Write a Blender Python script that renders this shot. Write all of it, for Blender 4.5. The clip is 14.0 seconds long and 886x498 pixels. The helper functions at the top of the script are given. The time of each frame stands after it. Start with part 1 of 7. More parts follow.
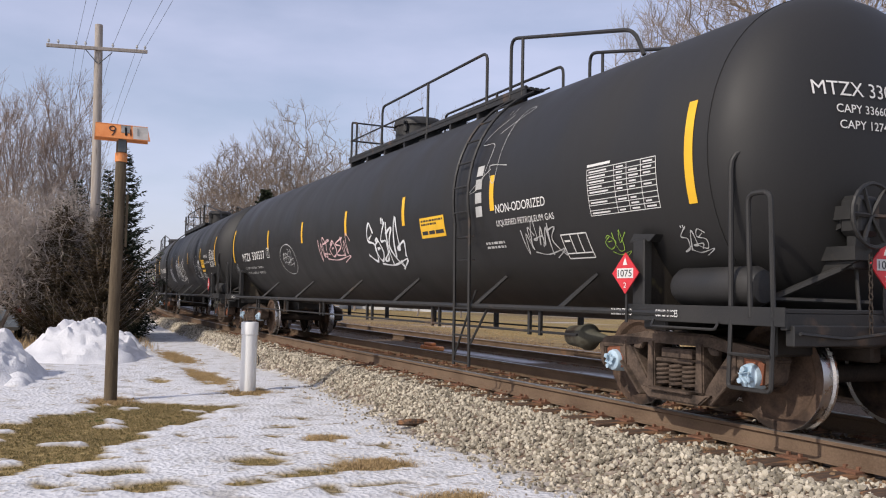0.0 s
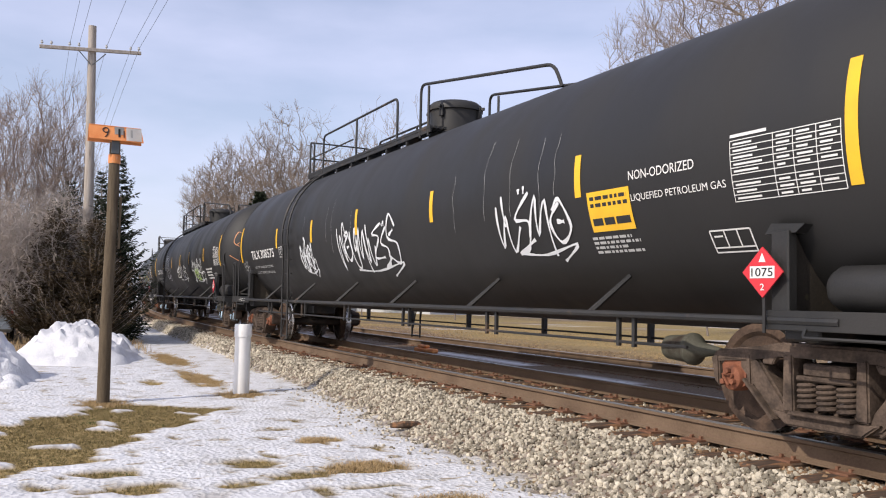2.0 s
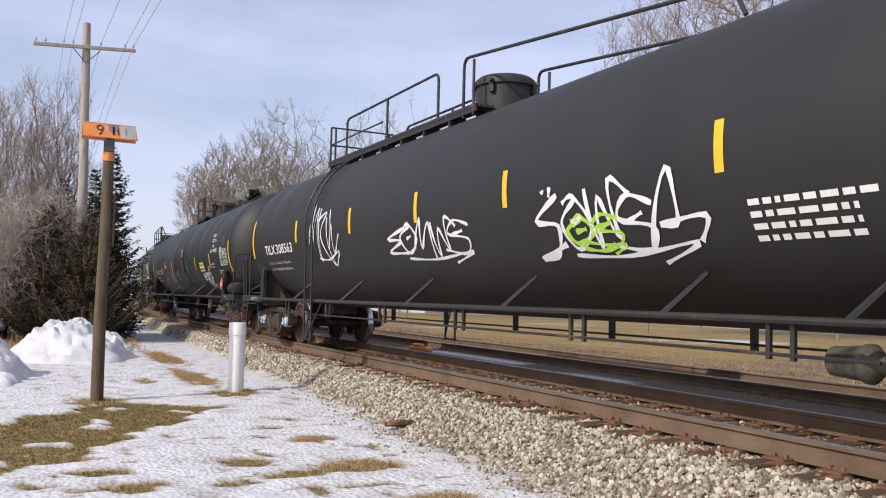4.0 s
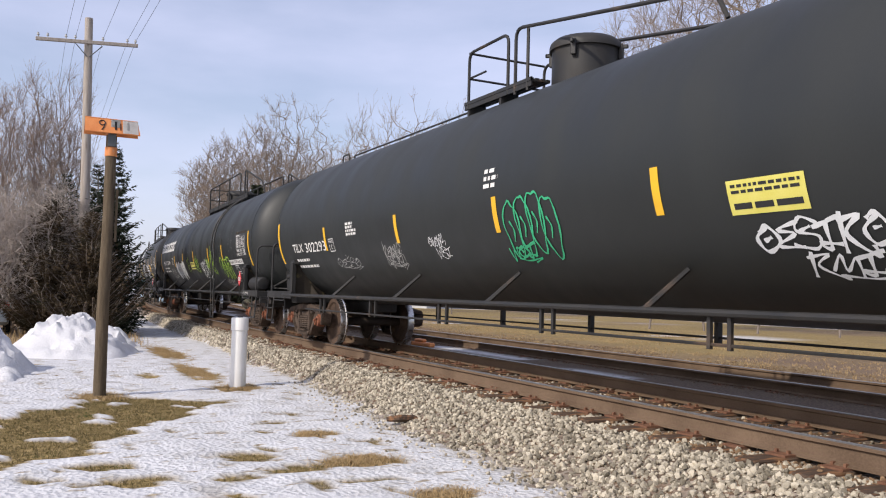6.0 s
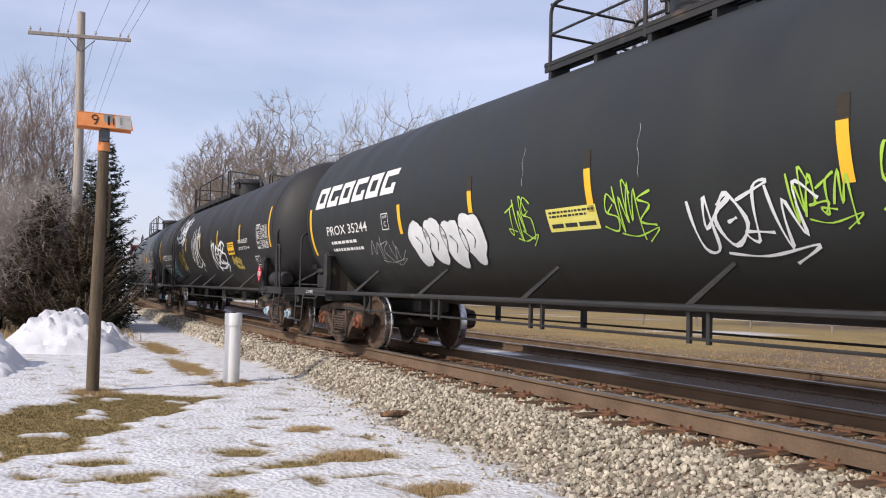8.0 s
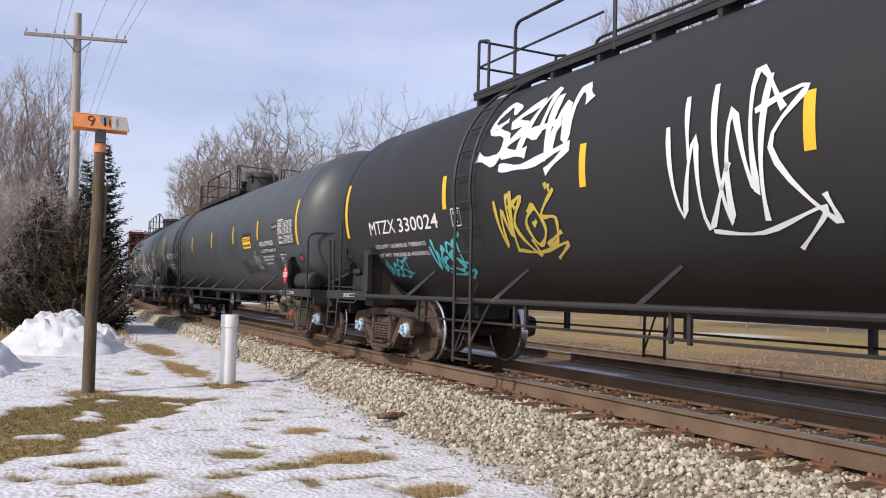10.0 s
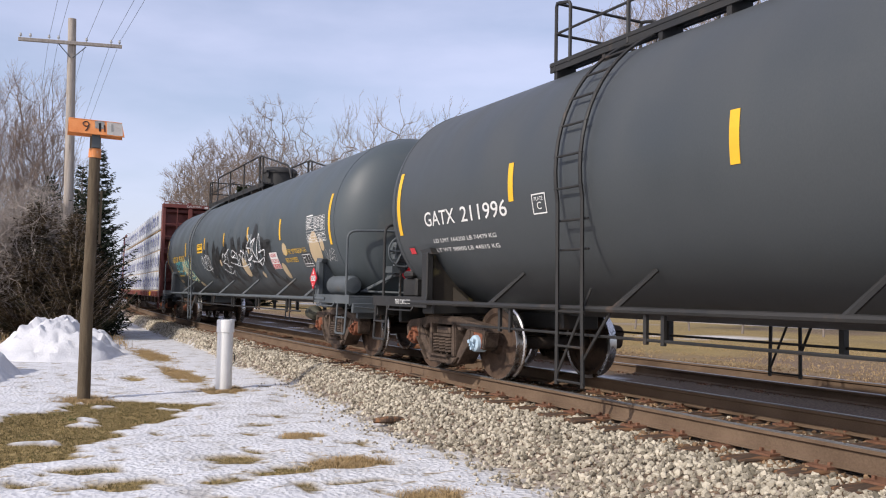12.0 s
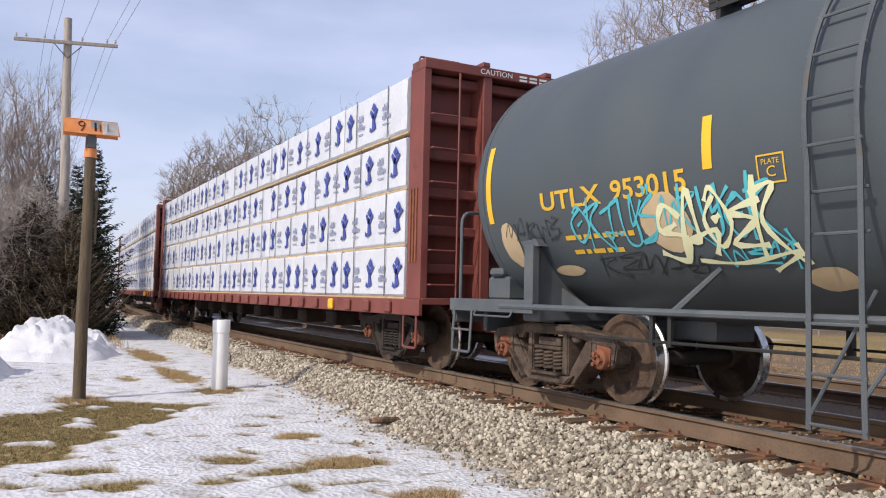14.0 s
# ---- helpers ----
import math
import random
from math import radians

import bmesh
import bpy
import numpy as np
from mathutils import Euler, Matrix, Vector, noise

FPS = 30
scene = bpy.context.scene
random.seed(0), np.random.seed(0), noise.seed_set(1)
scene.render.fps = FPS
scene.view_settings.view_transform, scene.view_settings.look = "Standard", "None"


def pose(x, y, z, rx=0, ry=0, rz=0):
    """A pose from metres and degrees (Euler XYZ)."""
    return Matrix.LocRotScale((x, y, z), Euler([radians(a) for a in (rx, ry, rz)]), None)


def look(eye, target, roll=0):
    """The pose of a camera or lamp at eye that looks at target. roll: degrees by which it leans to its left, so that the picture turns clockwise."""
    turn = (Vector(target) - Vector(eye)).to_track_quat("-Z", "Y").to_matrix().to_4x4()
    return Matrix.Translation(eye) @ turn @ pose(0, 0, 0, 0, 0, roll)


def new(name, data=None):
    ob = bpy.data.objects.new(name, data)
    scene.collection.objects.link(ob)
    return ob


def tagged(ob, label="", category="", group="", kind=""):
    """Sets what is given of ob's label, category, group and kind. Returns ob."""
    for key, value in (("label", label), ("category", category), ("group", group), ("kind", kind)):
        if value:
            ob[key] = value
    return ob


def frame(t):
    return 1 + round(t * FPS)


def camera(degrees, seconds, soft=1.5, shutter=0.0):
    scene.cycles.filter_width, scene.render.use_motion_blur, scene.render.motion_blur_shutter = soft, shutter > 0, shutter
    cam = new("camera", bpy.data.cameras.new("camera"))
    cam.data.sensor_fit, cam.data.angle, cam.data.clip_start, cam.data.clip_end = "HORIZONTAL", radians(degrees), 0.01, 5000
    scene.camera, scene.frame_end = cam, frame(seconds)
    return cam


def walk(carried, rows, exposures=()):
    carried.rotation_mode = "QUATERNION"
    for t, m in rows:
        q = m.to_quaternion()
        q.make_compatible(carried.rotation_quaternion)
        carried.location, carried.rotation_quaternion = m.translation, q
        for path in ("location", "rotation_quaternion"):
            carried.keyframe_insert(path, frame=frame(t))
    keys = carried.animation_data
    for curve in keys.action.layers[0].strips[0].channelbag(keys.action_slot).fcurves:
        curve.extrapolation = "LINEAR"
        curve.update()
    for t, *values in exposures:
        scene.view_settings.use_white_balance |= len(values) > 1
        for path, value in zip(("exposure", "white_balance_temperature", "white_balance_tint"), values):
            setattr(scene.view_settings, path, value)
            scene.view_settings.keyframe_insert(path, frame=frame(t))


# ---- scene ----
# ---- camera: hand-held, on one spot beside the line; rail tops lie at z = 0 ----
cam = camera(56.17, 14.0, soft=1.1)
EYE = Vector((0, 0, 1.05))
# seconds, yaw from the line's direction, upward tilt, roll
LOOKS = [(0.0, 26.38, 3.35, 1.21),
         (0.5, 26.58, 3.35, 1.19),
         (1.0, 26.67, 3.42, 1.20),
         (1.5, 26.72, 3.47, 1.27),
         (2.0, 26.79, 3.52, 1.27),
         (2.5, 26.97, 3.58, 1.32),
         (3.0, 27.14, 3.59, 1.37),
         (5.5, 27.03, 3.19, 1.42),
         (6.0, 27.01, 3.12, 1.45),
         (6.5, 26.99, 2.88, 1.36),
         (7.0, 27.12, 2.84, 1.41),
         (7.5, 27.32, 2.91, 1.47),
         (8.0, 27.44, 2.82, 1.48),
         (10.5, 27.74, 2.99, 1.47),
         (11.0, 27.82, 3.00, 1.36),
         (11.5, 27.91, 3.04, 1.27),
         (12.0, 27.95, 3.22, 1.24),
         (12.5, 27.92, 3.43, 1.27),
         (13.0, 27.91, 3.42, 1.22),
         (13.5, 28.05, 3.31, 1.21),
         (14.0, 28.21, 3.25, 1.29)]


def aim(yaw, tilt, roll):
    a, b = radians(yaw), radians(tilt)
    return look(EYE, EYE + Vector((-math.cos(a) * math.cos(b), math.sin(a) * math.cos(b), math.sin(b))), roll)


walk(cam, [(t, aim(a, b, c)) for t, a, b, c in LOOKS], [(0.0, -0.15, 6550, 13), (0.6, 0.12, 6550, 13), (1.2, 0.14, 6550, 13), (2.4, 0.06, 6550, 13), (14.0, 0.0, 6450, 13)])

# ---- sky and sun ----
scene.view_settings.exposure = 0.0
SUN_FROM = Vector((0.18, -0.72, 0.57)).normalized()
SUN_EL = math.asin(SUN_FROM.z)
world = bpy.data.worlds.new("sky")
scene.world = world
world.use_nodes = True
wn, wl = world.node_tree.nodes, world.node_tree.links
wn.clear()
w_out, w_bg = wn.new("ShaderNodeOutputWorld"), wn.new("ShaderNodeBackground")
w_sky = wn.new("ShaderNodeTexSky")
w_sky.sky_type, w_sky.sun_disc = "NISHITA", False
w_sky.sun_elevation = SUN_EL
w_sky.sun_rotation = math.atan2(SUN_FROM.x, SUN_FROM.y)
w_sky.air_density, w_sky.dust_density, w_sky.ozone_density = 1.0, 1.6, 1.2
w_bg.inputs["Strength"].default_value = 0.14
# thin high cirrus
w_co, w_map, w_noise = wn.new("ShaderNodeTexCoord"), wn.new("ShaderNodeMapping"), wn.new("ShaderNodeTexNoise")
w_map.inputs["Rotation"].default_value = (0.2, 0.35, 0.5)
w_map.inputs["Scale"].default_value = (0.8, 2.2, 7.0)
w_noise.inputs["Scale"].default_value, w_noise.inputs["Detail"].default_value = 1.6, 7
w_ramp, w_mix = wn.new("ShaderNodeMapRange"), wn.new("ShaderNodeMix")
w_ramp.inputs["From Min"].default_value, w_ramp.inputs["From Max"].default_value = 0.38, 0.78
w_ramp.inputs["To Min"].default_value, w_ramp.inputs["To Max"].default_value = 0.30, 0.60
w_mix.data_type = "RGBA"
w_mix.inputs["B"].default_value = (6.5, 6.7, 8.7, 1)
wl.new(w_co.outputs["Generated"], w_map.inputs["Vector"])
wl.new(w_map.outputs["Vector"], w_noise.inputs["Vector"])
wl.new(w_noise.outputs["Fac"], w_ramp.inputs["Value"])
wl.new(w_ramp.outputs["Result"], w_mix.inputs["Factor"])
wl.new(w_sky.outputs["Color"], w_mix.inputs["A"])
wl.new(w_mix.outputs["Result"], w_bg.inputs["Color"])
wl.new(w_bg.outputs["Background"], w_out.inputs["Surface"])
sun = new("sun", bpy.data.lights.new("sun", "SUN"))
sun.data.energy, sun.data.angle, sun.data.color = 3.45, radians(0.53), (1.0, 0.935, 0.83)
sun.matrix_world = look(SUN_FROM * 60, (0, 0, 0))

# ---- materials ----


def surface(name, a, b, rough=0.6, metal=0.0, scale=6.0, fine=60.0, bump=0.2, stain=None, stain_scale=1.2, stain_at=0.6, spread=(0.35, 0.65), rough_var=0.12, stretch=(1, 1, 1), depth=0.01, island=0.0):
    """Two base colours mixed by coarse and fine noise, an optional stain, relief and uneven gloss."""
    m = bpy.data.materials.new(name)
    m.use_nodes = True
    n, l = m.node_tree.nodes, m.node_tree.links
    p = n["Principled BSDF"]
    co, mp = n.new("ShaderNodeTexCoord"), n.new("ShaderNodeMapping")
    mp.inputs["Scale"].default_value = stretch
    l.new(co.outputs["Object"], mp.inputs["Vector"])

    def tex(s, detail=5):
        t = n.new("ShaderNodeTexNoise")
        t.inputs["Scale"].default_value, t.inputs["Detail"].default_value = s, detail
        l.new(mp.outputs["Vector"], t.inputs["Vector"])
        return t.outputs["Fac"]

    def rng(v, lo, hi, to_lo=0.0, to_hi=1.0):
        r = n.new("ShaderNodeMapRange")
        for key, x in zip(("From Min", "From Max", "To Min", "To Max"), (lo, hi, to_lo, to_hi)):
            r.inputs[key].default_value = x
        l.new(v, r.inputs["Value"])
        return r.outputs["Result"]

    def mix(f, x, y):
        k = n.new("ShaderNodeMix")
        k.data_type = "RGBA"
        l.new(f, k.inputs["Factor"])
        for key, v in (("A", x), ("B", y)):
            if isinstance(v, tuple):
                k.inputs[key].default_value = (*v, 1)
            else:
                l.new(v, k.inputs[key])
        return k.outputs["Result"]

    def maths(op, x, y):
        k = n.new("ShaderNodeMath")
        k.operation = op
        for i, v in enumerate((x, y)):
            if isinstance(v, (int, float)):
                k.inputs[i].default_value = v
            else:
                l.new(v, k.inputs[i])
        return k.outputs[0]

    coarse, grain = tex(scale), tex(fine, 3)
    f = rng(maths("ADD", maths("MULTIPLY", coarse, 0.65), maths("MULTIPLY", grain, 0.35)), *spread)
    if island:
        g = n.new("ShaderNodeNewGeometry")
        f = maths("ADD", maths("MULTIPLY", f, 1 - island), maths("MULTIPLY", g.outputs["Random Per Island"], island))
    col = mix(f, a, b)
    if stain:
        col = mix(rng(tex(stain_scale, 7), stain_at, stain_at + 0.12), col, stain)
    l.new(col, p.inputs["Base Color"])
    l.new(rng(coarse, 0.3, 0.7, max(rough - rough_var, 0.02), min(rough + rough_var, 1)), p.inputs["Roughness"])
    p.inputs["Metallic"].default_value = metal
    if rough >= 0.7:
        p.inputs["Specular IOR Level"].default_value = 0.18
    bp = n.new("ShaderNodeBump")
    bp.inputs["Strength"].default_value, bp.inputs["Distance"].default_value = bump, depth
    l.new(grain, bp.inputs["Height"])
    l.new(bp.outputs["Normal"], p.inputs["Normal"])
    return m


def plain(name, c, rough=0.6, metal=0.0):
    d = tuple(v * 0.82 for v in c)
    return surface(name, c, d, rough, metal, 9, 140, 0.05)


TANK_BLACK = surface("black tank paint", (0.011, 0.0105, 0.010), (0.016, 0.015, 0.014), 0.60, 0, 1.1, 90, 0.04, (0.045, 0.040, 0.035), 0.7, 0.68, stretch=(1, 0.5, 0.5))
TANK_SOOT = surface("dull black tank paint", (0.0125, 0.0145, 0.014), (0.0175, 0.020, 0.019), 0.56, 0, 1.3, 90, 0.04, (0.042, 0.040, 0.036), 0.8, 0.68, stretch=(1, 0.5, 0.5))
TANK_GREY = surface("dark grey tank paint", (0.044, 0.051, 0.055), (0.058, 0.064, 0.067), 0.52, 0, 1.2, 90, 0.04, (0.085, 0.082, 0.075), 0.9, 0.7, stretch=(1, 0.5, 0.5))
TANK_SLATE = surface("blue-grey tank paint", (0.052, 0.066, 0.074), (0.068, 0.081, 0.087), 0.56, 0, 1.2, 90, 0.04, (0.13, 0.12, 0.10), 0.9, 0.7, stretch=(1, 0.5, 0.5))
IRON_BLACK = surface("grimy black ironwork", (0.013, 0.013, 0.0125), (0.026, 0.024, 0.022), 0.60, 0, 3, 60, 0.15, (0.085, 0.055, 0.035), 2.5, 0.62)
IRON_GREY = surface("grey ironwork", (0.062, 0.073, 0.080), (0.10, 0.112, 0.118), 0.6, 0, 3, 60, 0.12, (0.12, 0.09, 0.06), 2.2, 0.62)
TRUCK = surface("dusty cast steel", (0.045, 0.033, 0.026), (0.135, 0.098, 0.074), 0.85, 0, 4.5, 45, 0.45, (0.030, 0.023, 0.019), 3.2, 0.54)
TRUCK_DARK = surface("oily cast steel", (0.022, 0.018, 0.016), (0.058, 0.045, 0.036), 0.75, 0, 3.5, 45, 0.3, (0.14, 0.10, 0.075), 2.2, 0.62)
RUST = surface("orange rust", (0.16, 0.060, 0.036), (0.26, 0.105, 0.060), 0.9, 0, 9, 80, 0.4, (0.09, 0.04, 0.028), 5, 0.6)
CAP_BLUE = surface("pale blue bearing cap", (0.30, 0.44, 0.56), (0.48, 0.60, 0.68), 0.55, 0, 12, 90, 0.1, (0.16, 0.12, 0.09), 9, 0.62)
WHEEL = surface("rusted wheel plate", (0.052, 0.034, 0.025), (0.125, 0.083, 0.058), 0.72, 0, 5, 50, 0.4, (0.030, 0.022, 0.018), 3, 0.52)
TREAD = surface("polished wheel tread", (0.50, 0.48, 0.46), (0.66, 0.64, 0.62), 0.28, 1.0, 8, 120, 0.05)
RAIL_SIDE = surface("brown rail web", (0.110, 0.073, 0.048), (0.185, 0.128, 0.086), 0.85, 0, 2, 60, 0.3, (0.22, 0.125, 0.070), 1.5, 0.66)
RAIL_TOP = surface("worn rail head", (0.20, 0.185, 0.17), (0.30, 0.28, 0.26), 0.38, 0.7, 3, 90, 0.06, stretch=(0.1, 1, 1))
TIE = surface("weathered creosoted wood", (0.062, 0.043, 0.033), (0.125, 0.085, 0.060), 0.9, 0, 3, 70, 0.5, (0.26, 0.135, 0.070), 2.5, 0.50, stretch=(6, 1, 6))
PLATE = surface("rusty tie plate", (0.14, 0.068, 0.042), (0.23, 0.12, 0.075), 0.9, 0, 8, 80, 0.4)
STONE = surface("crushed ballast stone", (0.10, 0.086, 0.062), (0.66, 0.59, 0.465), 0.9, 0, 9, 120, 0.4, (0.16, 0.135, 0.11), 9, 0.62, spread=(0.2, 0.8), island=0.78)
RUSTY_STONE = surface("rust-stained stone", (0.10, 0.060, 0.036), (0.34, 0.225, 0.13), 0.9, 0, 9, 120, 0.4, island=0.8)
YELLOW = surface("yellow reflective strip", (0.80, 0.47, 0.02), (0.74, 0.41, 0.02), 0.5, 0, 5, 120, 0.05)
WHITE = surface("white stencil paint", (0.74, 0.73, 0.70), (0.62, 0.61, 0.58), 0.6, 0, 6, 120, 0.05)
GHOST = surface("faded white stencil paint", (0.36, 0.36, 0.35), (0.50, 0.50, 0.48), 0.7, 0, 6, 120, 0.05)
WOOD_POST = surface("weathered grey-brown pole wood", (0.085, 0.064, 0.042), (0.165, 0.128, 0.085), 0.9, 0, 4, 60, 0.6, (0.09, 0.065, 0.045), 3, 0.6, stretch=(8, 8, 0.8))
WOOD_POLE = surface("bleached pole wood", (0.30, 0.26, 0.22), (0.46, 0.41, 0.36), 0.9, 0, 3, 50, 0.5, (0.20, 0.16, 0.13), 2, 0.6, stretch=(6, 6, 0.5))
PVC = surface("white plastic pipe", (0.80, 0.79, 0.76), (0.72, 0.71, 0.68), 0.38, 0, 5, 90, 0.03, (0.55, 0.52, 0.46), 4, 0.68)
SNOW = surface("old snow", (0.64, 0.64, 0.655), (0.55, 0.55, 0.565), 0.75, 0, 2.5, 30, 0.5, (0.47, 0.45, 0.43), 3, 0.66, depth=0.03)
BARK = surface("grey bark", (0.17, 0.14, 0.12), (0.28, 0.24, 0.205), 0.9, 0, 3, 30, 0.5)
TWIG = surface("pale bare twigs", (0.32, 0.275, 0.235), (0.47, 0.41, 0.36), 0.9, 0, 0.6, 30, 0.1)
TWIG_BROWN = surface("brown bare twigs", (0.21, 0.165, 0.13), (0.34, 0.275, 0.22), 0.9, 0, 0.6, 30, 0.1)
TWIG_PINK = surface("pinkish brown bare twigs", (0.27, 0.205, 0.165), (0.42, 0.335, 0.275), 0.9, 0, 0.6, 30, 0.1)
NEEDLE = surface("dark spruce needles", (0.018, 0.026, 0.017), (0.055, 0.066, 0.038), 0.8, 0, 1.2, 30, 0.2, (0.09, 0.06, 0.035), 0.9, 0.68, island=0.5)
CEDAR = surface("rusty winter cedar", (0.045, 0.036, 0.022), (0.11, 0.075, 0.042), 0.85, 0, 1.0, 30, 0.2, (0.035, 0.04, 0.024), 0.8, 0.55, island=0.5)
STRAW = surface("dry straw grass", (0.28, 0.19, 0.095), (0.52, 0.38, 0.20), 0.9, 0, 3, 30, 0.1, island=0.5)
LITTER = surface("dead brown weeds", (0.10, 0.065, 0.040), (0.26, 0.175, 0.11), 0.9, 0, 3, 30, 0.1, island=0.6)
TURF = surface("dull olive winter turf", (0.088, 0.074, 0.031), (0.20, 0.155, 0.070), 0.9, 0, 3, 30, 0.1, (0.065, 0.085, 0.026), 1.6, 0.58, island=0.5)

# ---- helpers for meshes ----


def part(name, bm, mat, parent=None, label="", m=None, smooth=False):
    """Link a bmesh, or a mesh used before, as ONE object under a thing or a part."""
    if isinstance(bm, bmesh.types.BMesh):
        me = bpy.data.meshes.new(name)
        bmesh.ops.recalc_face_normals(bm, faces=bm.faces)
        bm.to_mesh(me)
        bm.free()
        me.materials.append(mat)
        if smooth:
            me.shade_smooth()
            me.set_sharp_from_angle(angle=radians(38))
    else:
        me = bm
    ob = new(name, me)
    if me.materials[0] != mat:
        ob.material_slots[0].link = "OBJECT"
        ob.material_slots[0].material = mat
    if parent:
        ob.parent = parent
    if m is not None:
        ob.matrix_basis = m
    return tagged(ob, label)


def empty(name, m=None):
    ob = new(name)
    ob.empty_display_size = 0.2
    if m is not None:
        ob.matrix_basis = m
    return ob


def box(bm, lo, hi, bevel=0.0):
    v = [bm.verts.new((x, y, z)) for x in (lo[0], hi[0]) for y in (lo[1], hi[1]) for z in (lo[2], hi[2])]
    fs = [bm.faces.new([v[i] for i in q]) for q in ((0, 1, 3, 2), (4, 6, 7, 5), (0, 4, 5, 1), (2, 3, 7, 6), (0, 2, 6, 4), (1, 5, 7, 3))]
    if bevel:
        bmesh.ops.bevel(bm, geom=list({e for f in fs for e in f.edges}), offset=bevel, segments=1, affect="EDGES")
    return bm


def boxes(*pairs, bevel=0.0):
    bm = bmesh.new()
    for lo, hi in pairs:
        box(bm, lo, hi, bevel)
    return bm


def prism(bm, outline, y0, y1):
    """An outline in x and z, extruded from y0 to y1."""
    a = [bm.verts.new((x, y0, z)) for x, z in outline]
    b = [bm.verts.new((x, y1, z)) for x, z in outline]
    bm.faces.new(a)
    bm.faces.new(b[::-1])
    for i in range(len(a)):
        j = (i + 1) % len(a)
        bm.faces.new((a[i], b[i], b[j], a[j]))
    return bm


def tube(bm, pts, r, n=8, close=True):
    """A round bar along a line of points; r is one radius or one for each point."""
    pts = [Vector(p) for p in pts]
    rs = r if isinstance(r, (list, tuple)) else [r] * len(pts)
    rings, side = [], None
    for i, p in enumerate(pts):
        d = (pts[min(i + 1, len(pts) - 1)] - pts[max(i - 1, 0)]).normalized()
        if side is None:
            side = d.orthogonal().normalized()
        side = (side - d * side.dot(d))
        side = side.normalized() if side.length > 1e-5 else d.orthogonal().normalized()
        up = d.cross(side)
        rings.append([bm.verts.new(p + (side * math.cos(k * math.tau / n) + up * math.sin(k * math.tau / n)) * rs[i]) for k in range(n)])
    for a, b in zip(rings, rings[1:]):
        for k in range(n):
            bm.faces.new((a[k], a[(k + 1) % n], b[(k + 1) % n], b[k]))
    if close:
        bm.faces.new(rings[0][::-1])
        bm.faces.new(rings[-1])
    return bm


def bent(pts, r=0.08, k=4):
    """The same line with its corners rounded."""
    pts = [Vector(p) for p in pts]
    out = [pts[0]]
    for a, b, c in zip(pts, pts[1:], pts[2:]):
        u, v = (a - b), (c - b)
        q = min(r, u.length * 0.45, v.length * 0.45)
        p0, p1 = b + u.normalized() * q, b + v.normalized() * q
        out += [p0.lerp(b, s / k).lerp(b.lerp(p1, s / k), s / k) for s in range(k + 1)]
    return out + [pts[-1]]


def lathe(bm, profile, n=32, axis="y"):
    """A profile of (along, radius) turned round an axis."""
    rings = []
    for a, r in profile:
        ring = []
        for k in range(n):
            c, s = math.cos(k * math.tau / n) * r, math.sin(k * math.tau / n) * r
            ring.append(bm.verts.new({"x": (a, c, s), "y": (s, a, c), "z": (c, s, a)}[axis]))
        rings.append(ring)
    for a, b in zip(rings, rings[1:]):
        for k in range(n):
            bm.faces.new((a[k], a[(k + 1) % n], b[(k + 1) % n], b[k]))
    bm.faces.new(rings[0][::-1])
    bm.faces.new(rings[-1])
    return bm


# ---- the line: straight beside the camera, then a gentle curve ----
MID_Y, CURVE_X, CURVE_R = 6.44, -17.0, 423.0


def along(s, off=0.0, z=0.0):
    """Place and heading on the line at s, off metres to its far side."""
    if s >= CURVE_X:
        return Vector((s, MID_Y + off, z)), 0.0
    a = (CURVE_X - s) / CURVE_R
    r = CURVE_R - off
    return Vector((CURVE_X - r * math.sin(a), MID_Y + CURVE_R - r * math.cos(a), z)), -a


def shift(x):
    """How far the line has bent away at x."""
    return 0.0 if x > CURVE_X else CURVE_R - math.sqrt(max(CURVE_R ** 2 - (CURVE_X - x) ** 2, 0)) if x > CURVE_X - 400 else 285.0 + (CURVE_X - 400 - x) * 2.9


def smooth(a, b, v):
    t = min(max((v - a) / (b - a), 0), 1)
    return t * t * (3 - 2 * t)

# ---- ground ----
GROUND_Z = -0.55
BIG_PATCH = [(-11.5, -6), (-11.0, -0.1), (-12.9, 1.2), (-12.0, 2.75), (-10.5, 1.9), (-9.8, 1.2), (-8.7, 0.85), (-8.1, -0.1), (-7.6, -6)]
# bare spots in the snow: x, y, half length, half width
SPOTS = [(-7.32, 2.93, 0.30, 0.42), (-7.88, 1.93, 0.20, 0.28), (-7.04, 1.70, 0.12, 0.24), (-7.23, 0.92, 0.20, 0.34), (-21.1, 3.30, 2.2, 0.36), (-16.2, 3.05, 1.7, 0.28),
         (-13.4, 3.20, 0.50, 0.40), (-9.83, 2.76, 0.12, 0.20), (-8.92, 2.99, 0.20, 0.20), (-7.90, 0.67, 0.16, 0.24), (-7.21, 2.29, 0.13, 0.34), (-7.52, 0.26, 0.10, 0.22), (-5.92, 3.10, 0.24, 0.34),
         (-12.95, 1.12, 0.40, 0.38), (-9.2, 2.55, 0.08, 0.14), (-6.55, 2.75, 0.08, 0.30), (-8.3, 3.45, 0.10, 0.13), (-15.6, 2.1, 0.5, 0.20), (-6.3, 1.4, 0.12, 0.3), (-10.4, 3.1, 0.10, 0.16)]


def inside(poly, x, y):
    hit = False
    for (x0, y0), (x1, y1) in zip(poly, poly[1:] + poly[:1]):
        if (y0 > y) != (y1 > y) and x < (x1 - x0) * (y - y0) / (y1 - y0) + x0:
            hit = not hit
    return hit


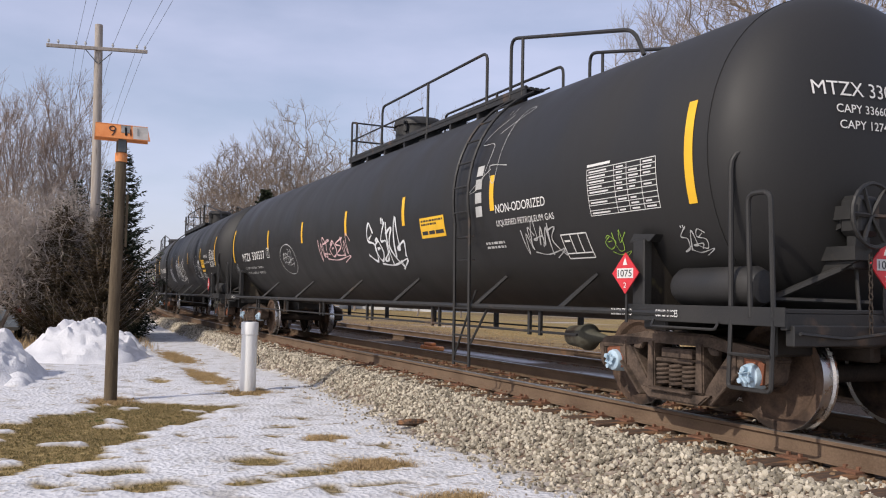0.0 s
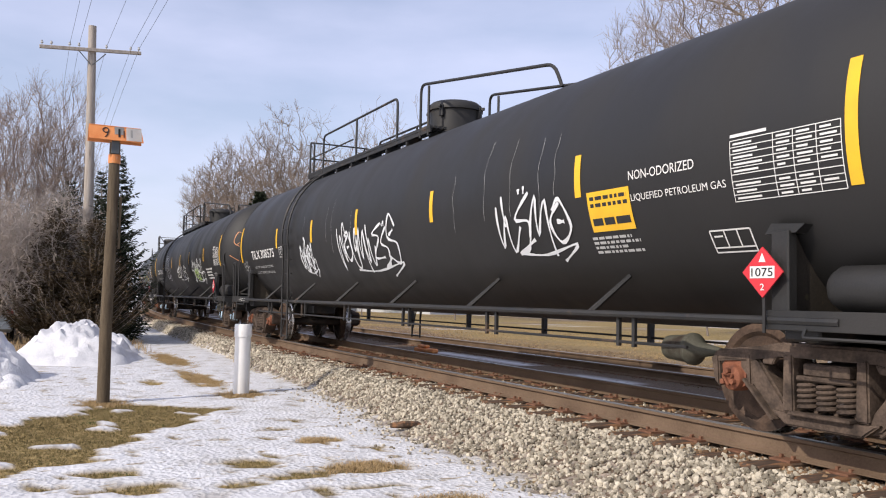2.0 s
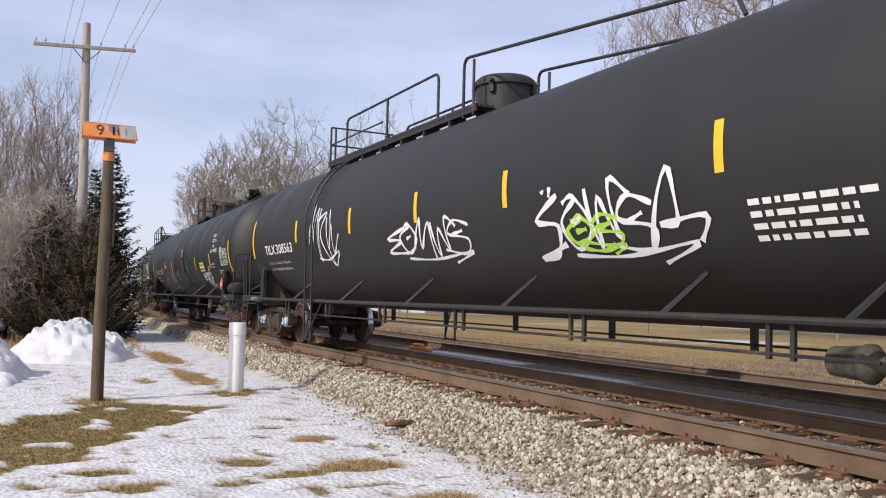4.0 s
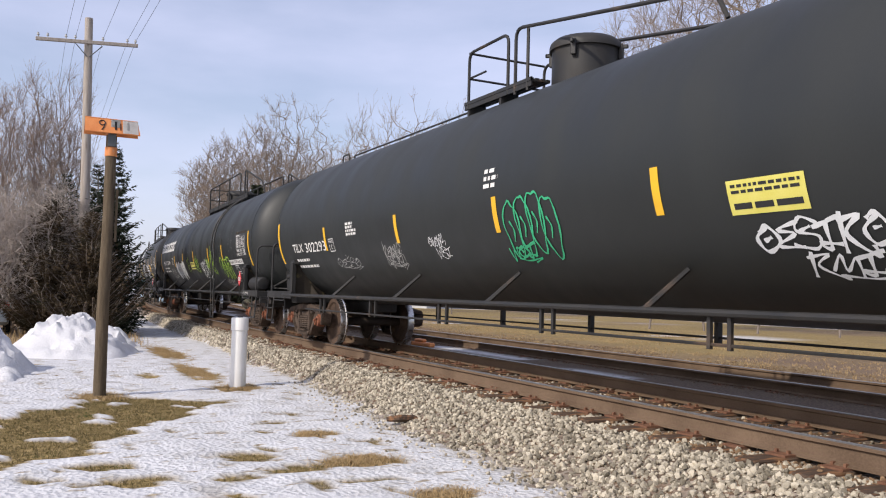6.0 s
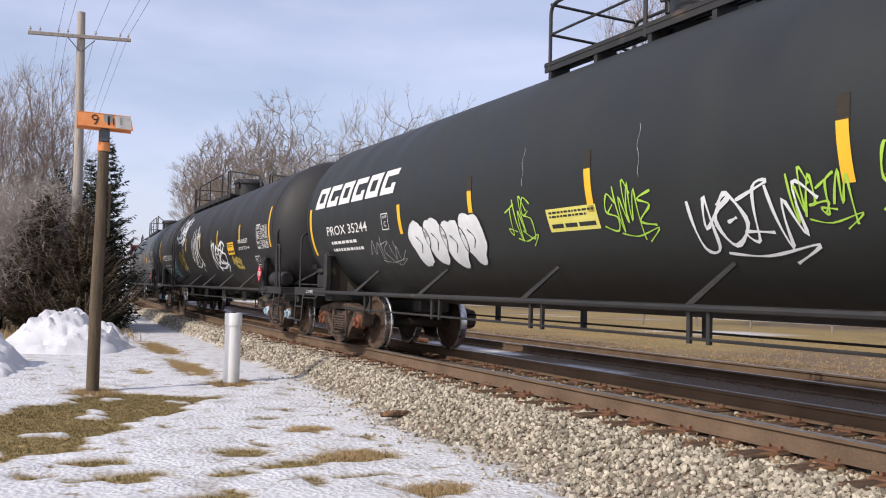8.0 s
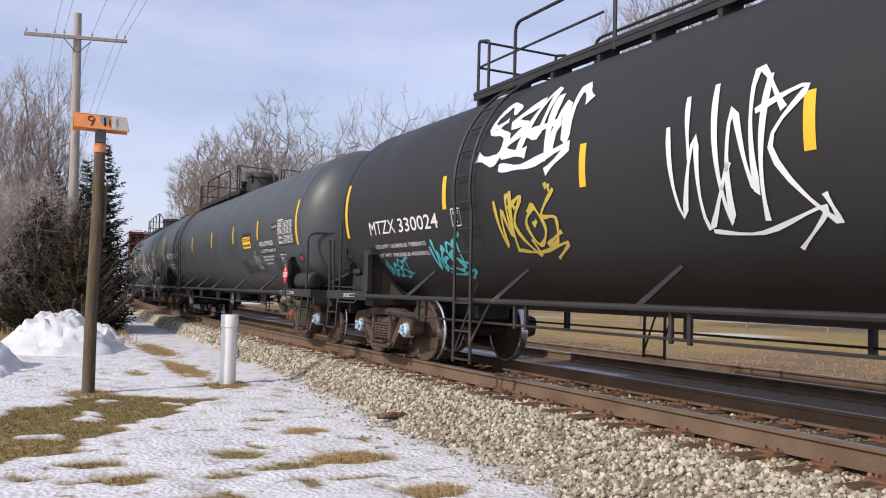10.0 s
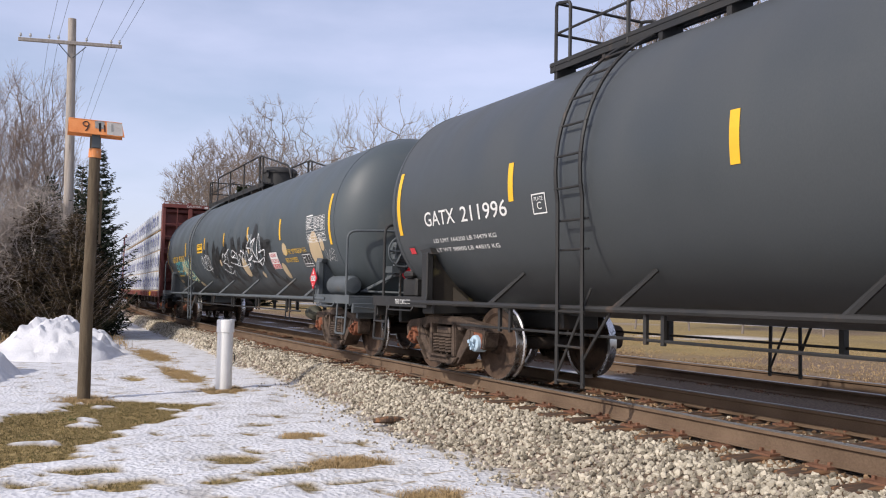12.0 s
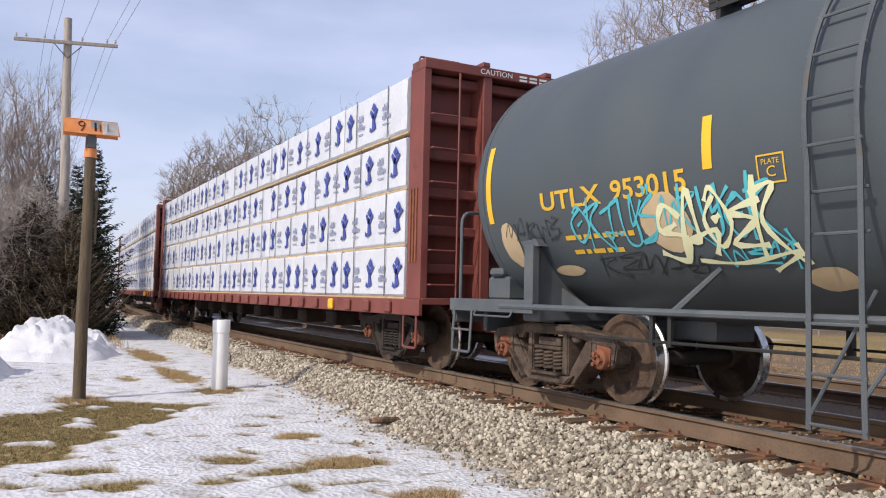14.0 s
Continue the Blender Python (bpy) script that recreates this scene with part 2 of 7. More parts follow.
def toe(x):
    """Where the ballast runs out into the snow."""
    q = smooth(-40, -24, x)
    return 4.05 + q * (0.12 * noise.noise((x * 0.9, 3.3, 0)) + 0.12 * noise.noise((x * 3.1, 7.3, 0))) + (0.45 * smooth(-8, -13, x) if x < -8 else 0) + 0.35 * smooth(-14, -24, x)


def lie(x, y):
    """Height of the ground."""
    v = y - shift(x)
    t = toe(x)
    z = GROUND_Z + 0.03 * noise.noise((x * 0.35, y * 0.35, 0)) * smooth(5.2, 3.5, v)
    z += (-0.222 - GROUND_Z) * smooth(t - 0.15, 5.05, v)
    z -= 0.16 * smooth(7.85, 8.9, v)
    z -= 0.10 * smooth(13.1, 14.5, v)
    z += 0.06 * noise.noise((x * 0.12, y * 0.12, 5)) * smooth(13.5, 18, v)
    return z


def bare(x, y):
    """How bare of snow the near side is."""
    wx, wy = 0.30 * noise.noise((x * 1.7, y * 1.7, 1)) + 0.10 * noise.noise((x * 6, y * 6, 2)), 0.30 * noise.noise((x * 1.7, y * 1.7, 8)) + 0.10 * noise.noise((x * 6, y * 6, 9))
    if inside(BIG_PATCH, x + wx, y + wy):
        return 0.0 if noise.noise((x * 2.6, y * 2.6, 4)) > 0.50 else 1.0
    b = 0.0
    for cx, cy, rx, ry in SPOTS:
        if abs(x - cx) < rx * 2 and abs(y - cy) < ry * 2:
            d = math.hypot((x + 0.65 * wx * min(1, rx * 3) - cx) / rx, (y + 0.65 * wy - cy) / ry)
            b = max(b, smooth(1.15, 0.80, d + 0.55 * noise.noise((x * 9, y * 9, 3)) + 0.45 * noise.noise((x * 3.5, y * 3.5, 23))))
    b = max(b, 0.9 * smooth(0.52, 0.60, noise.noise((x * 1.9, y * 4.2, 11)) + 0.2 * noise.noise((x * 9, y * 9, 12))))
    if x < -23.5 and y < 2.6 + 0.02 * (-23 - x) + wy:
        b = max(b, 0.95 * smooth(-23.5, -25.0, x))
    return b


def steps(lo, hi, fine_lo, fine_hi, fine, grow):
    out, v, d = [], fine_lo, fine
    while v < fine_hi:
        out.append(v)
        v += fine
    v = fine_hi
    while v < hi:
        out.append(v)
        d *= grow
        v += d
    out.append(hi)
    v, d, low = fine_lo, fine, []
    while v > lo:
        d *= grow
        v -= d
        low.append(max(v, lo))
    return low[::-1] + out


def ground_material():
    m = bpy.data.materials.new("ground of snow, turf and ballast")
    m.use_nodes = True
    n, l = m.node_tree.nodes, m.node_tree.links
    p = n["Principled BSDF"]
    co = n.new("ShaderNodeTexCoord")

    def tex(s, d=5):
        t = n.new("ShaderNodeTexNoise")
        t.inputs["Scale"].default_value, t.inputs["Detail"].default_value = s, d
        l.new(co.outputs["Object"], t.inputs["Vector"])
        return t.outputs["Fac"]

    def ramp(v, stops):
        r = n.new("ShaderNodeValToRGB")
        e = r.color_ramp.elements
        while len(e) < len(stops):
            e.new(0.5)
        for k, (pos, c) in zip(e, stops):
            k.position, k.color = pos, (*c, 1)
        l.new(v, r.inputs["Fac"])
        return r.outputs["Color"]

    def mix(f, a, b):
        k = n.new("ShaderNodeMix")
        k.data_type = "RGBA"
        for key, v in (("Factor", f), ("A", a), ("B", b)):
            l.new(v, k.inputs[key])
        return k.outputs["Result"]

    at = n.new("ShaderNodeAttribute")
    at.attribute_name = "cover"
    sep = n.new("ShaderNodeSeparateColor")
    l.new(at.outputs["Color"], sep.inputs["Color"])
    grass = mix(tex(0.5, 4), ramp(tex(14, 6), [(0.3, (0.13, 0.090, 0.036)), (0.5, (0.32, 0.225, 0.095)), (0.7, (0.50, 0.37, 0.17))]), ramp(tex(22, 6), [(0.3, (0.10, 0.078, 0.030)), (0.55, (0.22, 0.165, 0.066)), (0.75, (0.38, 0.28, 0.125))]))
    litter = ramp(tex(26, 6), [(0.3, (0.055, 0.036, 0.024)), (0.5, (0.17, 0.115, 0.075)), (0.68, (0.33, 0.25, 0.17))])
    vor = n.new("ShaderNodeTexVoronoi")
    vor.inputs["Scale"].default_value = 19
    l.new(co.outputs["Object"], vor.inputs["Vector"])
    bw = n.new("ShaderNodeSeparateColor")
    l.new(vor.outputs["Color"], bw.inputs["Color"])
    # Dimmer than the loose stones: shade in their gaps is put into this colour.
    stone = ramp(bw.outputs["Red"], [(0.0, (0.06, 0.050, 0.040)), (0.4, (0.16, 0.142, 0.118)), (0.75, (0.31, 0.285, 0.245)), (1.0, (0.46, 0.435, 0.385))])
    # Dark bed tone: the shade under the train, put into the ballast colour.
    darkened = ramp(tex(30, 5), [(0.3, (0.030, 0.024, 0.020)), (0.6, (0.085, 0.066, 0.052)), (0.8, (0.20, 0.165, 0.13))])
    rusty = mix(tex(5, 5), stone, ramp(tex(30, 4), [(0.35, (0.10, 0.058, 0.036)), (0.65, (0.24, 0.145, 0.085))]))
    snow = ramp(tex(3.2, 7), [(0.32, (0.44, 0.425, 0.41)), (0.42, (0.57, 0.568, 0.575)), (0.7, (0.65, 0.65, 0.665))])
    c = mix(sep.outputs["Blue"], grass, litter)
    c = mix(sep.outputs["Green"], c, mix(sep.outputs["Blue"], rusty, darkened))
    fleck = n.new("ShaderNodeMapRange")
    for key, val in zip(("From Min", "From Max", "To Min", "To Max"), (0.60, 0.68, 0.0, 0.75)):
        fleck.inputs[key].default_value = val
    stretch = n.new("ShaderNodeMapping")
    stretch.inputs["Scale"].default_value = (1.0, 0.45, 1.0)
    l.new(co.outputs["Object"], stretch.inputs["Vector"])
    spots = n.new("ShaderNodeTexNoise")
    spots.inputs["Scale"].default_value, spots.inputs["Detail"].default_value = 7.5, 6
    l.new(stretch.outputs["Vector"], spots.inputs["Vector"])
    l.new(spots.outputs["Fac"], fleck.inputs["Value"])
    thin = n.new("ShaderNodeMath")
    thin.operation = "SUBTRACT"
    thin.use_clamp = True
    l.new(sep.outputs["Red"], thin.inputs[0])
    l.new(fleck.outputs["Result"], thin.inputs[1])
    c = mix(thin.outputs[0], c, snow)
    l.new(c, p.inputs["Base Color"])
    p.inputs["Roughness"].default_value = 0.9
    p.inputs["Specular IOR Level"].default_value = 0.15
    bp = n.new("ShaderNodeBump")
    bp.inputs["Strength"].default_value, bp.inputs["Distance"].default_value = 0.55, 0.03
    add = n.new("ShaderNodeMath")
    add.operation = "ADD"
    l.new(tex(24, 6), add.inputs[0])
    l.new(vor.outputs["Distance"], add.inputs[1])
    l.new(add.outputs[0], bp.inputs["Height"])
    l.new(bp.outputs["Normal"], p.inputs["Normal"])
    return m


def build_ground():
    xs = steps(-900, 700, -42, 1.0, 0.11, 1.13)
    ys = steps(-700, 900, -3.2, 6.6, 0.085, 1.11)
    verts, cover = [], []
    for x in xs:
        s = shift(x)
        for y in ys:
            v = y - s
            z = lie(x, y)
            snow = stone = litter = 0.0
            t = toe(x)
            if v < t + 0.5:
                stone = smooth(t - 0.22, t + 0.10, v + 0.25 * noise.noise((x * 5, y * 5, 21)))
                b = bare(x, y) if x < 3 else 0.3
                snow = (1 - b) * (1 - stone)
                z += 0.035 * snow * (0.8 + 0.5 * noise.noise((x * 4, y * 4, 6)))
                if x < -23.5 and y < 2.6:
                    litter = 0.85
            elif v < 8.8:
                stone = 1.0
                # Mixes in the darkened bed tone, most behind the far rail, as train shade.
                litter = 0.30 * smooth(5.45, 5.85, v) + 0.45 * smooth(7.2, 7.9, v)
                if 7.3 < v:
                    snow = 0.95 * smooth(0.05, 0.22, noise.noise((x * 0.5, 1, 31)) + 0.35 - 2.2 * abs(v - 8.2) + 0.25 * noise.noise((x * 3, y * 3, 5)))
            elif v < 13.4:
                stone, litter = 0.55, 1.0
                snow = 0.95 * smooth(0.10, 0.2, noise.noise((x * 0.35, y * 1.4, 33)) - 0.25)
                snow = max(snow, 0.95 * smooth(0.0, 0.12, 0.22 - 0.9 * abs(v - 9.42) + 0.20 * noise.noise((x * 0.5, 4.4, 0)) + 0.08 * noise.noise((x * 3, y * 3, 5))))
            else:
                litter = smooth(19, 14, v + 3 * noise.noise((x * 0.3, y * 0.3, 2))) + 0.8 * smooth(0.1, 0.35, noise.noise((x * 0.11, y * 0.22, 14)))
                snow = smooth(0.12, 0.25, noise.noise((x * 0.06, y * 0.11, 17)) + 0.15 * noise.noise((x * 0.7, y * 0.7, 18)) - 0.30 + 0.42 * smooth(22, 60, v))
                snow *= smooth(-14, -30, x)
            verts.append((x, y, z))
            cover.append((snow, stone, min(litter, 1), 1))
    ny = len(ys)
    faces = [(i * ny + j, (i + 1) * ny + j, (i + 1) * ny + j + 1, i * ny + j + 1) for i in range(len(xs) - 1) for j in range(ny - 1)]
    me = bpy.data.meshes.new("ground")
    me.from_pydata(verts, [], faces)
    ca = me.color_attributes.new("cover", "FLOAT_COLOR", "POINT")
    ca.data.foreach_set("color", np.array(cover, dtype=np.float32).ravel())
    me.materials.append(ground_material())
    me.shade_smooth()
    return tagged(new("ground", me), "flat ground with patchy melting snow, olive turf and straw", "ground", kind="structure")


build_ground()


def scatter(name, templates, places, mat, label, category, scales, squash=None, seed=1):
    """Many small rigid pieces in one mesh: each a template, turned, sized and set at its place."""
    rs = np.random.RandomState(seed)
    vs, fs, base = [], [], 0
    for (x, y, z), s in zip(places, scales):
        tv, tf = templates[rs.randint(len(templates))]
        q = rs.normal(size=4)
        q /= np.linalg.norm(q)
        w, a, b, c = q
        rot = np.array([[1 - 2 * (b * b + c * c), 2 * (a * b - c * w), 2 * (a * c + b * w)], [2 * (a * b + c * w), 1 - 2 * (a * a + c * c), 2 * (b * c - a * w)], [2 * (a * c - b * w), 2 * (b * c + a * w), 1 - 2 * (a * a + b * b)]])
        vs.append((tv * s) @ rot.T + (x, y, z))
        fs.append(tf + base)
        base += len(tv)
    v, f = np.concatenate(vs), np.concatenate(fs)
    me = bpy.data.meshes.new(name)
    me.from_pydata(v.tolist(), [], f.tolist())
    me.materials.append(mat)
    return tagged(new(name, me), label, category, kind="stuff")


def stone_templates(count=7):
    out = []
    for k in range(count):
        bm = bmesh.new()
        bmesh.ops.create_icosphere(bm, subdivisions=1, radius=1)
        rs = np.random.RandomState(50 + k)
        dirs = rs.normal(size=(9, 3))
        dirs /= np.linalg.norm(dirs, axis=1)[:, None]
        v = np.array([q.co[:] for q in bm.verts])
        for d in dirs:
            cut = rs.uniform(0.45, 0.8)
            over = np.maximum(v @ d - cut, 0)
            v = v - over[:, None] * d
        v *= rs.uniform(0.65, 1.15, 3)
        bm.verts.index_update()
        out.append((v, np.array([[q.index for q in f.verts] for f in bm.faces])))
        bm.free()
    return out


def build_ballast():
    rs = np.random.RandomState(4)
    places, sizes, rusty = [], [], []
    for _ in range(27000):
        x = -19.5 + 20.5 * rs.rand() ** 0.75
        t = toe(x)
        v = t - 0.12 + (5.55 - t + 0.12) * rs.rand() ** 0.9
        if v < t + 0.1 and rs.rand() < 0.55:
            continue
        if v > 5.10 and abs((x - 3.0) / 0.52 - round((x - 3.0) / 0.52)) < 0.23:
            continue
        y = v + shift(x)
        if v > 5.22 and rs.rand() < 0.55:
            rusty.append((x, y, lie(x, y) + rs.uniform(-0.02, 0.008)))
            continue
        places.append((x, y, lie(x, y) + rs.uniform(-0.012, 0.024)))
        sizes.append(rs.uniform(0.016, 0.041))
    for _ in range(9500):
        x = rs.uniform(-15, 1)
        y = rs.uniform(5.3, 8.3)
        if abs((x / 0.52 + 0.5) % 1 - 0.5) < 0.20 and rs.rand() < 0.8:
            continue
        if rs.rand() < 0.6:
            rusty.append((x, y + shift(x), lie(x, y) + rs.uniform(-0.01, 0.02)))
            continue
        places.append((x, y + shift(x), lie(x, y) + rs.uniform(-0.01, 0.02)))
        sizes.append(rs.uniform(0.014, 0.032))
    for _ in range(9000):
        x = rs.uniform(-42, -19)
        t = toe(x)
        v = rs.uniform(t - 0.1, 5.6)
        y = v + shift(x)
        (rusty if v > 5.2 and rs.rand() < 0.5 else places).append((x, y, lie(x, y) + rs.uniform(-0.01, 0.02)))
        if len(sizes) < len(places):
            sizes.append(rs.uniform(0.03, 0.055))
    for _ in range(420):
        x = rs.uniform(-14, -4)
        y = toe(x) - abs(rs.normal(0, 0.25)) - 0.05
        places.append((x, y, lie(x, y) + 0.03))
        sizes.append(rs.uniform(0.012, 0.032))
    scatter("ballast_stones", stone_templates(), places, STONE, "loose pale grey crushed stone along the rails", "ballast", sizes, seed=9)
    scatter("rusty_stones", stone_templates(), rusty, RUSTY_STONE, "rust-stained crushed stone at the rail foot", "ballast", [0.02 + 0.022 * rs.rand() for _ in rusty], seed=10)


build_ballast()


def blades(name, places, mat, label, height, width, lean=0.5, seed=3, per=1):
    rs = np.random.RandomState(seed)
    v, f = [], []
    for x, y, z in places:
        for _ in range(per):
            a, h, b = rs.rand() * math.tau, height * rs.uniform(0.5, 1.3), rs.rand() * math.tau
            dx, dy = math.cos(a) * width * 0.5, math.sin(a) * width * 0.5
            lx, ly = math.cos(b) * lean * h * rs.rand(), math.sin(b) * lean * h * rs.rand()
            ox, oy = rs.normal(0, 0.02, 2)
            i = len(v)
            v += [(x + ox - dx, y + oy - dy, z - 0.01), (x + ox + dx, y + oy + dy, z - 0.01), (x + ox + lx * 0.4 + dx * 0.7, y + oy + ly * 0.4 + dy * 0.7, z + h * 0.6), (x + ox + lx * 0.4 - dx * 0.7, y + oy + ly * 0.4 - dy * 0.7, z + h * 0.6), (x + ox + lx, y + oy + ly, z + h * (1 - 0.3 * lean))]
            f += [(i, i + 1, i + 2, i + 3), (i + 3, i + 2, i + 4)]
    me = bpy.data.meshes.new(name)
    me.from_pydata(v, [], f)
    me.materials.append(mat)
    return tagged(new(name, me), label, "grass", kind="stuff")


def build_grass():
    rs = np.random.RandomState(8)
    turf, straw = [], []
    for _ in range(42000):
        x, y = rs.uniform(-14.5, -5.5), rs.uniform(-1.5, 3.6)
        if bare(x, y) > 0.6:
            turf.append((x, y, lie(x, y)))
    for cx, cy, rx, ry in [s for i, s in enumerate(SPOTS) if i in (0, 4, 5, 6, 8, 12, 13)]:
        for _ in range(int(260 + 420 * rx * ry * 4)):
            x, y = cx + rs.normal(0, rx * 0.5), cy + rs.normal(0, ry * 0.5)
            straw.append((x, y, lie(x, y)))
    blades("turf_grass", turf, TURF, "short olive and brown winter turf", 0.022, 0.006, 1.6, 5, per=3)
    blades("straw_grass", straw, STRAW, "flattened dry straw tufts round posts", 0.060, 0.006, 1.9, 6, per=3)
    for k, n_, x0, x1, y0, y1, hh in ((0, 15000, -46, -2, 13.0, 26, 0.06), (1, 700, -34, -23.2, -1.5, 3.2, 0.30), (2, 12000, -36, -2, 10.6, 16.5, 0.045)):
        pl = []
        for _ in range(n_):
            x, y = rs.uniform(x0, x1), rs.uniform(y0, y1)
            if noise.noise((x * 0.5, y * 0.5, 40 + 9 * k)) + 0.6 * noise.noise((x * 2.1, y * 2.1, 41)) > -0.1:
                pl.append((x, y, lie(x, y)))
        blades("dry_grass", pl, (STRAW, STRAW, LITTER)[k], ("dry straw-coloured grass beyond the siding", "dead weeds under the bushes", "brown dead weeds beside the siding")[k], hh, 0.014, 1.8 if k != 1 else 0.9, 11 + k, per=3)


build_grass()

# ---- rails, ties ----
RAIL_OUT = [(-0.07, -0.18), (0.07, -0.18), (0.07, -0.168), (0.012, -0.145), (0.009, -0.048), (0.036, -0.036), (0.036, -0.008), (0.028, 0.0), (-0.028, 0.0), (-0.036, -0.008), (-0.036, -0.036), (-0.009, -0.048), (-0.012, -0.145), (-0.07, -0.168)]


def sweep_rail(name, off, z, s0, s1, label):
    stations = [s1 - 0.0]
    s = s1
    while s > s0:
        s -= 6.0 if s > CURVE_X + 6 else 3.0
        stations.append(s)
    me = bpy.data.meshes.new(name)
    v, f, mi = [], [], []
    for s in stations:
        p, a = along(s, off, z)
        c, sn = math.cos(a), math.sin(a)
        for w, h in RAIL_OUT:
            v.append((p.x - sn * w, p.y + c * w, p.z + h))
    k = len(RAIL_OUT)
    for i in range(len(stations) - 1):
        for j in range(k):
            f.append((i * k + j, i * k + (j + 1) % k, (i + 1) * k + (j + 1) % k, (i + 1) * k + j))
            mi.append(1 if j in (6, 7, 8) else 0)
    f.append(tuple(range(k)))
    mi.append(0)
    me.from_pydata(v, [], f)
    me.materials.append(RAIL_SIDE)
    me.materials.append(RAIL_TOP)
    me.polygons.foreach_set("material_index", mi)
    return tagged(new(name, me), label, "rail", kind="structure")


for off in (-0.7525, 0.7525):
    sweep_rail("rail", off, 0.0, -190, 40, "worn steel running rail with brown rusty web")
for off in (4.51, 6.01):
    sweep_rail("rail", off, -0.20, -190, 40, "rusty rail of the disused siding")

tie_mesh = bpy.data.meshes.new("tie")
b_ = box(bmesh.new(), (-0.115, -1.3, -0.17), (0.115, 1.3, 0.0), 0.012)
b_.to_mesh(tie_mesh)
b_.free()
tie_mesh.materials.append(TIE)
plate_bm = boxes(((-0.10, -0.19, 0.0), (0.10, 0.19, 0.018)), ((-0.07, -0.115, 0.018), (-0.045, -0.085, 0.045)), ((0.045, -0.115, 0.018), (0.07, -0.085, 0.045)), ((-0.07, 0.085, 0.018), (-0.045, 0.115, 0.045)))
plate_mesh = bpy.data.meshes.new("tie_plate")
plate_bm.to_mesh(plate_mesh)
plate_bm.free()
plate_mesh.materials.append(PLATE)


def build_ties():
    rs = random.Random(5)
    for track, z, s1, s0, gap in (("track_bed_1", -0.192, 3.0, -62, 0.52), ("track_bed_2", -0.400, 0.0, -40, 0.56)):
        bed = tagged(empty(track), "row of weathered wooden ties with rusty plates", "railway track", kind="structure")
        off = 0.0 if track.endswith("1") else 5.26
        s = s1
        while s > s0:
            p, a = along(s + rs.uniform(-0.03, 0.03), off + rs.uniform(-0.10, 0.08), z + rs.uniform(-0.008, 0.004))
            t = part("tie", tie_mesh, TIE, bed, m=Matrix.Translation(p) @ pose(0, 0, 0, rs.uniform(-0.6, 0.6), 0, math.degrees(a) + rs.uniform(-1.5, 1.5)))
            if s > -26:
                for side in (-0.7525, 0.7525):
                    q = part("tie_plate", plate_mesh, PLATE, t, m=pose(0, side, 0.001))
            s -= gap


# ---- bare trees ----


def bars(a, b, ra, rb, n):
    """Tapered n-sided sticks from points a to points b, as vertices and faces."""
    d = b - a
    d = d / np.maximum(np.linalg.norm(d, axis=1), 1e-6)[:, None]
    ref = np.where(np.abs(d[:, 2:3]) < 0.9, np.array([[0.0, 0, 1]]), np.array([[1.0, 0, 0]]))
    u = np.cross(d, ref)
    u /= np.linalg.norm(u, axis=1)[:, None]
    w = np.cross(d, u)
    ang = np.arange(n) * math.tau / n
    ring = u[:, None, :] * np.cos(ang)[None, :, None] + w[:, None, :] * np.sin(ang)[None, :, None]
    v = np.concatenate([a[:, None, :] + ring * ra[:, None, None], b[:, None, :] + ring * rb[:, None, None]], axis=1).reshape(-1, 3)
    k = np.arange(n)
    q = np.stack([k, (k + 1) % n, n + (k + 1) % n, n + k], axis=1)
    f = (q[None] + (np.arange(len(a)) * 2 * n)[:, None, None]).reshape(-1, 4)
    return v, f


def stick_mesh(name, sets, mat, root):
    vs, fs, base = [], [], 0
    for v, f in sets:
        vs.append(v)
        fs.append(f + base)
        base += len(v)
    me = bpy.data.meshes.new(name)
    me.from_pydata(np.concatenate(vs).tolist(), [], np.concatenate(fs).tolist())
    me.materials.append(mat)
    ob = new(name, me)
    ob.parent = root
    return ob


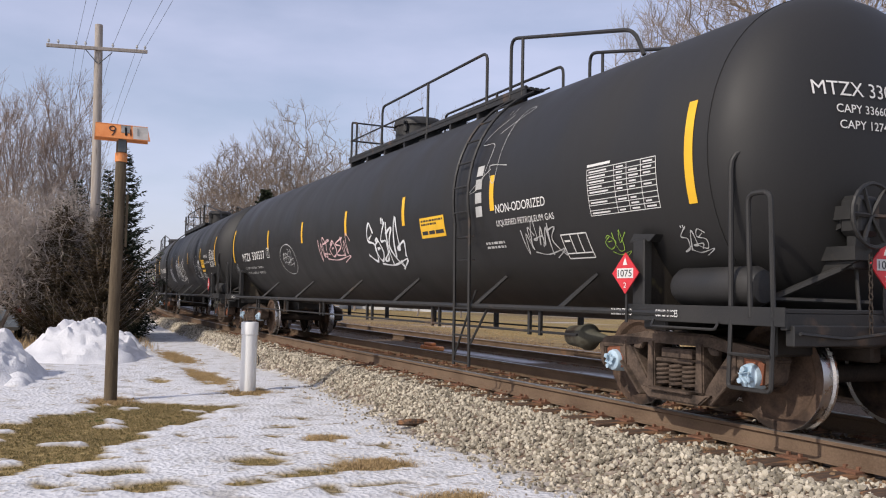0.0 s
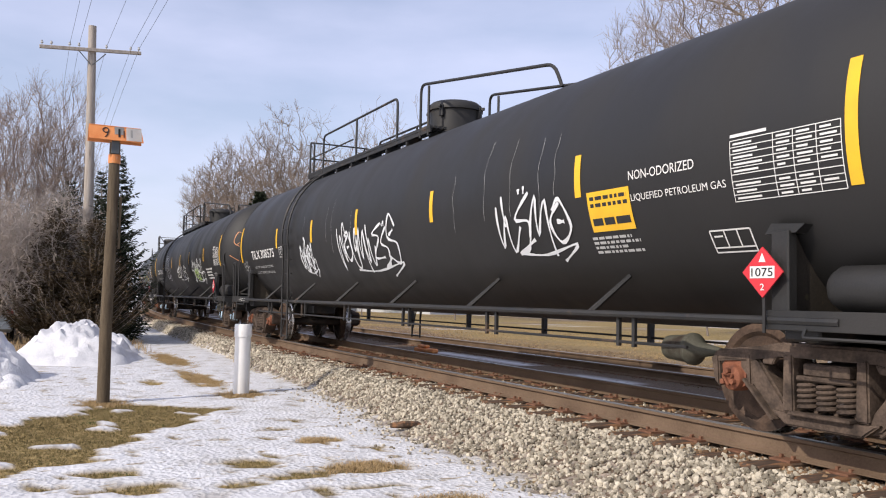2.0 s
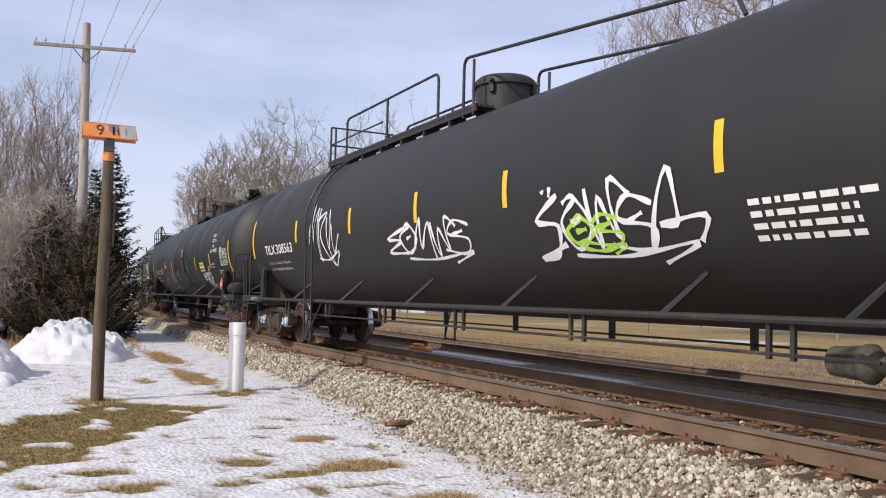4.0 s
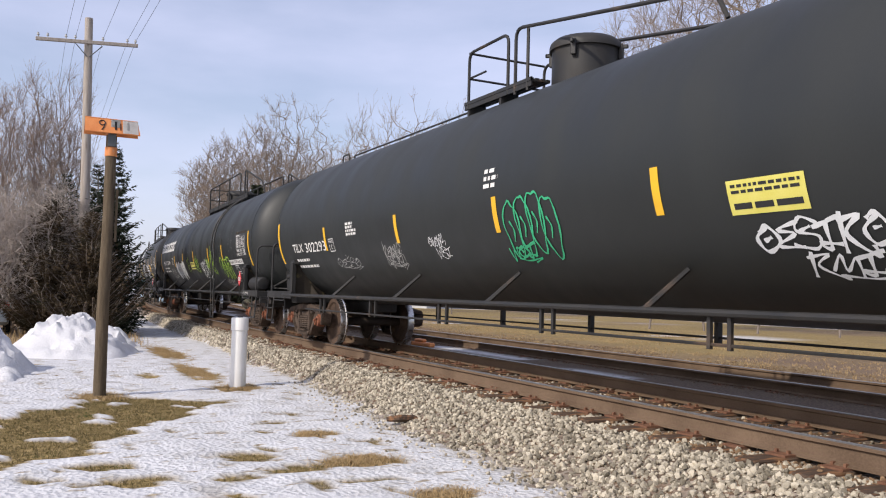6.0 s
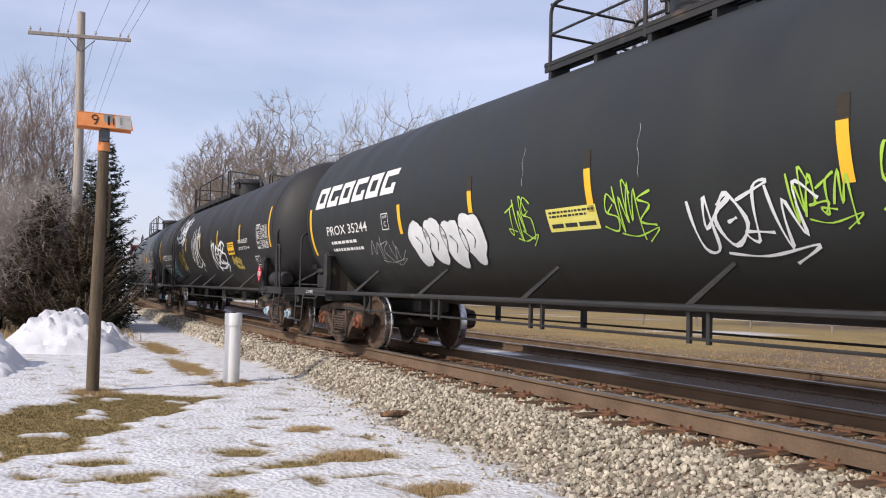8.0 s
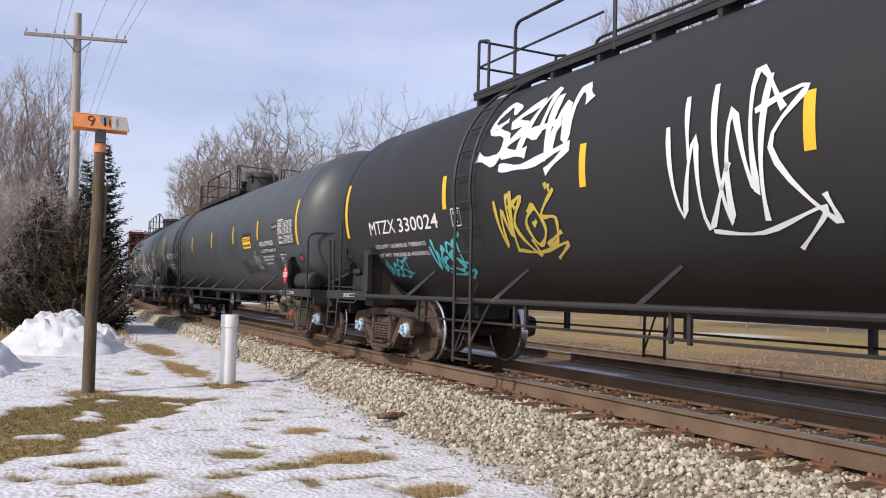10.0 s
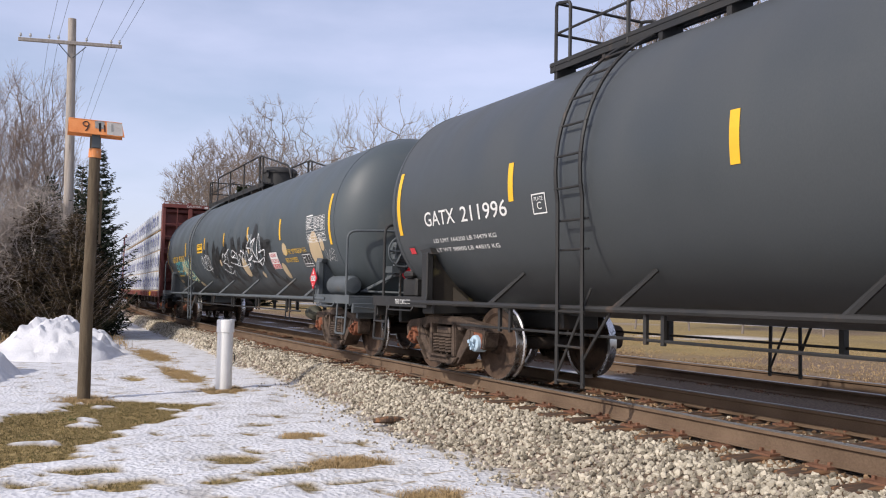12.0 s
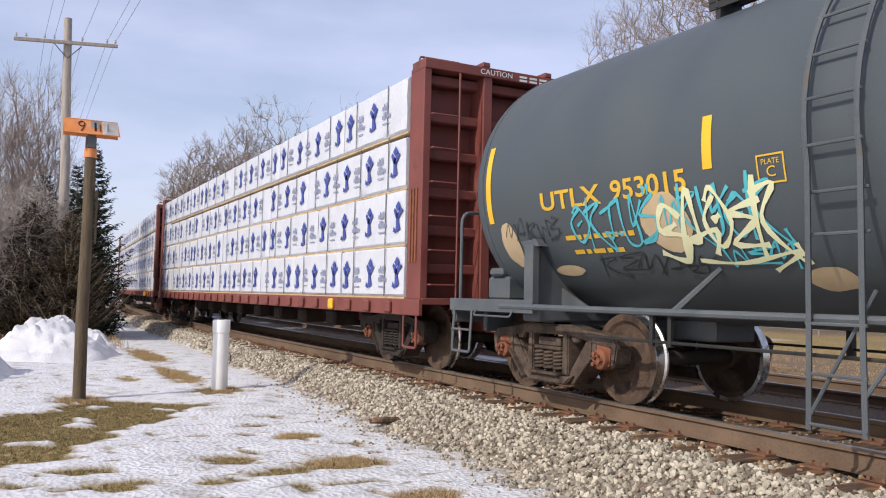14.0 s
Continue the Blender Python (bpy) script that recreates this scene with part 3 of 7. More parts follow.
def bare_tree(name, x, y, height, radius, seed, label, mat=None, base=0.25, points=600, twigs=4, twig=0.9, thin=0.009, pull=0.3, shape=0.0, up=0.35, category="tree"):
    """A leafless tree: branches grow towards points spread through an uneven crown, each joined to the nearest limb, and end in fine twigs.
    pull near 1 gives many stems from the ground; shape above 0 narrows the crown towards the ground; up below 0 lets the twigs droop."""
    rs = np.random.RandomState(seed)
    z0 = lie(x, y) - 0.05
    q = rs.normal(size=(points, 3))
    q /= np.linalg.norm(q, axis=1)[:, None]
    lump = np.array([1 + 0.42 * noise.noise((d[0] * 1.7 + seed, d[1] * 1.7, d[2] * 1.7)) for d in q])
    q *= (rs.rand(points) ** 0.42 * lump)[:, None]
    high = np.clip(q[:, 2] * 0.5 + 0.5, 0, 1.15)
    wide = radius * (1 - shape + shape * 1.25 * high)
    goal = np.stack([q[:, 0] * wide, q[:, 1] * wide, (base + (1 - base) * high) * height * 0.95], axis=1)
    bole = max(int(base * height / 0.7), 2) if pull < 0.7 else 2
    lean = rs.normal(0, 0.02, 2)
    nodes = [np.array([lean[0] * k, lean[1] * k, (base * 1.15 if pull < 0.7 else 0.03) * height * k / (bole - 1)]) for k in range(bole)]
    parent = [max(k - 1, 0) for k in range(bole)]
    path = [n[2] for n in nodes]
    cost = np.full(points, 1e9)
    best = np.zeros(points, int)
    free = np.ones(points, bool)

    def offer(k):
        c = np.linalg.norm(goal - nodes[k], axis=1) + pull * path[k] + 2.5 * np.maximum(nodes[k][2] - goal[:, 2], 0)
        better = c < cost
        cost[better], best[better] = c[better], k

    for k in range(bole):
        offer(k)
    for _ in range(points):
        i = int(np.argmin(np.where(free, cost, 1e9)))
        free[i] = False
        k = best[i]
        parent.append(k)
        path.append(path[k] + np.linalg.norm(goal[i] - nodes[k]))
        nodes.append(goal[i])
        offer(len(nodes) - 1)
    nodes, parent = np.array(nodes), np.array(parent)
    load = np.ones(len(nodes))
    for k in range(len(nodes) - 1, 0, -1):
        load[parent[k]] += load[k] * 0.8
    rad = np.minimum(thin * 1.25 * load ** 0.52, 0.032 * height)
    a, b = nodes[parent[1:]], nodes[1:]
    # each limb bows a little on its way
    mid = (a + b) / 2 + rs.normal(0, 0.05, a.shape) * np.linalg.norm(b - a, axis=1)[:, None] + np.array([0, 0, 0.05]) * np.linalg.norm(b - a, axis=1)[:, None]
    ra = np.minimum(rad[parent[1:]], rad[1:] * 1.25)
    rm, thick = (ra + rad[1:]) / 2, rad[1:] > 0.028
    root = tagged(empty(name, Matrix.Translation((x, y, z0))), label, category)
    if thick.any():
        stick_mesh("trunk", [bars(a[thick], mid[thick], ra[thick], rm[thick], 6), bars(mid[thick], b[thick], rm[thick], rad[1:][thick], 6)], BARK, root)
    fine = ~thick
    sets = [bars(a[fine], mid[fine], ra[fine], rm[fine], 3), bars(mid[fine], b[fine], rm[fine], rad[1:][fine], 3)]
    tip = np.where(load[1:] < 2.7)[0]
    o = np.repeat(b[tip], twigs, axis=0)
    d = (b - a)[tip]
    d /= np.linalg.norm(d, axis=1)[:, None]
    out = b[tip] * np.array([1, 1, 0]) / radius
    d = np.repeat(d * 0.6 + out * 0.35 + np.array([0, 0, up]), twigs, axis=0) + rs.normal(0, 0.42, o.shape)
    d /= np.linalg.norm(d, axis=1)[:, None]
    ln = twig * rs.uniform(0.45, 1.25, len(o))[:, None]
    m = o + d * ln * 0.5
    e = m + (d + rs.normal(0, 0.18, d.shape) + np.array([0, 0, up * 0.5])) * ln * 0.5
    t0, t1, t2 = np.full(len(o), thin), np.full(len(o), thin * 0.8), np.full(len(o), thin * 0.5)
    sets += [bars(o, m, t0, t1, 3), bars(m, e, t1, t2, 3)]
    for _ in range(3):
        t = rs.uniform(0.25, 1.0, len(o))[:, None]
        g = np.where(t < 0.5, o + (m - o) * t * 2, m + (e - m) * (t * 2 - 1))
        sd = d + rs.normal(0, 0.5, d.shape) + np.array([0, 0, up * 0.4])
        sd /= np.linalg.norm(sd, axis=1)[:, None]
        sets.append(bars(g, g + sd * ln * rs.uniform(0.25, 0.6, len(o))[:, None], t1 * 0.8, t2 * 0.8, 3))
    stick_mesh("crown", sets, mat or TWIG, root)
    return root


def conifer(name, x, y, height, radius, seed, label, mat, floor=0.3, rise=0.1, ragged=0.3, density=1.0, needle=1.0, category="tree"):
    """Tapered trunk and whorls of separate boughs, each a stick feathered with many narrow needle sprays."""
    rs = np.random.RandomState(seed)
    z0 = lie(x, y) - 0.05
    root = tagged(empty(name, Matrix.Translation((x, y, z0))), label, category)
    part("trunk", tube(bmesh.new(), [(0, 0, 0), (0.03, 0.02, height * 0.5), (0, 0, height * 0.97)], [0.018 * height, 0.012 * height, 0.012], 7), BARK, root)
    sa, sb, pos, dirs, size = [], [], [], [], []
    h = floor
    while h < height:
        k = h / height
        reach = radius * ((1 - k) ** 0.8 + 0.05) * rs.uniform(0.85, 1.12)
        for j in range(max(int((5 + 6 * (1 - k)) * density), 4)):
            az = rs.rand() * math.tau
            r = reach * rs.uniform(0.55, 1 + ragged) * (1 + 0.35 * noise.noise((math.cos(az) * 1.3, math.sin(az) * 1.3, h * 0.7 + seed)))
            ax, side = np.array([math.cos(az), math.sin(az), 0]), np.array([-math.sin(az), math.cos(az), 0])
            n = max(int(r / 0.085), 3)
            prev = np.array([0, 0, h])
            for i in range(1, n + 1):
                t = i / n
                c = np.array([0, 0, h]) + ax * r * t + side * 0.05 * r * math.sin(3 * t + j) + np.array([0, 0, r * (rise * t - 0.22 * t * (1 - t) * 2 + 0.10 * t ** 3)])
                sa.append(prev)
                sb.append(c)
                prev = c
                if t < 0.12:
                    continue
                for sgn in (-1, 1, 0, -1, 1):
                    pos.append(c + rs.normal(0, 0.025, 3))
                    dirs.append(ax * rs.uniform(0.4, 1.0) + side * sgn * rs.uniform(0.4, 1.1) + np.array([0, 0, rs.normal(-0.05, 0.32)]))
                    size.append(rs.uniform(0.10, 0.25) * (0.6 + 0.6 * (1 - t)) * needle * min(1, 0.5 + r))
        h += height * 0.026 * rs.uniform(0.7, 1.3)
    sa, sb = np.array(sa), np.array(sb)
    stick_mesh("branchwork", [bars(sa, sb, np.full(len(sa), 0.011), np.full(len(sa), 0.008), 3)], BARK, root)
    c, d, ln = np.array(pos), np.array(dirs), np.array(size)[:, None]
    d /= np.linalg.norm(d, axis=1)[:, None]
    u = np.cross(d, rs.normal(size=d.shape))
    u /= np.linalg.norm(u, axis=1)[:, None]
    w = u * ln * 0.13
    v = np.stack([c, c + d * ln * 0.45 + w, c + d * ln, c + d * ln * 0.45 - w], axis=1).reshape(-1, 3)
    f = np.arange(len(v)).reshape(-1, 4)
    stick_mesh("needles", [(v, f)], mat, root)
    return root


def build_trees():
    conifer("spruce_tree", -29.6, 2.70, 6.5, 1.18, 3, "dark green spruce with ragged boughs beside the line", NEEDLE, 0.2, 0.16, 0.35, 1.5, 1.15)
    conifer("spruce_tree", -31.5, 2.35, 5.9, 1.3, 4, "dark green spruce behind the telegraph pole", NEEDLE, 0.2, 0.16, 0.35, 1.3, 1.15)
    conifer("cedar_bush", -27.6, 1.95, 3.9, 1.15, 5, "rusty brown winter cedar at the snow bank", CEDAR, 0.1, 0.55, 0.5, 1.5, 1.0, "bush")
    conifer("cedar_bush", -28.2, 0.85, 4.2, 1.2, 6, "dark winter cedar behind the snow bank", CEDAR, 0.1, 0.55, 0.5, 1.5, 1.0, "bush")
    conifer("cedar_bush", -30.6, 1.30, 5.4, 1.2, 7, "dark green cedar behind the pale shrub", NEEDLE, 0.1, 0.4, 0.5, 1.4, 1.0, "bush")
    conifer("fir_tree", -89, 22.5, 13.0, 3.6, 8, "distant dark green fir", NEEDLE, 0.5, 0.1, 0.25, 1.6, 3.2)
    tall = "tall bare many-stemmed grey-brown tree behind the bushes"
    for k, (x, y, h, r) in enumerate([(-35.2, -0.2, 9.6, 1.9), (-36.5, 1.25, 10.0, 1.6), (-37.0, -1.9, 9.6, 2.0)]):
        bare_tree("bare_tree", x, y, h, r, 21 + k, tall, TWIG_PINK, 0.06, 620, 5, 0.70, 0.0065, 0.72, 0.60, 0.6)
    for k, (x, y, h, r) in enumerate([(-28.9, 0.15, 5.3, 1.7), (-28.2, -0.75, 4.6, 1.5), (-29.3, 1.15, 5.0, 1.25)]):
        bare_tree("bare_shrub", x, y, h, r, 24 + k, "pale bare shrub with drooping twigs over the snow bank", TWIG, 0.10, 420, 5, 0.55, 0.0055, 0.6, 0.35, -0.25, "shrub")
    far = "bare grey-brown deciduous tree with a rounded crown"
    for k, (x, y, h, r) in enumerate([(-127, 24.6, 20, 4.0), (-110, 22.0, 20.5, 4.0), (-104, 22.9, 21.5, 3.6), (-97, 24.4, 20.0, 3.0), (-92, 25.6, 22.8, 3.6), (-89, 28.0, 18.2, 3.4), (-82, 30.5, 16.5, 3.6)]):
        bare_tree("bare_tree", x, y, h, r, 30 + k, far, TWIG_BROWN, 0.22, 620, 6, 1.05, 0.015, 0.28, 0.35, 0.5)
    for k, (x, y, h, r) in enumerate([(-67.0, 21.8, 17.4, 3.3), (-64.0, 25.0, 17.6, 3.4), (-60.0, 27.6, 17.4, 3.3), (-57.5, 30.2, 16.6, 3.2)]):
        bare_tree("bare_tree", x, y, h, r, 40 + k, "bare dark tree with open upright branching", TWIG_BROWN, 0.24, 230, 3, 1.25, 0.013, 0.22, 0.45, 0.55)
    for k, (x, y, h, r) in enumerate([(-33.2, 28.9, 18.0, 2.6), (-31.5, 31.0, 22.0, 3.6), (-29.0, 32.0, 24, 4.6), (-26.0, 34.0, 26, 4.8), (-22.5, 35.5, 26, 4.8), (-18.0, 33.0, 25, 4.8)]):
        bare_tree("bare_tree", x, y, h, r, 50 + k, "tall bare brownish tree behind the field", TWIG_BROWN, 0.2, 560, 5, 1.1, 0.0095, 0.22, 0.25, 0.5)


build_trees()


# ---- things beside the line ----


def build_post():
    x, y = -12.99, 1.12
    z = lie(x, y)
    root = tagged(empty("sign_post", Matrix.Translation((x, y, z))), "weathered wooden post with a tent-shaped orange and white marker", "sign post")
    top = 3.86
    part("post", tube(bmesh.new(), [(0, 0, -0.2), (0.006, -0.012, 1.2), (0, 0.004, 2.5), (0, 0, top - 0.05)], [0.092, 0.086, 0.080, 0.076], 14), WOOD_POST, root, smooth=True)
    part("band", lathe(bmesh.new(), [(3.50, 0.081), (3.505, 0.086), (3.63, 0.085), (3.635, 0.079)], 18, "z"), ORANGE, root, "faded orange painted band")
    part("bracket", boxes(((0.07, -0.055, 3.64), (0.095, 0.055, top)), bevel=0.005), IRON_GREY, root)
    part("batten", boxes(((0.02, 0.09, 2.25), (0.05, 0.125, 3.02)), bevel=0.004), WOOD_POST, root, "thin wooden batten nailed to the post")
    board = bmesh.new()
    for sgn in (1, -1):
        a = [Vector((0.0, -0.37, top + 0.20)), Vector((0.0, 0.35, top + 0.20)), Vector((sgn * 0.14, 0.38, top - 0.03)), Vector((sgn * 0.14, -0.37, top - 0.03))]
        t = Vector((sgn * 0.012, 0, 0.008))
        v = [board.verts.new(q) for q in a] + [board.verts.new(q - t) for q in a]
        for q in ((0, 1, 2, 3), (7, 6, 5, 4), (0, 4, 5, 1), (1, 5, 6, 2), (2, 6, 7, 3), (3, 7, 4, 0)):
            board.faces.new([v[i] for i in q])
    sign = part("marker", board, ORANGE, root, "bent sheet marker, orange")

    def face(name, y0, y1, u0, u1, mat, lift):
        bm = bmesh.new()
        n = Vector((0.23, 0, 0.14)).normalized() * lift
        pts = [Vector((0.14 * u, yy, top + 0.20 - 0.23 * u)) + n for yy, u in ((y0, u0), (y1, u0), (y1, u1), (y0, u1))]
        bm.faces.new([bm.verts.new(q) for q in pts])
        bmesh.ops.solidify(bm, geom=bm.faces[:], thickness=0.0015)
        return part(name, bm, mat, sign)

    face("white_panel", 0.14, 0.355, 0.03, 0.97, WHITE, 0.003)
    face("worn_panel", -0.02, 0.11, 0.05, 0.6, GHOST, 0.003)
    face("figure_bar", 0.03, 0.06, 0.2, 0.8, IRON_BLACK, 0.006)
    face("figure_bar", 0.20, 0.23, 0.2, 0.75, GHOST, 0.006)
    face("figure_bar", 0.10, 0.12, 0.3, 0.8, RUST, 0.006)
    bm = bmesh.new()
    n = Vector((0.23, 0, 0.14)).normalized() * 0.006
    for c0, r0, a0, a1 in ((0.36, 0.050, 0, 360), (0.36, 0.050, -90, 10)):
        pts = []
        for k in range(13):
            a = radians(a0 + (a1 - a0) * k / 12)
            yy, u = -0.14 + r0 * math.cos(a) * 0.8, c0 - r0 * 3.4 * math.sin(a)
            if a1 == 10:
                yy, u = -0.105 - 0.045 * (1 - k / 12) ** 2, 0.40 + 0.45 * (1 - k / 12)
            pts.append(Vector((0.14 * u, yy, top + 0.20 - 0.23 * u)) + n)
        tube(bm, pts, 0.008, 5)
    part("figure", bm, IRON_BLACK, sign)


ORANGE = surface("faded orange paint", (0.62, 0.20, 0.05), (0.72, 0.28, 0.09), 0.6, 0, 6, 60, 0.1, (0.55, 0.38, 0.25), 7, 0.64)
build_post()


def build_pipe():
    x, y = -13.51, 3.23
    root = tagged(empty("vent_pipe", Matrix.Translation((x, y, lie(x, y)))), "upright white plastic pipe with a cap, in straw", "pipe")
    part("pipe", lathe(bmesh.new(), [(-0.1, 0.128), (0.97, 0.126)], 32, "z"), PVC, root, smooth=True)
    part("cap", lathe(bmesh.new(), [(0.93, 0.130), (0.935, 0.138), (1.12, 0.139), (1.135, 0.130), (1.137, 0.10), (1.137, 0.01)], 32, "z"), PVC, root, smooth=True)
    part("plug", lathe(bmesh.new(), [(1.138, 0.045), (1.155, 0.045), (1.156, 0.03)], 12, "z"), IRON_BLACK, root, "dark plug")
    part("strap", tube(bmesh.new(), bent([(0.0, 0.128, 0.60), (0.0, 0.16, 0.58), (0.0, 0.16, 0.45), (0.0, 0.128, 0.42)], 0.02), 0.008, 6), IRON_BLACK, root)


build_pipe()


def mound(name, x, y, rx, ry, h, seed, label):
    z = lie(x, y) - 0.03
    n, m = 64, 26
    bm = bmesh.new()
    rings = []
    for i in range(m + 1):
        u = i / m
        ring = []
        for k in range(n):
            a = k * math.tau / n
            w = 1 + 0.22 * noise.noise((math.cos(a) * 1.6, math.sin(a) * 1.6, seed))
            px, py = rx * u * w * math.cos(a), ry * u * w * math.sin(a)
            q = (1 - u * u) ** 1.15
            zz = h * q * (1 + 0.35 * noise.noise((px * 1.1, py * 1.1, seed + 2))) + 0.26 * q ** 0.5 * h * noise.noise((px * 3.0, py * 3.0, seed)) + 0.12 * h * min(q * 3, 1) * noise.noise((px * 8, py * 8, seed))
            ring.append(bm.verts.new((px, py, max(zz, -0.02))))
        rings.append(ring)
    for a, b in zip(rings[1:], rings[2:]):
        for k in range(n):
            bm.faces.new((a[k], a[(k + 1) % n], b[(k + 1) % n], b[k]))
    c = bm.verts.new((0, 0, rings[1][0].co.z))
    for k in range(n):
        bm.faces.new((c, rings[1][k], rings[1][(k + 1) % n]))
    ob = part(name, bm, SNOW, None, label, Matrix.Translation((x, y, z)), smooth=True)
    for p in ob.data.polygons:
        p.use_smooth = True
    return tagged(ob, "", "snow bank")


mound("snow_bank", -21.6, 1.25, 2.6, 1.45, 0.84, 3, "ploughed heap of old white snow")
mound("snow_bank", -24.3, 2.35, 1.6, 0.75, 0.42, 7, "low ploughed heap of old white snow")
mound("snow_bank", -16.9, -0.80, 1.8, 1.2, 0.85, 5, "ploughed heap of lumpy snow beside the turf")
mound("snow_bank", -15.6, -0.12, 0.55, 0.32, 0.22, 9, "small lump of fallen snow")


def build_pole():
    x, y = -29.6, 1.90
    root = tagged(empty("utility_pole", Matrix.Translation((x, y, lie(x, y)))), "bleached wooden telegraph pole with one crossarm", "utility pole")
    part("pole", tube(bmesh.new(), [(0, 0, -0.1), (0, -0.10, 5.5), (0, -0.22, 10.45)], [0.17, 0.15, 0.125], 14), WOOD_POLE, root, smooth=True)
    arm = part("crossarm", box(bmesh.new(), (0.12, -1.58, -0.055), (0.21, 1.53, 0.055), 0.008), WOOD_POLE, root, m=pose(0, -0.20, 9.605, 4.5))
    for s in (-1, 1):
        part("brace", tube(bmesh.new(), [(0.15, -0.2 + s * 0.42, 9.54), (0.14, -0.2 + s * 0.03, 9.12)], 0.016, 6), IRON_GREY, root)
    spots = (-1.70, -1.42, -0.88, -0.60, 0.24, 1.0, 1.26)
    wires = tagged(empty("overhead_wires"), "thin line wires strung from the pole", "wires")
    for k, yy in enumerate(spots):
        ins = part("insulator", lathe(bmesh.new(), [(0.055, 0.012), (0.11, 0.012), (0.111, 0.035), (0.14, 0.045), (0.18, 0.028), (0.20, 0.034), (0.21, 0.01)], 10, "z"), GHOST, arm, m=pose(0.165, yy + 0.2, 0))
        if k in (2, 3, 4, 5, 6):
            zt = lie(x, y) + 9.785 + (yy + 0.2) * 0.0785
            for x1, sag in ((32.0, 0.9), (-88.0, 0.9)):
                pts = []
                for i in range(25):
                    t = i / 24
                    xx = (x + 0.165) + (x1 - x) * t
                    pts.append((xx, y + yy + (0.9 * shift(xx) if x1 < x else 0) * t, zt - sag * 4 * t * (1 - t)))
                part("wire", tube(bmesh.new(), pts, 0.006, 4), IRON_GREY, wires)


build_pole()


def build_van():
    x, y = -31.6, -1.05
    van = tagged(empty("parked_car", Matrix.Translation((x, y, lie(x, y) + 0.02))), "silver-blue hatchback parked behind the shrubs", "car")
    paint = surface("silver-blue car paint", (0.30, 0.35, 0.40), (0.34, 0.39, 0.44), 0.3, 0.5, 2, 90, 0.02)
    glass = plain("dark car glass", (0.012, 0.014, 0.016), 0.08)
    tyre = plain("tyre rubber", (0.02, 0.02, 0.02), 0.8)
    lamp = plain("red lamp lens", (0.42, 0.02, 0.02), 0.2)

    def loft(rings):
        bm = bmesh.new()
        rs_ = [[bm.verts.new(p) for p in r] for r in rings]
        for a, b in zip(rs_, rs_[1:]):
            for k in range(len(a)):
                bm.faces.new((a[k], a[(k + 1) % len(a)], b[(k + 1) % len(b)], b[k]))
        bm.faces.new(rs_[0][::-1])
        bm.faces.new(rs_[-1])
        bmesh.ops.bevel(bm, geom=bm.edges[:], offset=0.045, segments=2, affect="EDGES")
        return bm

    def ring(z, x0, x1, w):
        return [(x0, -w, z), (x1, -w, z), (x1, w, z), (x0, w, z)]

    part("body", loft([ring(0.25, -2.0, 2.0, 0.82), ring(0.55, -2.1, 2.12, 0.88), ring(0.95, -2.0, 2.05, 0.86)]), paint, van, smooth=True)
    cabin = part("cabin", loft([ring(0.93, -1.1, 2.0, 0.84), ring(1.25, -0.5, 1.86, 0.76), ring(1.52, 0.0, 1.62, 0.66)]), paint, van, smooth=True)
    part("rear_window", loft([ring(1.0, 1.80, 1.99, 0.68), ring(1.40, 1.60, 1.79, 0.58)]), glass, cabin)
    for s in (-1, 1):
        part("side_window", loft([ring(1.0, -0.7, 1.55, 0.03), ring(1.38, -0.2, 1.35, 0.03)]), glass, cabin, m=pose(0, s * 0.79, 0, s * 9))
        part("tail_lamp", box(bmesh.new(), (1.90, s * 0.72 - 0.13, 0.78), (2.09, s * 0.72 + 0.13, 0.98), 0.03), lamp, van)
        part("roof_rail", tube(bmesh.new(), bent([(0.1, s * 0.58, 1.50), (0.25, s * 0.58, 1.58), (1.3, s * 0.58, 1.58), (1.5, s * 0.58, 1.50)], 0.1), 0.018, 6), tyre, van)
        for xx in (-1.3, 1.35):
            bm = lathe(bmesh.new(), [(-0.10, 0.05), (-0.10, 0.27), (-0.08, 0.32), (0.08, 0.32), (0.10, 0.27), (0.10, 0.05)], 24)
            wheel = part("wheel", bm, tyre, van, m=pose(xx, s * 0.78, 0.32))
            part("rim", lathe(bmesh.new(), [(-0.11, 0.02), (-0.11, 0.19), (0.11, 0.19), (0.11, 0.02)], 18), IRON_GREY, wheel)
    part("bumper", box(bmesh.new(), (2.0, -0.84, 0.32), (2.18, 0.84, 0.58), 0.05), paint, van)
    part("plate_bar", box(bmesh.new(), (2.11, -0.2, 0.66), (2.13, 0.2, 0.76)), WHITE, van)


build_van()


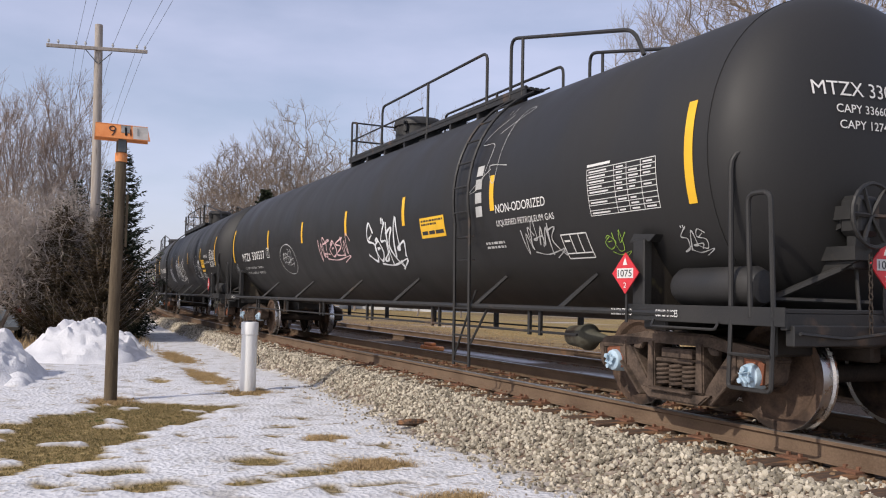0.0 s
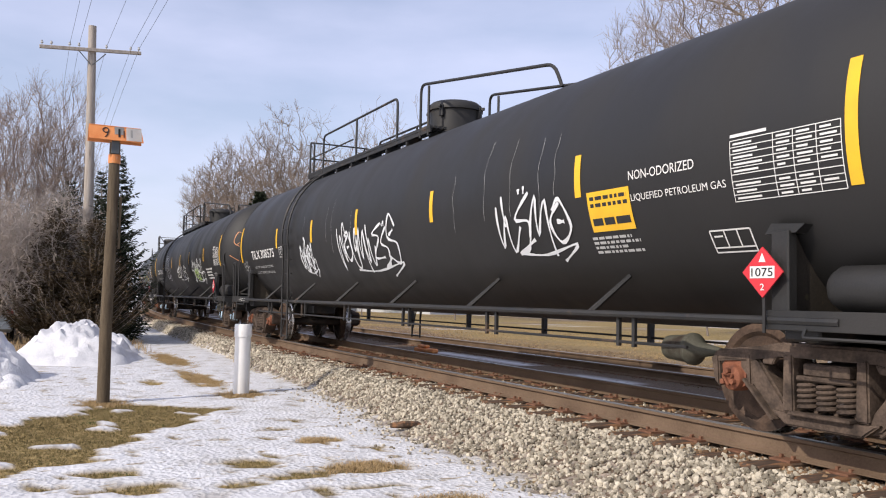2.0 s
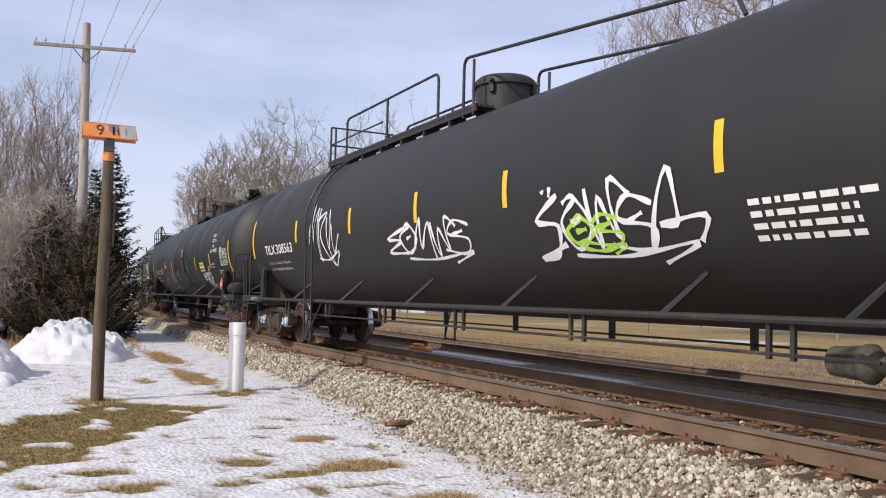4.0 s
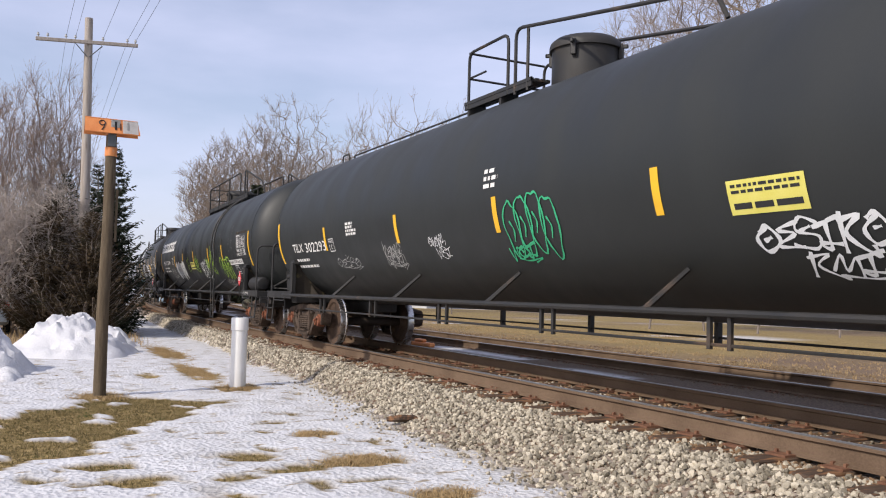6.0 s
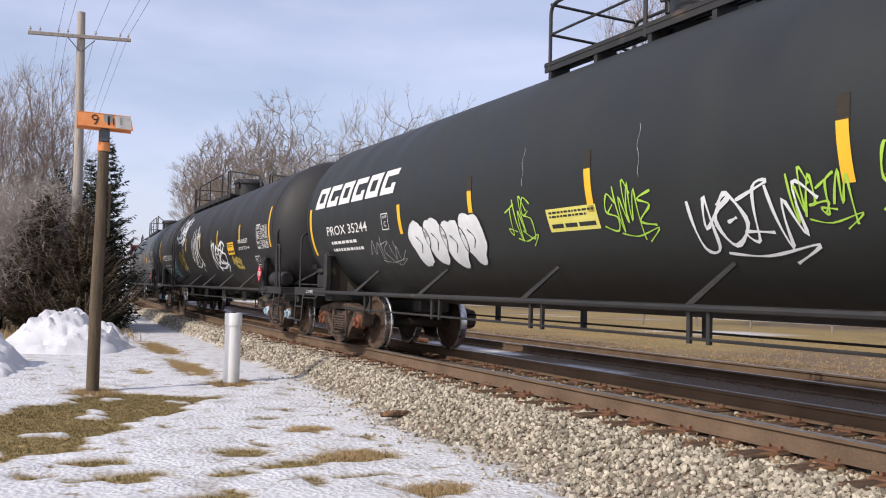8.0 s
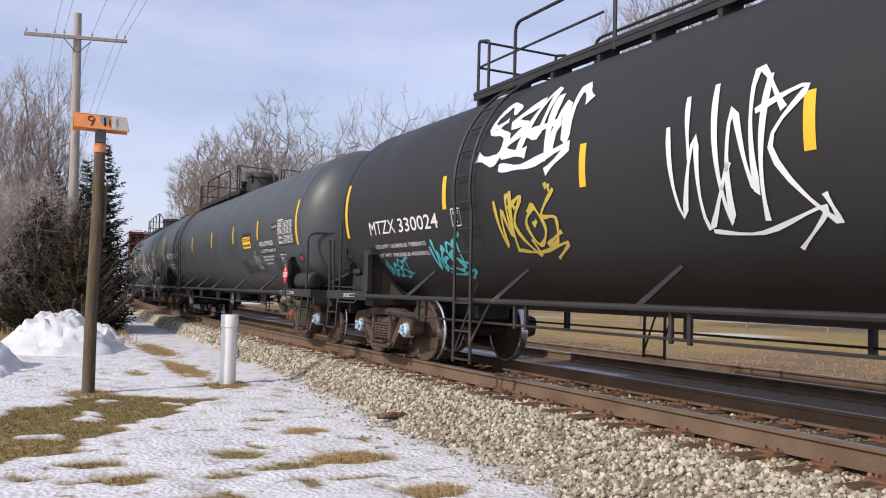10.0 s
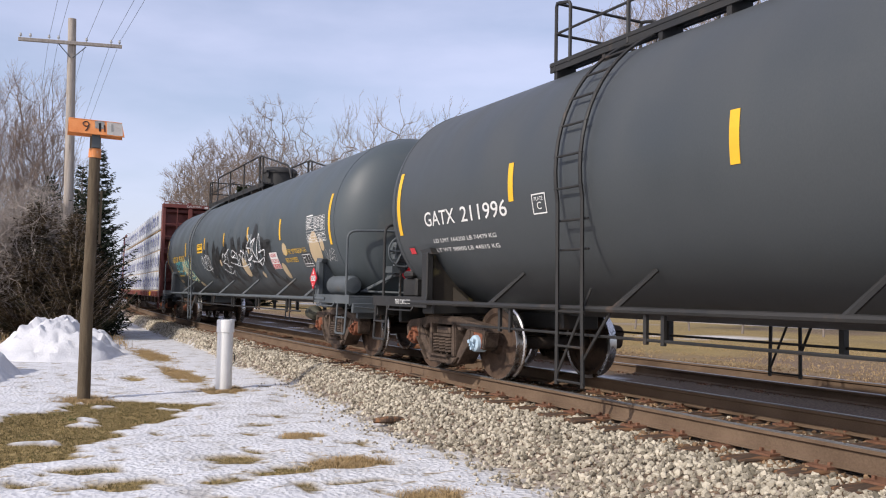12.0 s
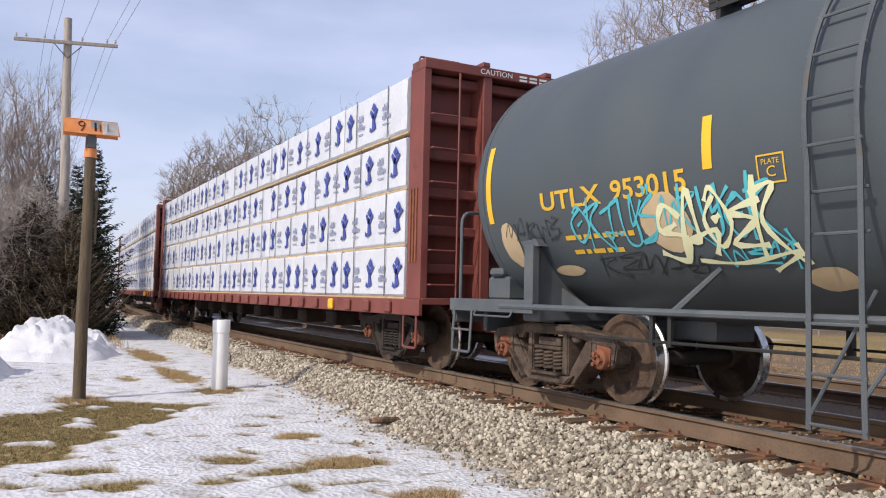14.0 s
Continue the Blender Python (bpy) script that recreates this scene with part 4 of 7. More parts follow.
def house(name, x, y, turn, length, depth, wall_h, roof_h, wall_mat, roof_mat, label, windows):
    h = tagged(empty(name, Matrix.Translation((x, y, lie(x, y) - 0.05)) @ pose(0, 0, 0, 0, 0, turn)), label, "house")
    a, b = length / 2, depth / 2
    bm = bmesh.new()
    v = [bm.verts.new(p) for p in ((-a, -b, 0), (a, -b, 0), (a, b, 0), (-a, b, 0), (-a, -b, wall_h), (a, -b, wall_h), (a, b, wall_h), (-a, b, wall_h), (-a, 0, wall_h + roof_h), (a, 0, wall_h + roof_h))]
    for q in ((0, 1, 5, 4), (2, 3, 7, 6), (1, 2, 6, 9, 5), (3, 0, 4, 8, 7), (3, 2, 1, 0)):
        bm.faces.new([v[i] for i in q])
    wall = part("wall", bm, wall_mat, h)
    bm = bmesh.new()
    o = 0.35
    for s in (-1, 1):
        p = [Vector((-a - o, s * (b + o), wall_h - o * roof_h / b)), Vector((a + o, s * (b + o), wall_h - o * roof_h / b)), Vector((a + o, 0, wall_h + roof_h)), Vector((-a - o, 0, wall_h + roof_h))]
        up = Vector((0, 0, 0.14))
        w = [bm.verts.new(q + Vector((0, 0, 0.02))) for q in p] + [bm.verts.new(q + up) for q in p]
        for q in ((0, 1, 2, 3), (4, 5, 6, 7), (0, 1, 5, 4), (1, 2, 6, 5), (2, 3, 7, 6), (3, 0, 4, 7)):
            bm.faces.new([w[i] for i in q])
    part("roof", bm, roof_mat, h)
    for wx, wz, ww, wh in windows:
        win = part("window", box(bmesh.new(), (wx - ww / 2, -b - 0.05, wz), (wx + ww / 2, -b + 0.03, wz + wh), 0.01), WHITE, h, "white-framed window")
        part("pane", box(bmesh.new(), (wx - ww / 2 + 0.08, -b - 0.06, wz + 0.08), (wx + ww / 2 - 0.08, -b - 0.045, wz + wh - 0.08)), PANE, win)
        part("bar", box(bmesh.new(), (wx - 0.02, -b - 0.068, wz + 0.08), (wx + 0.02, -b - 0.06, wz + wh - 0.08)), WHITE, win)
    return h


PANE = plain("dark window glass", (0.02, 0.024, 0.03), 0.06)
SIDING = surface("pale grey siding", (0.46, 0.47, 0.48), (0.54, 0.55, 0.55), 0.7, 0, 1, 40, 0.1, stretch=(0.2, 0.2, 9))
BROWN_WALL = surface("brown board siding", (0.16, 0.11, 0.075), (0.22, 0.155, 0.105), 0.8, 0, 1, 40, 0.1, stretch=(0.2, 0.2, 9))
SHINGLE = surface("weathered shingle roof", (0.13, 0.115, 0.105), (0.20, 0.18, 0.165), 0.9, 0, 5, 40, 0.3, (0.62, 0.62, 0.64), 0.5, 0.55)
house("house", -9, 47, 8, 13, 8, 3.0, 2.6, SIDING, SHINGLE, "pale grey clapboard house beyond the field", [(-4, 1.0, 1.1, 1.4), (-1, 1.0, 1.1, 1.4), (2.2, 1.0, 1.6, 1.4), (5, 1.0, 1.1, 1.4)])
house("house", -50, -4.2, 80, 10, 8, 3.0, 2.2, BROWN_WALL, SHINGLE, "brown board house behind the parked car", [(-2.5, 1.0, 1.2, 1.3), (1.5, 1.0, 1.2, 1.3)])
house("storage_shed", -88, 40, 20, 16, 9, 2.6, 1.2, SIDING, SHINGLE, "low grey shed far beyond the line", [(-5, 0.9, 1.0, 1.0), (0, 0.9, 1.0, 1.0), (4, 0.9, 1.0, 1.0)])
house("house", -40, 62, 20, 12, 9, 3.0, 2.8, SIDING, SHINGLE, "pale house far behind the field", [(-3, 1.0, 1.1, 1.4), (2, 1.0, 1.1, 1.4)])

# small things on the ground
bm_ = tube(bmesh.new(), [(-0.22, 0.02, 0.03), (-0.08, -0.02, 0.045), (0.1, 0.02, 0.04), (0.24, -0.01, 0.02)], [0.03, 0.045, 0.04, 0.02], 7)
tagged(part("wood_chunk", bm_, TIE, None, "dark broken piece of wood lying on the snow", pose(-9.12, 4.20, lie(-9.12, 4.20) + 0.02, 0, 0, 75)), category="wood")
bm_ = boxes(((-0.5, -0.1, 0), (0.5, 0.1, 0.12)), ((-0.35, -0.08, 0.12), (0.1, 0.08, 0.2)), bevel=0.03)
tagged(part("marker_block", bm_, ORANGE, None, "orange and white marker block by the siding", pose(-20.5, 9.9, lie(-20.5, 9.9), 0, 0, 5)), category="marker")

# ---- the train ----
SPEED = 11.077
HALF_W = 1.5


def shared(name, bm, mat, smooth=False):
    me = bpy.data.meshes.new(name)
    bmesh.ops.recalc_face_normals(bm, faces=bm.faces)
    bm.to_mesh(me)
    bm.free()
    me.materials.append(mat)
    if smooth:
        me.shade_smooth()
        me.set_sharp_from_angle(angle=radians(38))
    return me


def truck_meshes():
    out = {}
    # side frame with two windows, pedestal jaws and a spring seat
    bm = bmesh.new()

    def cast(outline, y0, y1, bevel=0.014):
        b = prism(bmesh.new(), outline, y0, y1)
        bmesh.ops.bevel(b, geom=b.edges[:], offset=bevel, segments=2, affect="EDGES")
        tmp = bpy.data.meshes.new("tmp")
        b.to_mesh(tmp)
        b.free()
        bm.from_mesh(tmp)
        bpy.data.meshes.remove(tmp)

    # top chord, bottom chord with the spring seat
    cast([(-1.16, 0.585), (-1.08, 0.685), (-0.62, 0.735), (-0.42, 0.775), (0.42, 0.775), (0.62, 0.735), (1.08, 0.685), (1.16, 0.585), (1.10, 0.56), (0.66, 0.625), (0.42, 0.665), (-0.42, 0.665), (-0.66, 0.625), (-1.10, 0.56)], -0.105, 0.105, 0.02)
    cast([(-0.47, 0.25), (-0.33, 0.145), (0.33, 0.145), (0.47, 0.25), (0.33, 0.235), (-0.33, 0.235)], -0.14, 0.12)
    cast([(-0.27, 0.235), (0.27, 0.235), (0.27, 0.262), (-0.27, 0.262)], -0.19, 0.16, 0.006)
    for s in (1, -1):
        def q(pts):
            return [(x * s, z) for x, z in (pts if s > 0 else pts[::-1])]
        # heavy diagonal from the spring seat up to the pedestal, with its flange
        cast(q([(0.30, 0.150), (0.46, 0.185), (0.83, 0.545), (0.83, 0.665), (0.66, 0.665), (0.37, 0.305)]), -0.095, 0.095, 0.02)
        cast(q([(0.45, 0.170), (0.475, 0.160), (0.775, 0.455), (0.745, 0.470)]), -0.135, 0.12, 0.006)
        # bolster column
        cast(q([(0.262, 0.245), (0.375, 0.245), (0.365, 0.69), (0.275, 0.69)]), -0.125, 0.115)
        # pedestal jaws round the bearing
        cast(q([(0.685, 0.40), (0.745, 0.375), (0.755, 0.665), (0.70, 0.68)]), -0.11, 0.10)
        cast(q([(1.035, 0.375), (1.10, 0.41), (1.14, 0.62), (1.05, 0.66)]), -0.11, 0.10)
        cast(q([(0.735, 0.605), (1.06, 0.595), (1.06, 0.665), (0.735, 0.68)]), -0.11, 0.10)
        # brake lug on the chord
        cast(q([(0.42, 0.665), (0.56, 0.64), (0.56, 0.60), (0.46, 0.60)]), -0.13, -0.08, 0.008)
    out["side_frame"] = shared("side_frame", bm, TRUCK, True)
    out["bolster"] = shared("bolster", boxes(((-0.245, -1.13, 0.495), (0.245, 1.13, 0.535)), ((-0.20, -1.10, 0.535), (0.20, 1.10, 0.63)), ((-0.17, -0.35, 0.63), (0.17, 0.35, 0.72)), bevel=0.012), TRUCK)
    bm = bmesh.new()
    for cx in (0.0,):
        pts = [(cx + 0.066 * math.cos(a * 0.6), 0.066 * math.sin(a * 0.6), 0.275 + 0.215 * a / 56) for a in range(57)]
        tube(bm, pts, 0.0185, 6)
    out["spring"] = shared("coil_spring", bm, TRUCK, True)
    bm = bmesh.new()
    prism(bm, [(-0.115, 0.40), (-0.135, 0.56), (-0.08, 0.615), (0.08, 0.615), (0.135, 0.56), (0.115, 0.40), (0.06, 0.38), (-0.06, 0.38)], -0.09, 0.09)
    out["bearing"] = shared("bearing_adapter", bm, RUST)
    # wheel, seen from outside: tread, flange, dished plate, hub
    w = lathe(bmesh.new(), [(-0.13, 0.08), (-0.13, 0.13), (-0.07, 0.15), (-0.035, 0.24), (-0.045, 0.35), (-0.072, 0.385), (-0.072, 0.455), (-0.066, 0.4585), (0.032, 0.4605), (0.045, 0.483), (0.066, 0.483), (0.068, 0.44), (0.066, 0.385), (0.03, 0.36), (0.02, 0.25), (0.04, 0.15), (0.08, 0.13), (0.08, 0.08)], 48)
    bmesh.ops.recalc_face_normals(w, faces=w.faces)
    me = bpy.data.meshes.new("wheel")
    w.to_mesh(me)
    w.free()
    me.materials.append(WHEEL)
    me.materials.append(TREAD)
    for p in me.polygons:
        r = math.hypot(p.center.x, p.center.z)
        if r > 0.4535:
            p.material_index = 1
    me.shade_smooth()
    me.set_sharp_from_angle(angle=radians(30))
    out["wheel"] = me
    out["axle"] = shared("axle", lathe(bmesh.new(), [(-1.06, 0.085), (-0.9, 0.085), (-0.85, 0.10), (-0.6, 0.085), (0, 0.078), (0.6, 0.085), (0.85, 0.10), (0.9, 0.085), (1.06, 0.085)], 20), TRUCK_DARK, True)
    bm = lathe(bmesh.new(), [(-1.145, 0.025), (-1.145, 0.080), (-1.13, 0.100), (-1.10, 0.108), (-0.99, 0.112), (-0.985, 0.09)], 24)
    for k in range(3):
        a = k * math.tau / 3
        lathe_at = Matrix.Translation((0.06 * math.sin(a), 0, 0.06 * math.cos(a)))
        t = lathe(bmesh.new(), [(-1.185, 0.012), (-1.185, 0.024), (-1.15, 0.024)], 6)
        t.transform(lathe_at)
        tmp = bpy.data.meshes.new("tmp")
        t.to_mesh(tmp)
        t.free()
        bm.from_mesh(tmp)
        bpy.data.meshes.remove(tmp)
    tube(bm, [(0.05, -1.168, 0.03), (0, -1.168, -0.06), (-0.05, -1.168, 0.03), (0.05, -1.168, 0.03)], 0.012, 5)
    out["cap"] = shared("bearing_cap", bm, RUST, True)
    return out


TM = truck_meshes()
WHEELSETS = []


def add_truck(car, cx, caps, frame_mat=TRUCK):
    """One truck under a car: two side frames, bolster, springs, brake beam and two turning wheelsets."""
    for s in (-1, 1):
        sf = part("side_frame", TM["side_frame"], frame_mat, car, m=pose(cx, s * 1.0, 0))
        for sx in (-0.172, 0.0, 0.172):
            part("coil_spring", TM["spring"], frame_mat, sf, m=pose(sx, s * 0.07, 0))
        for ax in (-0.889, 0.889):
            part("bearing_adapter", TM["bearing"], RUST if frame_mat is TRUCK else frame_mat, sf, m=pose(ax, 0, 0))
    part("bolster", TM["bolster"], frame_mat, car, m=pose(cx, 0, 0))
    for k, ax in enumerate((-0.889, 0.889)):
        a = part("wheelset", TM["axle"], TRUCK_DARK, car, m=pose(cx + ax, 0, 0.4575))
        part("wheel", TM["wheel"], WHEEL, a, m=pose(0, -0.72, 0))
        part("wheel", TM["wheel"], WHEEL, a, m=pose(0, 0.72, 0, 0, 0, 180))
        part("bearing_cap", TM["cap"], caps[k % len(caps)], a)
        part("bearing_cap", TM["cap"], caps[(k + 1) % len(caps)], a, m=pose(0, 0, 0, 0, 0, 180))
        WHEELSETS.append((a, cx + ax, len(WHEELSETS) * 37.0))


TANK_R, TANK_Z = 1.50, 2.33


def tank_surface(x, arc, lift=0.004, r=TANK_R, zc=TANK_Z):
    """A point on the near flank: x along the car, arc metres up the shell from mid height."""
    a = arc / r
    return Vector((x, -(r + lift) * math.cos(a), zc + (r + lift) * math.sin(a)))


def tank_mesh(half, r=TANK_R):
    prof = []
    d = 0.74
    for k in range(13):
        a = math.pi / 2 * k / 12
        prof.append((-half - d * math.cos(a), max(r * math.sin(a) ** 0.86, 0.01)))
    for k in range(1, 9):
        prof.append((-half + 2 * half * k / 9, r))
    for k in range(13):
        a = math.pi / 2 * k / 12
        prof.append((half + d * math.sin(a), max(r * math.cos(a) ** 0.86, 0.01)))
    return prof


def sorted_pair(x0, x1, y0, y1, z0, z1):
    return (min(x0, x1), y0, z0), (max(x0, x1), y1, z1)


def add_end(car, e, s, iron, brake_wheel, portal=0.70, tall=2.08, grabs=False):
    """Stub sill, bolster web, platform, hand rails, sill step, coupler and hoses at one end; s is +1 at the leading end."""
    def x(v):
        return s * v

    def flip(outline):
        return [(s * a, b) for a, b in (outline if s > 0 else outline[::-1])]

    t = e - 0.62
    # webs that carry the tank over each truck
    for side in (-1, 1):
        # saddle plate across the car, cut to the shell
        bm = bmesh.new()
        pts = [(1.43, 0.93), (1.43, 1.60)] + [(v, TANK_Z - math.sqrt((TANK_R + 0.004) ** 2 - v * v)) for v in (1.31, 1.22, 1.10, 0.95, 0.75, 0.5, 0.3)] + [(0.3, 0.70), (0.7, 0.74)]
        prism(bm, [(side * a, b) for a, b in (pts if side > 0 else pts[::-1])], x(t - 0.10) - 0.03, x(t - 0.10) + 0.03)
        bm.transform(Matrix(((0, 1, 0, 0), (1, 0, 0, 0), (0, 0, 1, 0), (0, 0, 0, 1))))
        part("saddle_plate", bm, WEB if iron is IRON_BLACK else iron, car, "dusty support plate under the tank")
        bm = bmesh.new()
        prism(bm, flip([(t - 0.62, 0.96), (t - 0.10, 0.90), (t - 0.10, 1.18)]), side * 1.02 - 0.012, side * 1.02 + 0.012)
        part("gusset", bm, WEB if iron is IRON_BLACK else iron, car)
        bm = box(bmesh.new(), (min(x(t - 0.18), x(t - 0.02)), side * 1.41 - 0.05, 0.95), (max(x(t - 0.18), x(t - 0.02)), side * 1.41 + 0.05, 1.62), 0.012)
        part("bolster_column", bm, iron, car)
        bm = bmesh.new()
        prism(bm, flip([(t - 0.26, 1.60), (t + 0.02, 1.60), (t + 0.10, 1.66), (t - 0.20, 1.68)]), side * 1.30 - 0.13, side * 1.30 + 0.13)
        part("column_cap", bm, iron, car)
    part("stub_sill", box(bmesh.new(), (min(x(t - 1.6), x(e + 0.95)), -0.28, 0.66), (max(x(t - 1.6), x(e + 0.95)), 0.28, 0.98), 0.02), iron, car)
    part("body_bolster", box(bmesh.new(), (x(t) - 0.16, -1.35, 0.80), (x(t) + 0.16, 1.35, 0.95), 0.02), iron, car)
    # platform with its side plates
    lo, hi = min(x(t + 0.02), x(e + 0.95)), max(x(t + 0.02), x(e + 0.95))
    deck = part("end_platform", boxes(((lo, -1.46, 0.985), (hi, 1.46, 1.02)), ((hi - 0.06 if s > 0 else lo, -1.46, 0.86), (hi if s > 0 else lo + 0.06, 1.46, 0.985)), bevel=0.006), iron, car)
    for side in (-1, 1):
        a, b = min(x(t - 0.22), x(e + 0.95)), max(x(t - 0.22), x(e + 0.95))
        part("side_plate", box(bmesh.new(), (a, side * 1.47 - 0.012, 0.885), (b, side * 1.47 + 0.012, 1.03), 0.004), iron, deck)
        if grabs:
            part("grab_rail", tube(bmesh.new(), bent([(x(e + 0.62), side * 1.47, 0.95), (x(e + 0.62), side * 1.50, 1.90), (x(e + 0.84), side * 1.50, 1.90), (x(e + 0.84), side * 1.47, 0.95)], 0.08), 0.02, 8), iron, car)
        step = bmesh.new()
        tube(step, bent([(x(e + 0.42), side * 1.47, 0.93), (x(e + 0.42), side * 1.50, 0.40), (x(e + 0.84), side * 1.50, 0.40), (x(e + 0.84), side * 1.47, 0.93)], 0.04), 0.018, 6)
        tube(step, [(x(e + 0.42), side * 1.50, 0.66), (x(e + 0.84), side * 1.50, 0.66)], 0.014, 6)
        part("sill_step", step, iron, car)
        part("lever", tube(bmesh.new(), bent([(x(e + 1.02), side * 1.40, 0.84), (x(e + 1.02), side * 0.9, 0.80), (x(e + 1.12), side * 0.4, 0.86), (x(e + 1.12), 0, 0.92)], 0.08), 0.014, 6), iron, car)
    # hand rail that rises at one corner, crosses the end and comes down at the other
    px = x(e + max(portal, 0.62))
    part("hand_rail", tube(bmesh.new(), bent([(x(e + portal), -1.45, 0.99), (x(e + portal), -1.45, tall), (px + x(0.14), -0.9, tall + 0.02), (px + x(0.14), 0.9, tall + 0.02), (x(e + portal), 1.45, tall), (x(e + portal), 1.45, 0.99)], 0.15), 0.021, 8), iron, car)
    for yy in (-0.55, 0.55):
        part("rail_stay", tube(bmesh.new(), [(px + x(0.14), yy, tall), (x(e + 0.86), yy, 1.02)], 0.016, 6), iron, car)
    part("train_pipe", tube(bmesh.new(), bent([(x(t - 1.2), -0.62, 0.78), (x(e + 0.4), -0.62, 0.70), (x(e + 0.9), -0.36, 0.74), (x(e + 0.98), -0.35, 0.78)], 0.1), 0.022, 6), TRUCK_DARK, car)
    part("draft_gear", boxes((sorted_pair(x(e + 0.30), x(e + 0.86), -0.40, -0.28, 0.60, 0.92)), (sorted_pair(x(e + 0.30), x(e + 0.86), 0.28, 0.40, 0.60, 0.92)), bevel=0.02), TRUCK_DARK, car)
    part("end_sill", boxes((sorted_pair(x(e + 0.90), x(e + 0.98), -1.42, 1.42, 0.74, 0.90)), bevel=0.01), iron, car)
    for yy in (-0.95, 0.95):
        part("end_brace", boxes((sorted_pair(x(e + 0.55), x(e + 0.62), yy - 0.25, yy + 0.25, 0.64, 0.98)), bevel=0.02), iron, car)
    for side in (-1, 1):
        part("platform_rail", tube(bmesh.new(), bent([(x(t + 0.15), side * 1.49, 0.90), (x(t + 0.15), side * 1.52, 0.84), (x(e + 0.30), side * 1.52, 0.84), (x(e + 0.30), side * 1.49, 0.90)], 0.03), 0.012, 6), iron, car)
    # coupler and air hose
    bm = bmesh.new()
    prism(bm, flip([(e + 0.85, 0.70), (e + 1.10, 0.70), (e + 1.36, 0.66), (e + 1.40, 0.98), (e + 1.10, 0.94), (e + 0.85, 0.94)]), -0.13, 0.13)
    prism(bm, flip([(e + 1.32, 0.68), (e + 1.46, 0.68), (e + 1.46, 0.97), (e + 1.32, 0.97)]), -0.20, 0.02)
    part("coupler", bm, RUST, car, "rusty knuckle coupler")
    part("air_hose", tube(bmesh.new(), bent([(x(e + 0.96), -0.35, 0.78), (x(e + 1.10), -0.36, 0.55), (x(e + 1.28), -0.34, 0.38), (x(e + 1.42), -0.20, 0.42)], 0.12), 0.024, 7), RUBBER, car)
    # foundation brake gear and hoses under the end
    part("brake_beam", tube(bmesh.new(), [(x(t + 0.35), -0.75, 0.40), (x(t + 0.35), 0.75, 0.40)], 0.05, 8), TRUCK_DARK, car)
    part("brake_beam", tube(bmesh.new(), [(x(t - 0.35), -0.75, 0.40), (x(t - 0.35), 0.75, 0.40)], 0.05, 8), TRUCK_DARK, car)
    if brake_wheel:
        cx, cy, cz = x(e + 1.02), -0.58, 1.76
        bm = bmesh.new()
        tube(bm, [(cx, cy + 0.25 * math.cos(k * math.tau / 24), cz + 0.25 * math.sin(k * math.tau / 24)) for k in range(25)], 0.018, 6)
        for k in range(6):
            a = k * math.tau / 6
            tube(bm, [(cx - s * 0.03, cy, cz), (cx, cy + 0.24 * math.cos(a), cz + 0.24 * math.sin(a))], 0.018, 5)
        part("brake_wheel", bm, iron, car, "round spoked hand-brake wheel")
        part("brake_housing", boxes((((min(cx, cx - s * 0.22)), cy - 0.14, cz - 0.16), (max(cx - s * 0.03, cx - s * 0.22), cy + 0.14, cz + 0.16)), bevel=0.04), iron, car)
        for zz, ll in ((cz + 0.02, 0.50), (cz - 0.30, 0.42)):
            arm = bmesh.new()
            prism(arm, flip([(e + 0.99 - ll, zz - 0.05), (e + 0.97, zz - 0.05), (e + 0.97, zz + 0.06), (e + 0.99 - ll, zz + 0.06)]), cy - 0.16, cy + 0.04)
            prism(arm, flip([(e + 0.99 - ll, zz - 0.05), (e + 0.97, zz - 0.05), (e + 0.99 - ll, zz - 0.24)]), cy - 0.12, cy - 0.09)
            part("brake_bracket", arm, iron, car)
        part("brake_post", boxes((sorted_pair(x(e + 0.84), x(e + 0.92), cy - 0.10, cy + 0.10, cz - 0.42, cz + 0.16)), bevel=0.015), iron, car)
        part("brake_brace", tube(bmesh.new(), [(x(e + 0.30), cy - 0.55, 1.02), (x(e + 0.88), cy - 0.02, cz - 0.36)], 0.03, 6), iron, car)
        part("brake_lever", tube(bmesh.new(), [(x(e + 0.34), -1.2, 1.10), (x(e + 0.86), -0.4, 1.08)], 0.02, 6), iron, car)
        bm = bmesh.new()
        for k in range(14):
            z = 1.44 - k * 0.045
            tube(bm, [(cx - s * 0.02 + 0.016 * math.cos(a) * (k % 2), cy - 0.02 + 0.016 * math.cos(a) * ((k + 1) % 2), z + 0.028 * math.sin(a)) for a in [j * math.tau / 8 for j in range(9)]], 0.006, 4)
        part("brake_chain", bm, TRUCK_DARK, car)
        bm = lathe(bmesh.new(), [(x(t + 0.22), 0.02), (x(t + 0.24), 0.13), (x(t + 0.30), 0.165), (x(t + 1.10), 0.165), (x(t + 1.17), 0.13), (x(t + 1.19), 0.02)][::1 if s > 0 else -1], 24, "x")
        bm.transform(Matrix.Translation((0, -1.25, 1.19)))
        part("air_reservoir", bm, iron, car, "cylindrical air reservoir on the platform", smooth=True)
        bm = lathe(bmesh.new(), [(x(t - 1.75), 0.02), (x(t - 1.74), 0.11), (x(t - 1.48), 0.13), (x(t - 1.46), 0.145), (x(t - 1.42), 0.145), (x(t - 1.34), 0.07), (x(t - 1.10), 0.03)][::1 if s > 0 else -1], 20, "x")
        bm.transform(Matrix.Translation((0, -1.02, 0.66)))
        part("brake_cylinder", bm, CYLINDER, car, smooth=True)
    else:
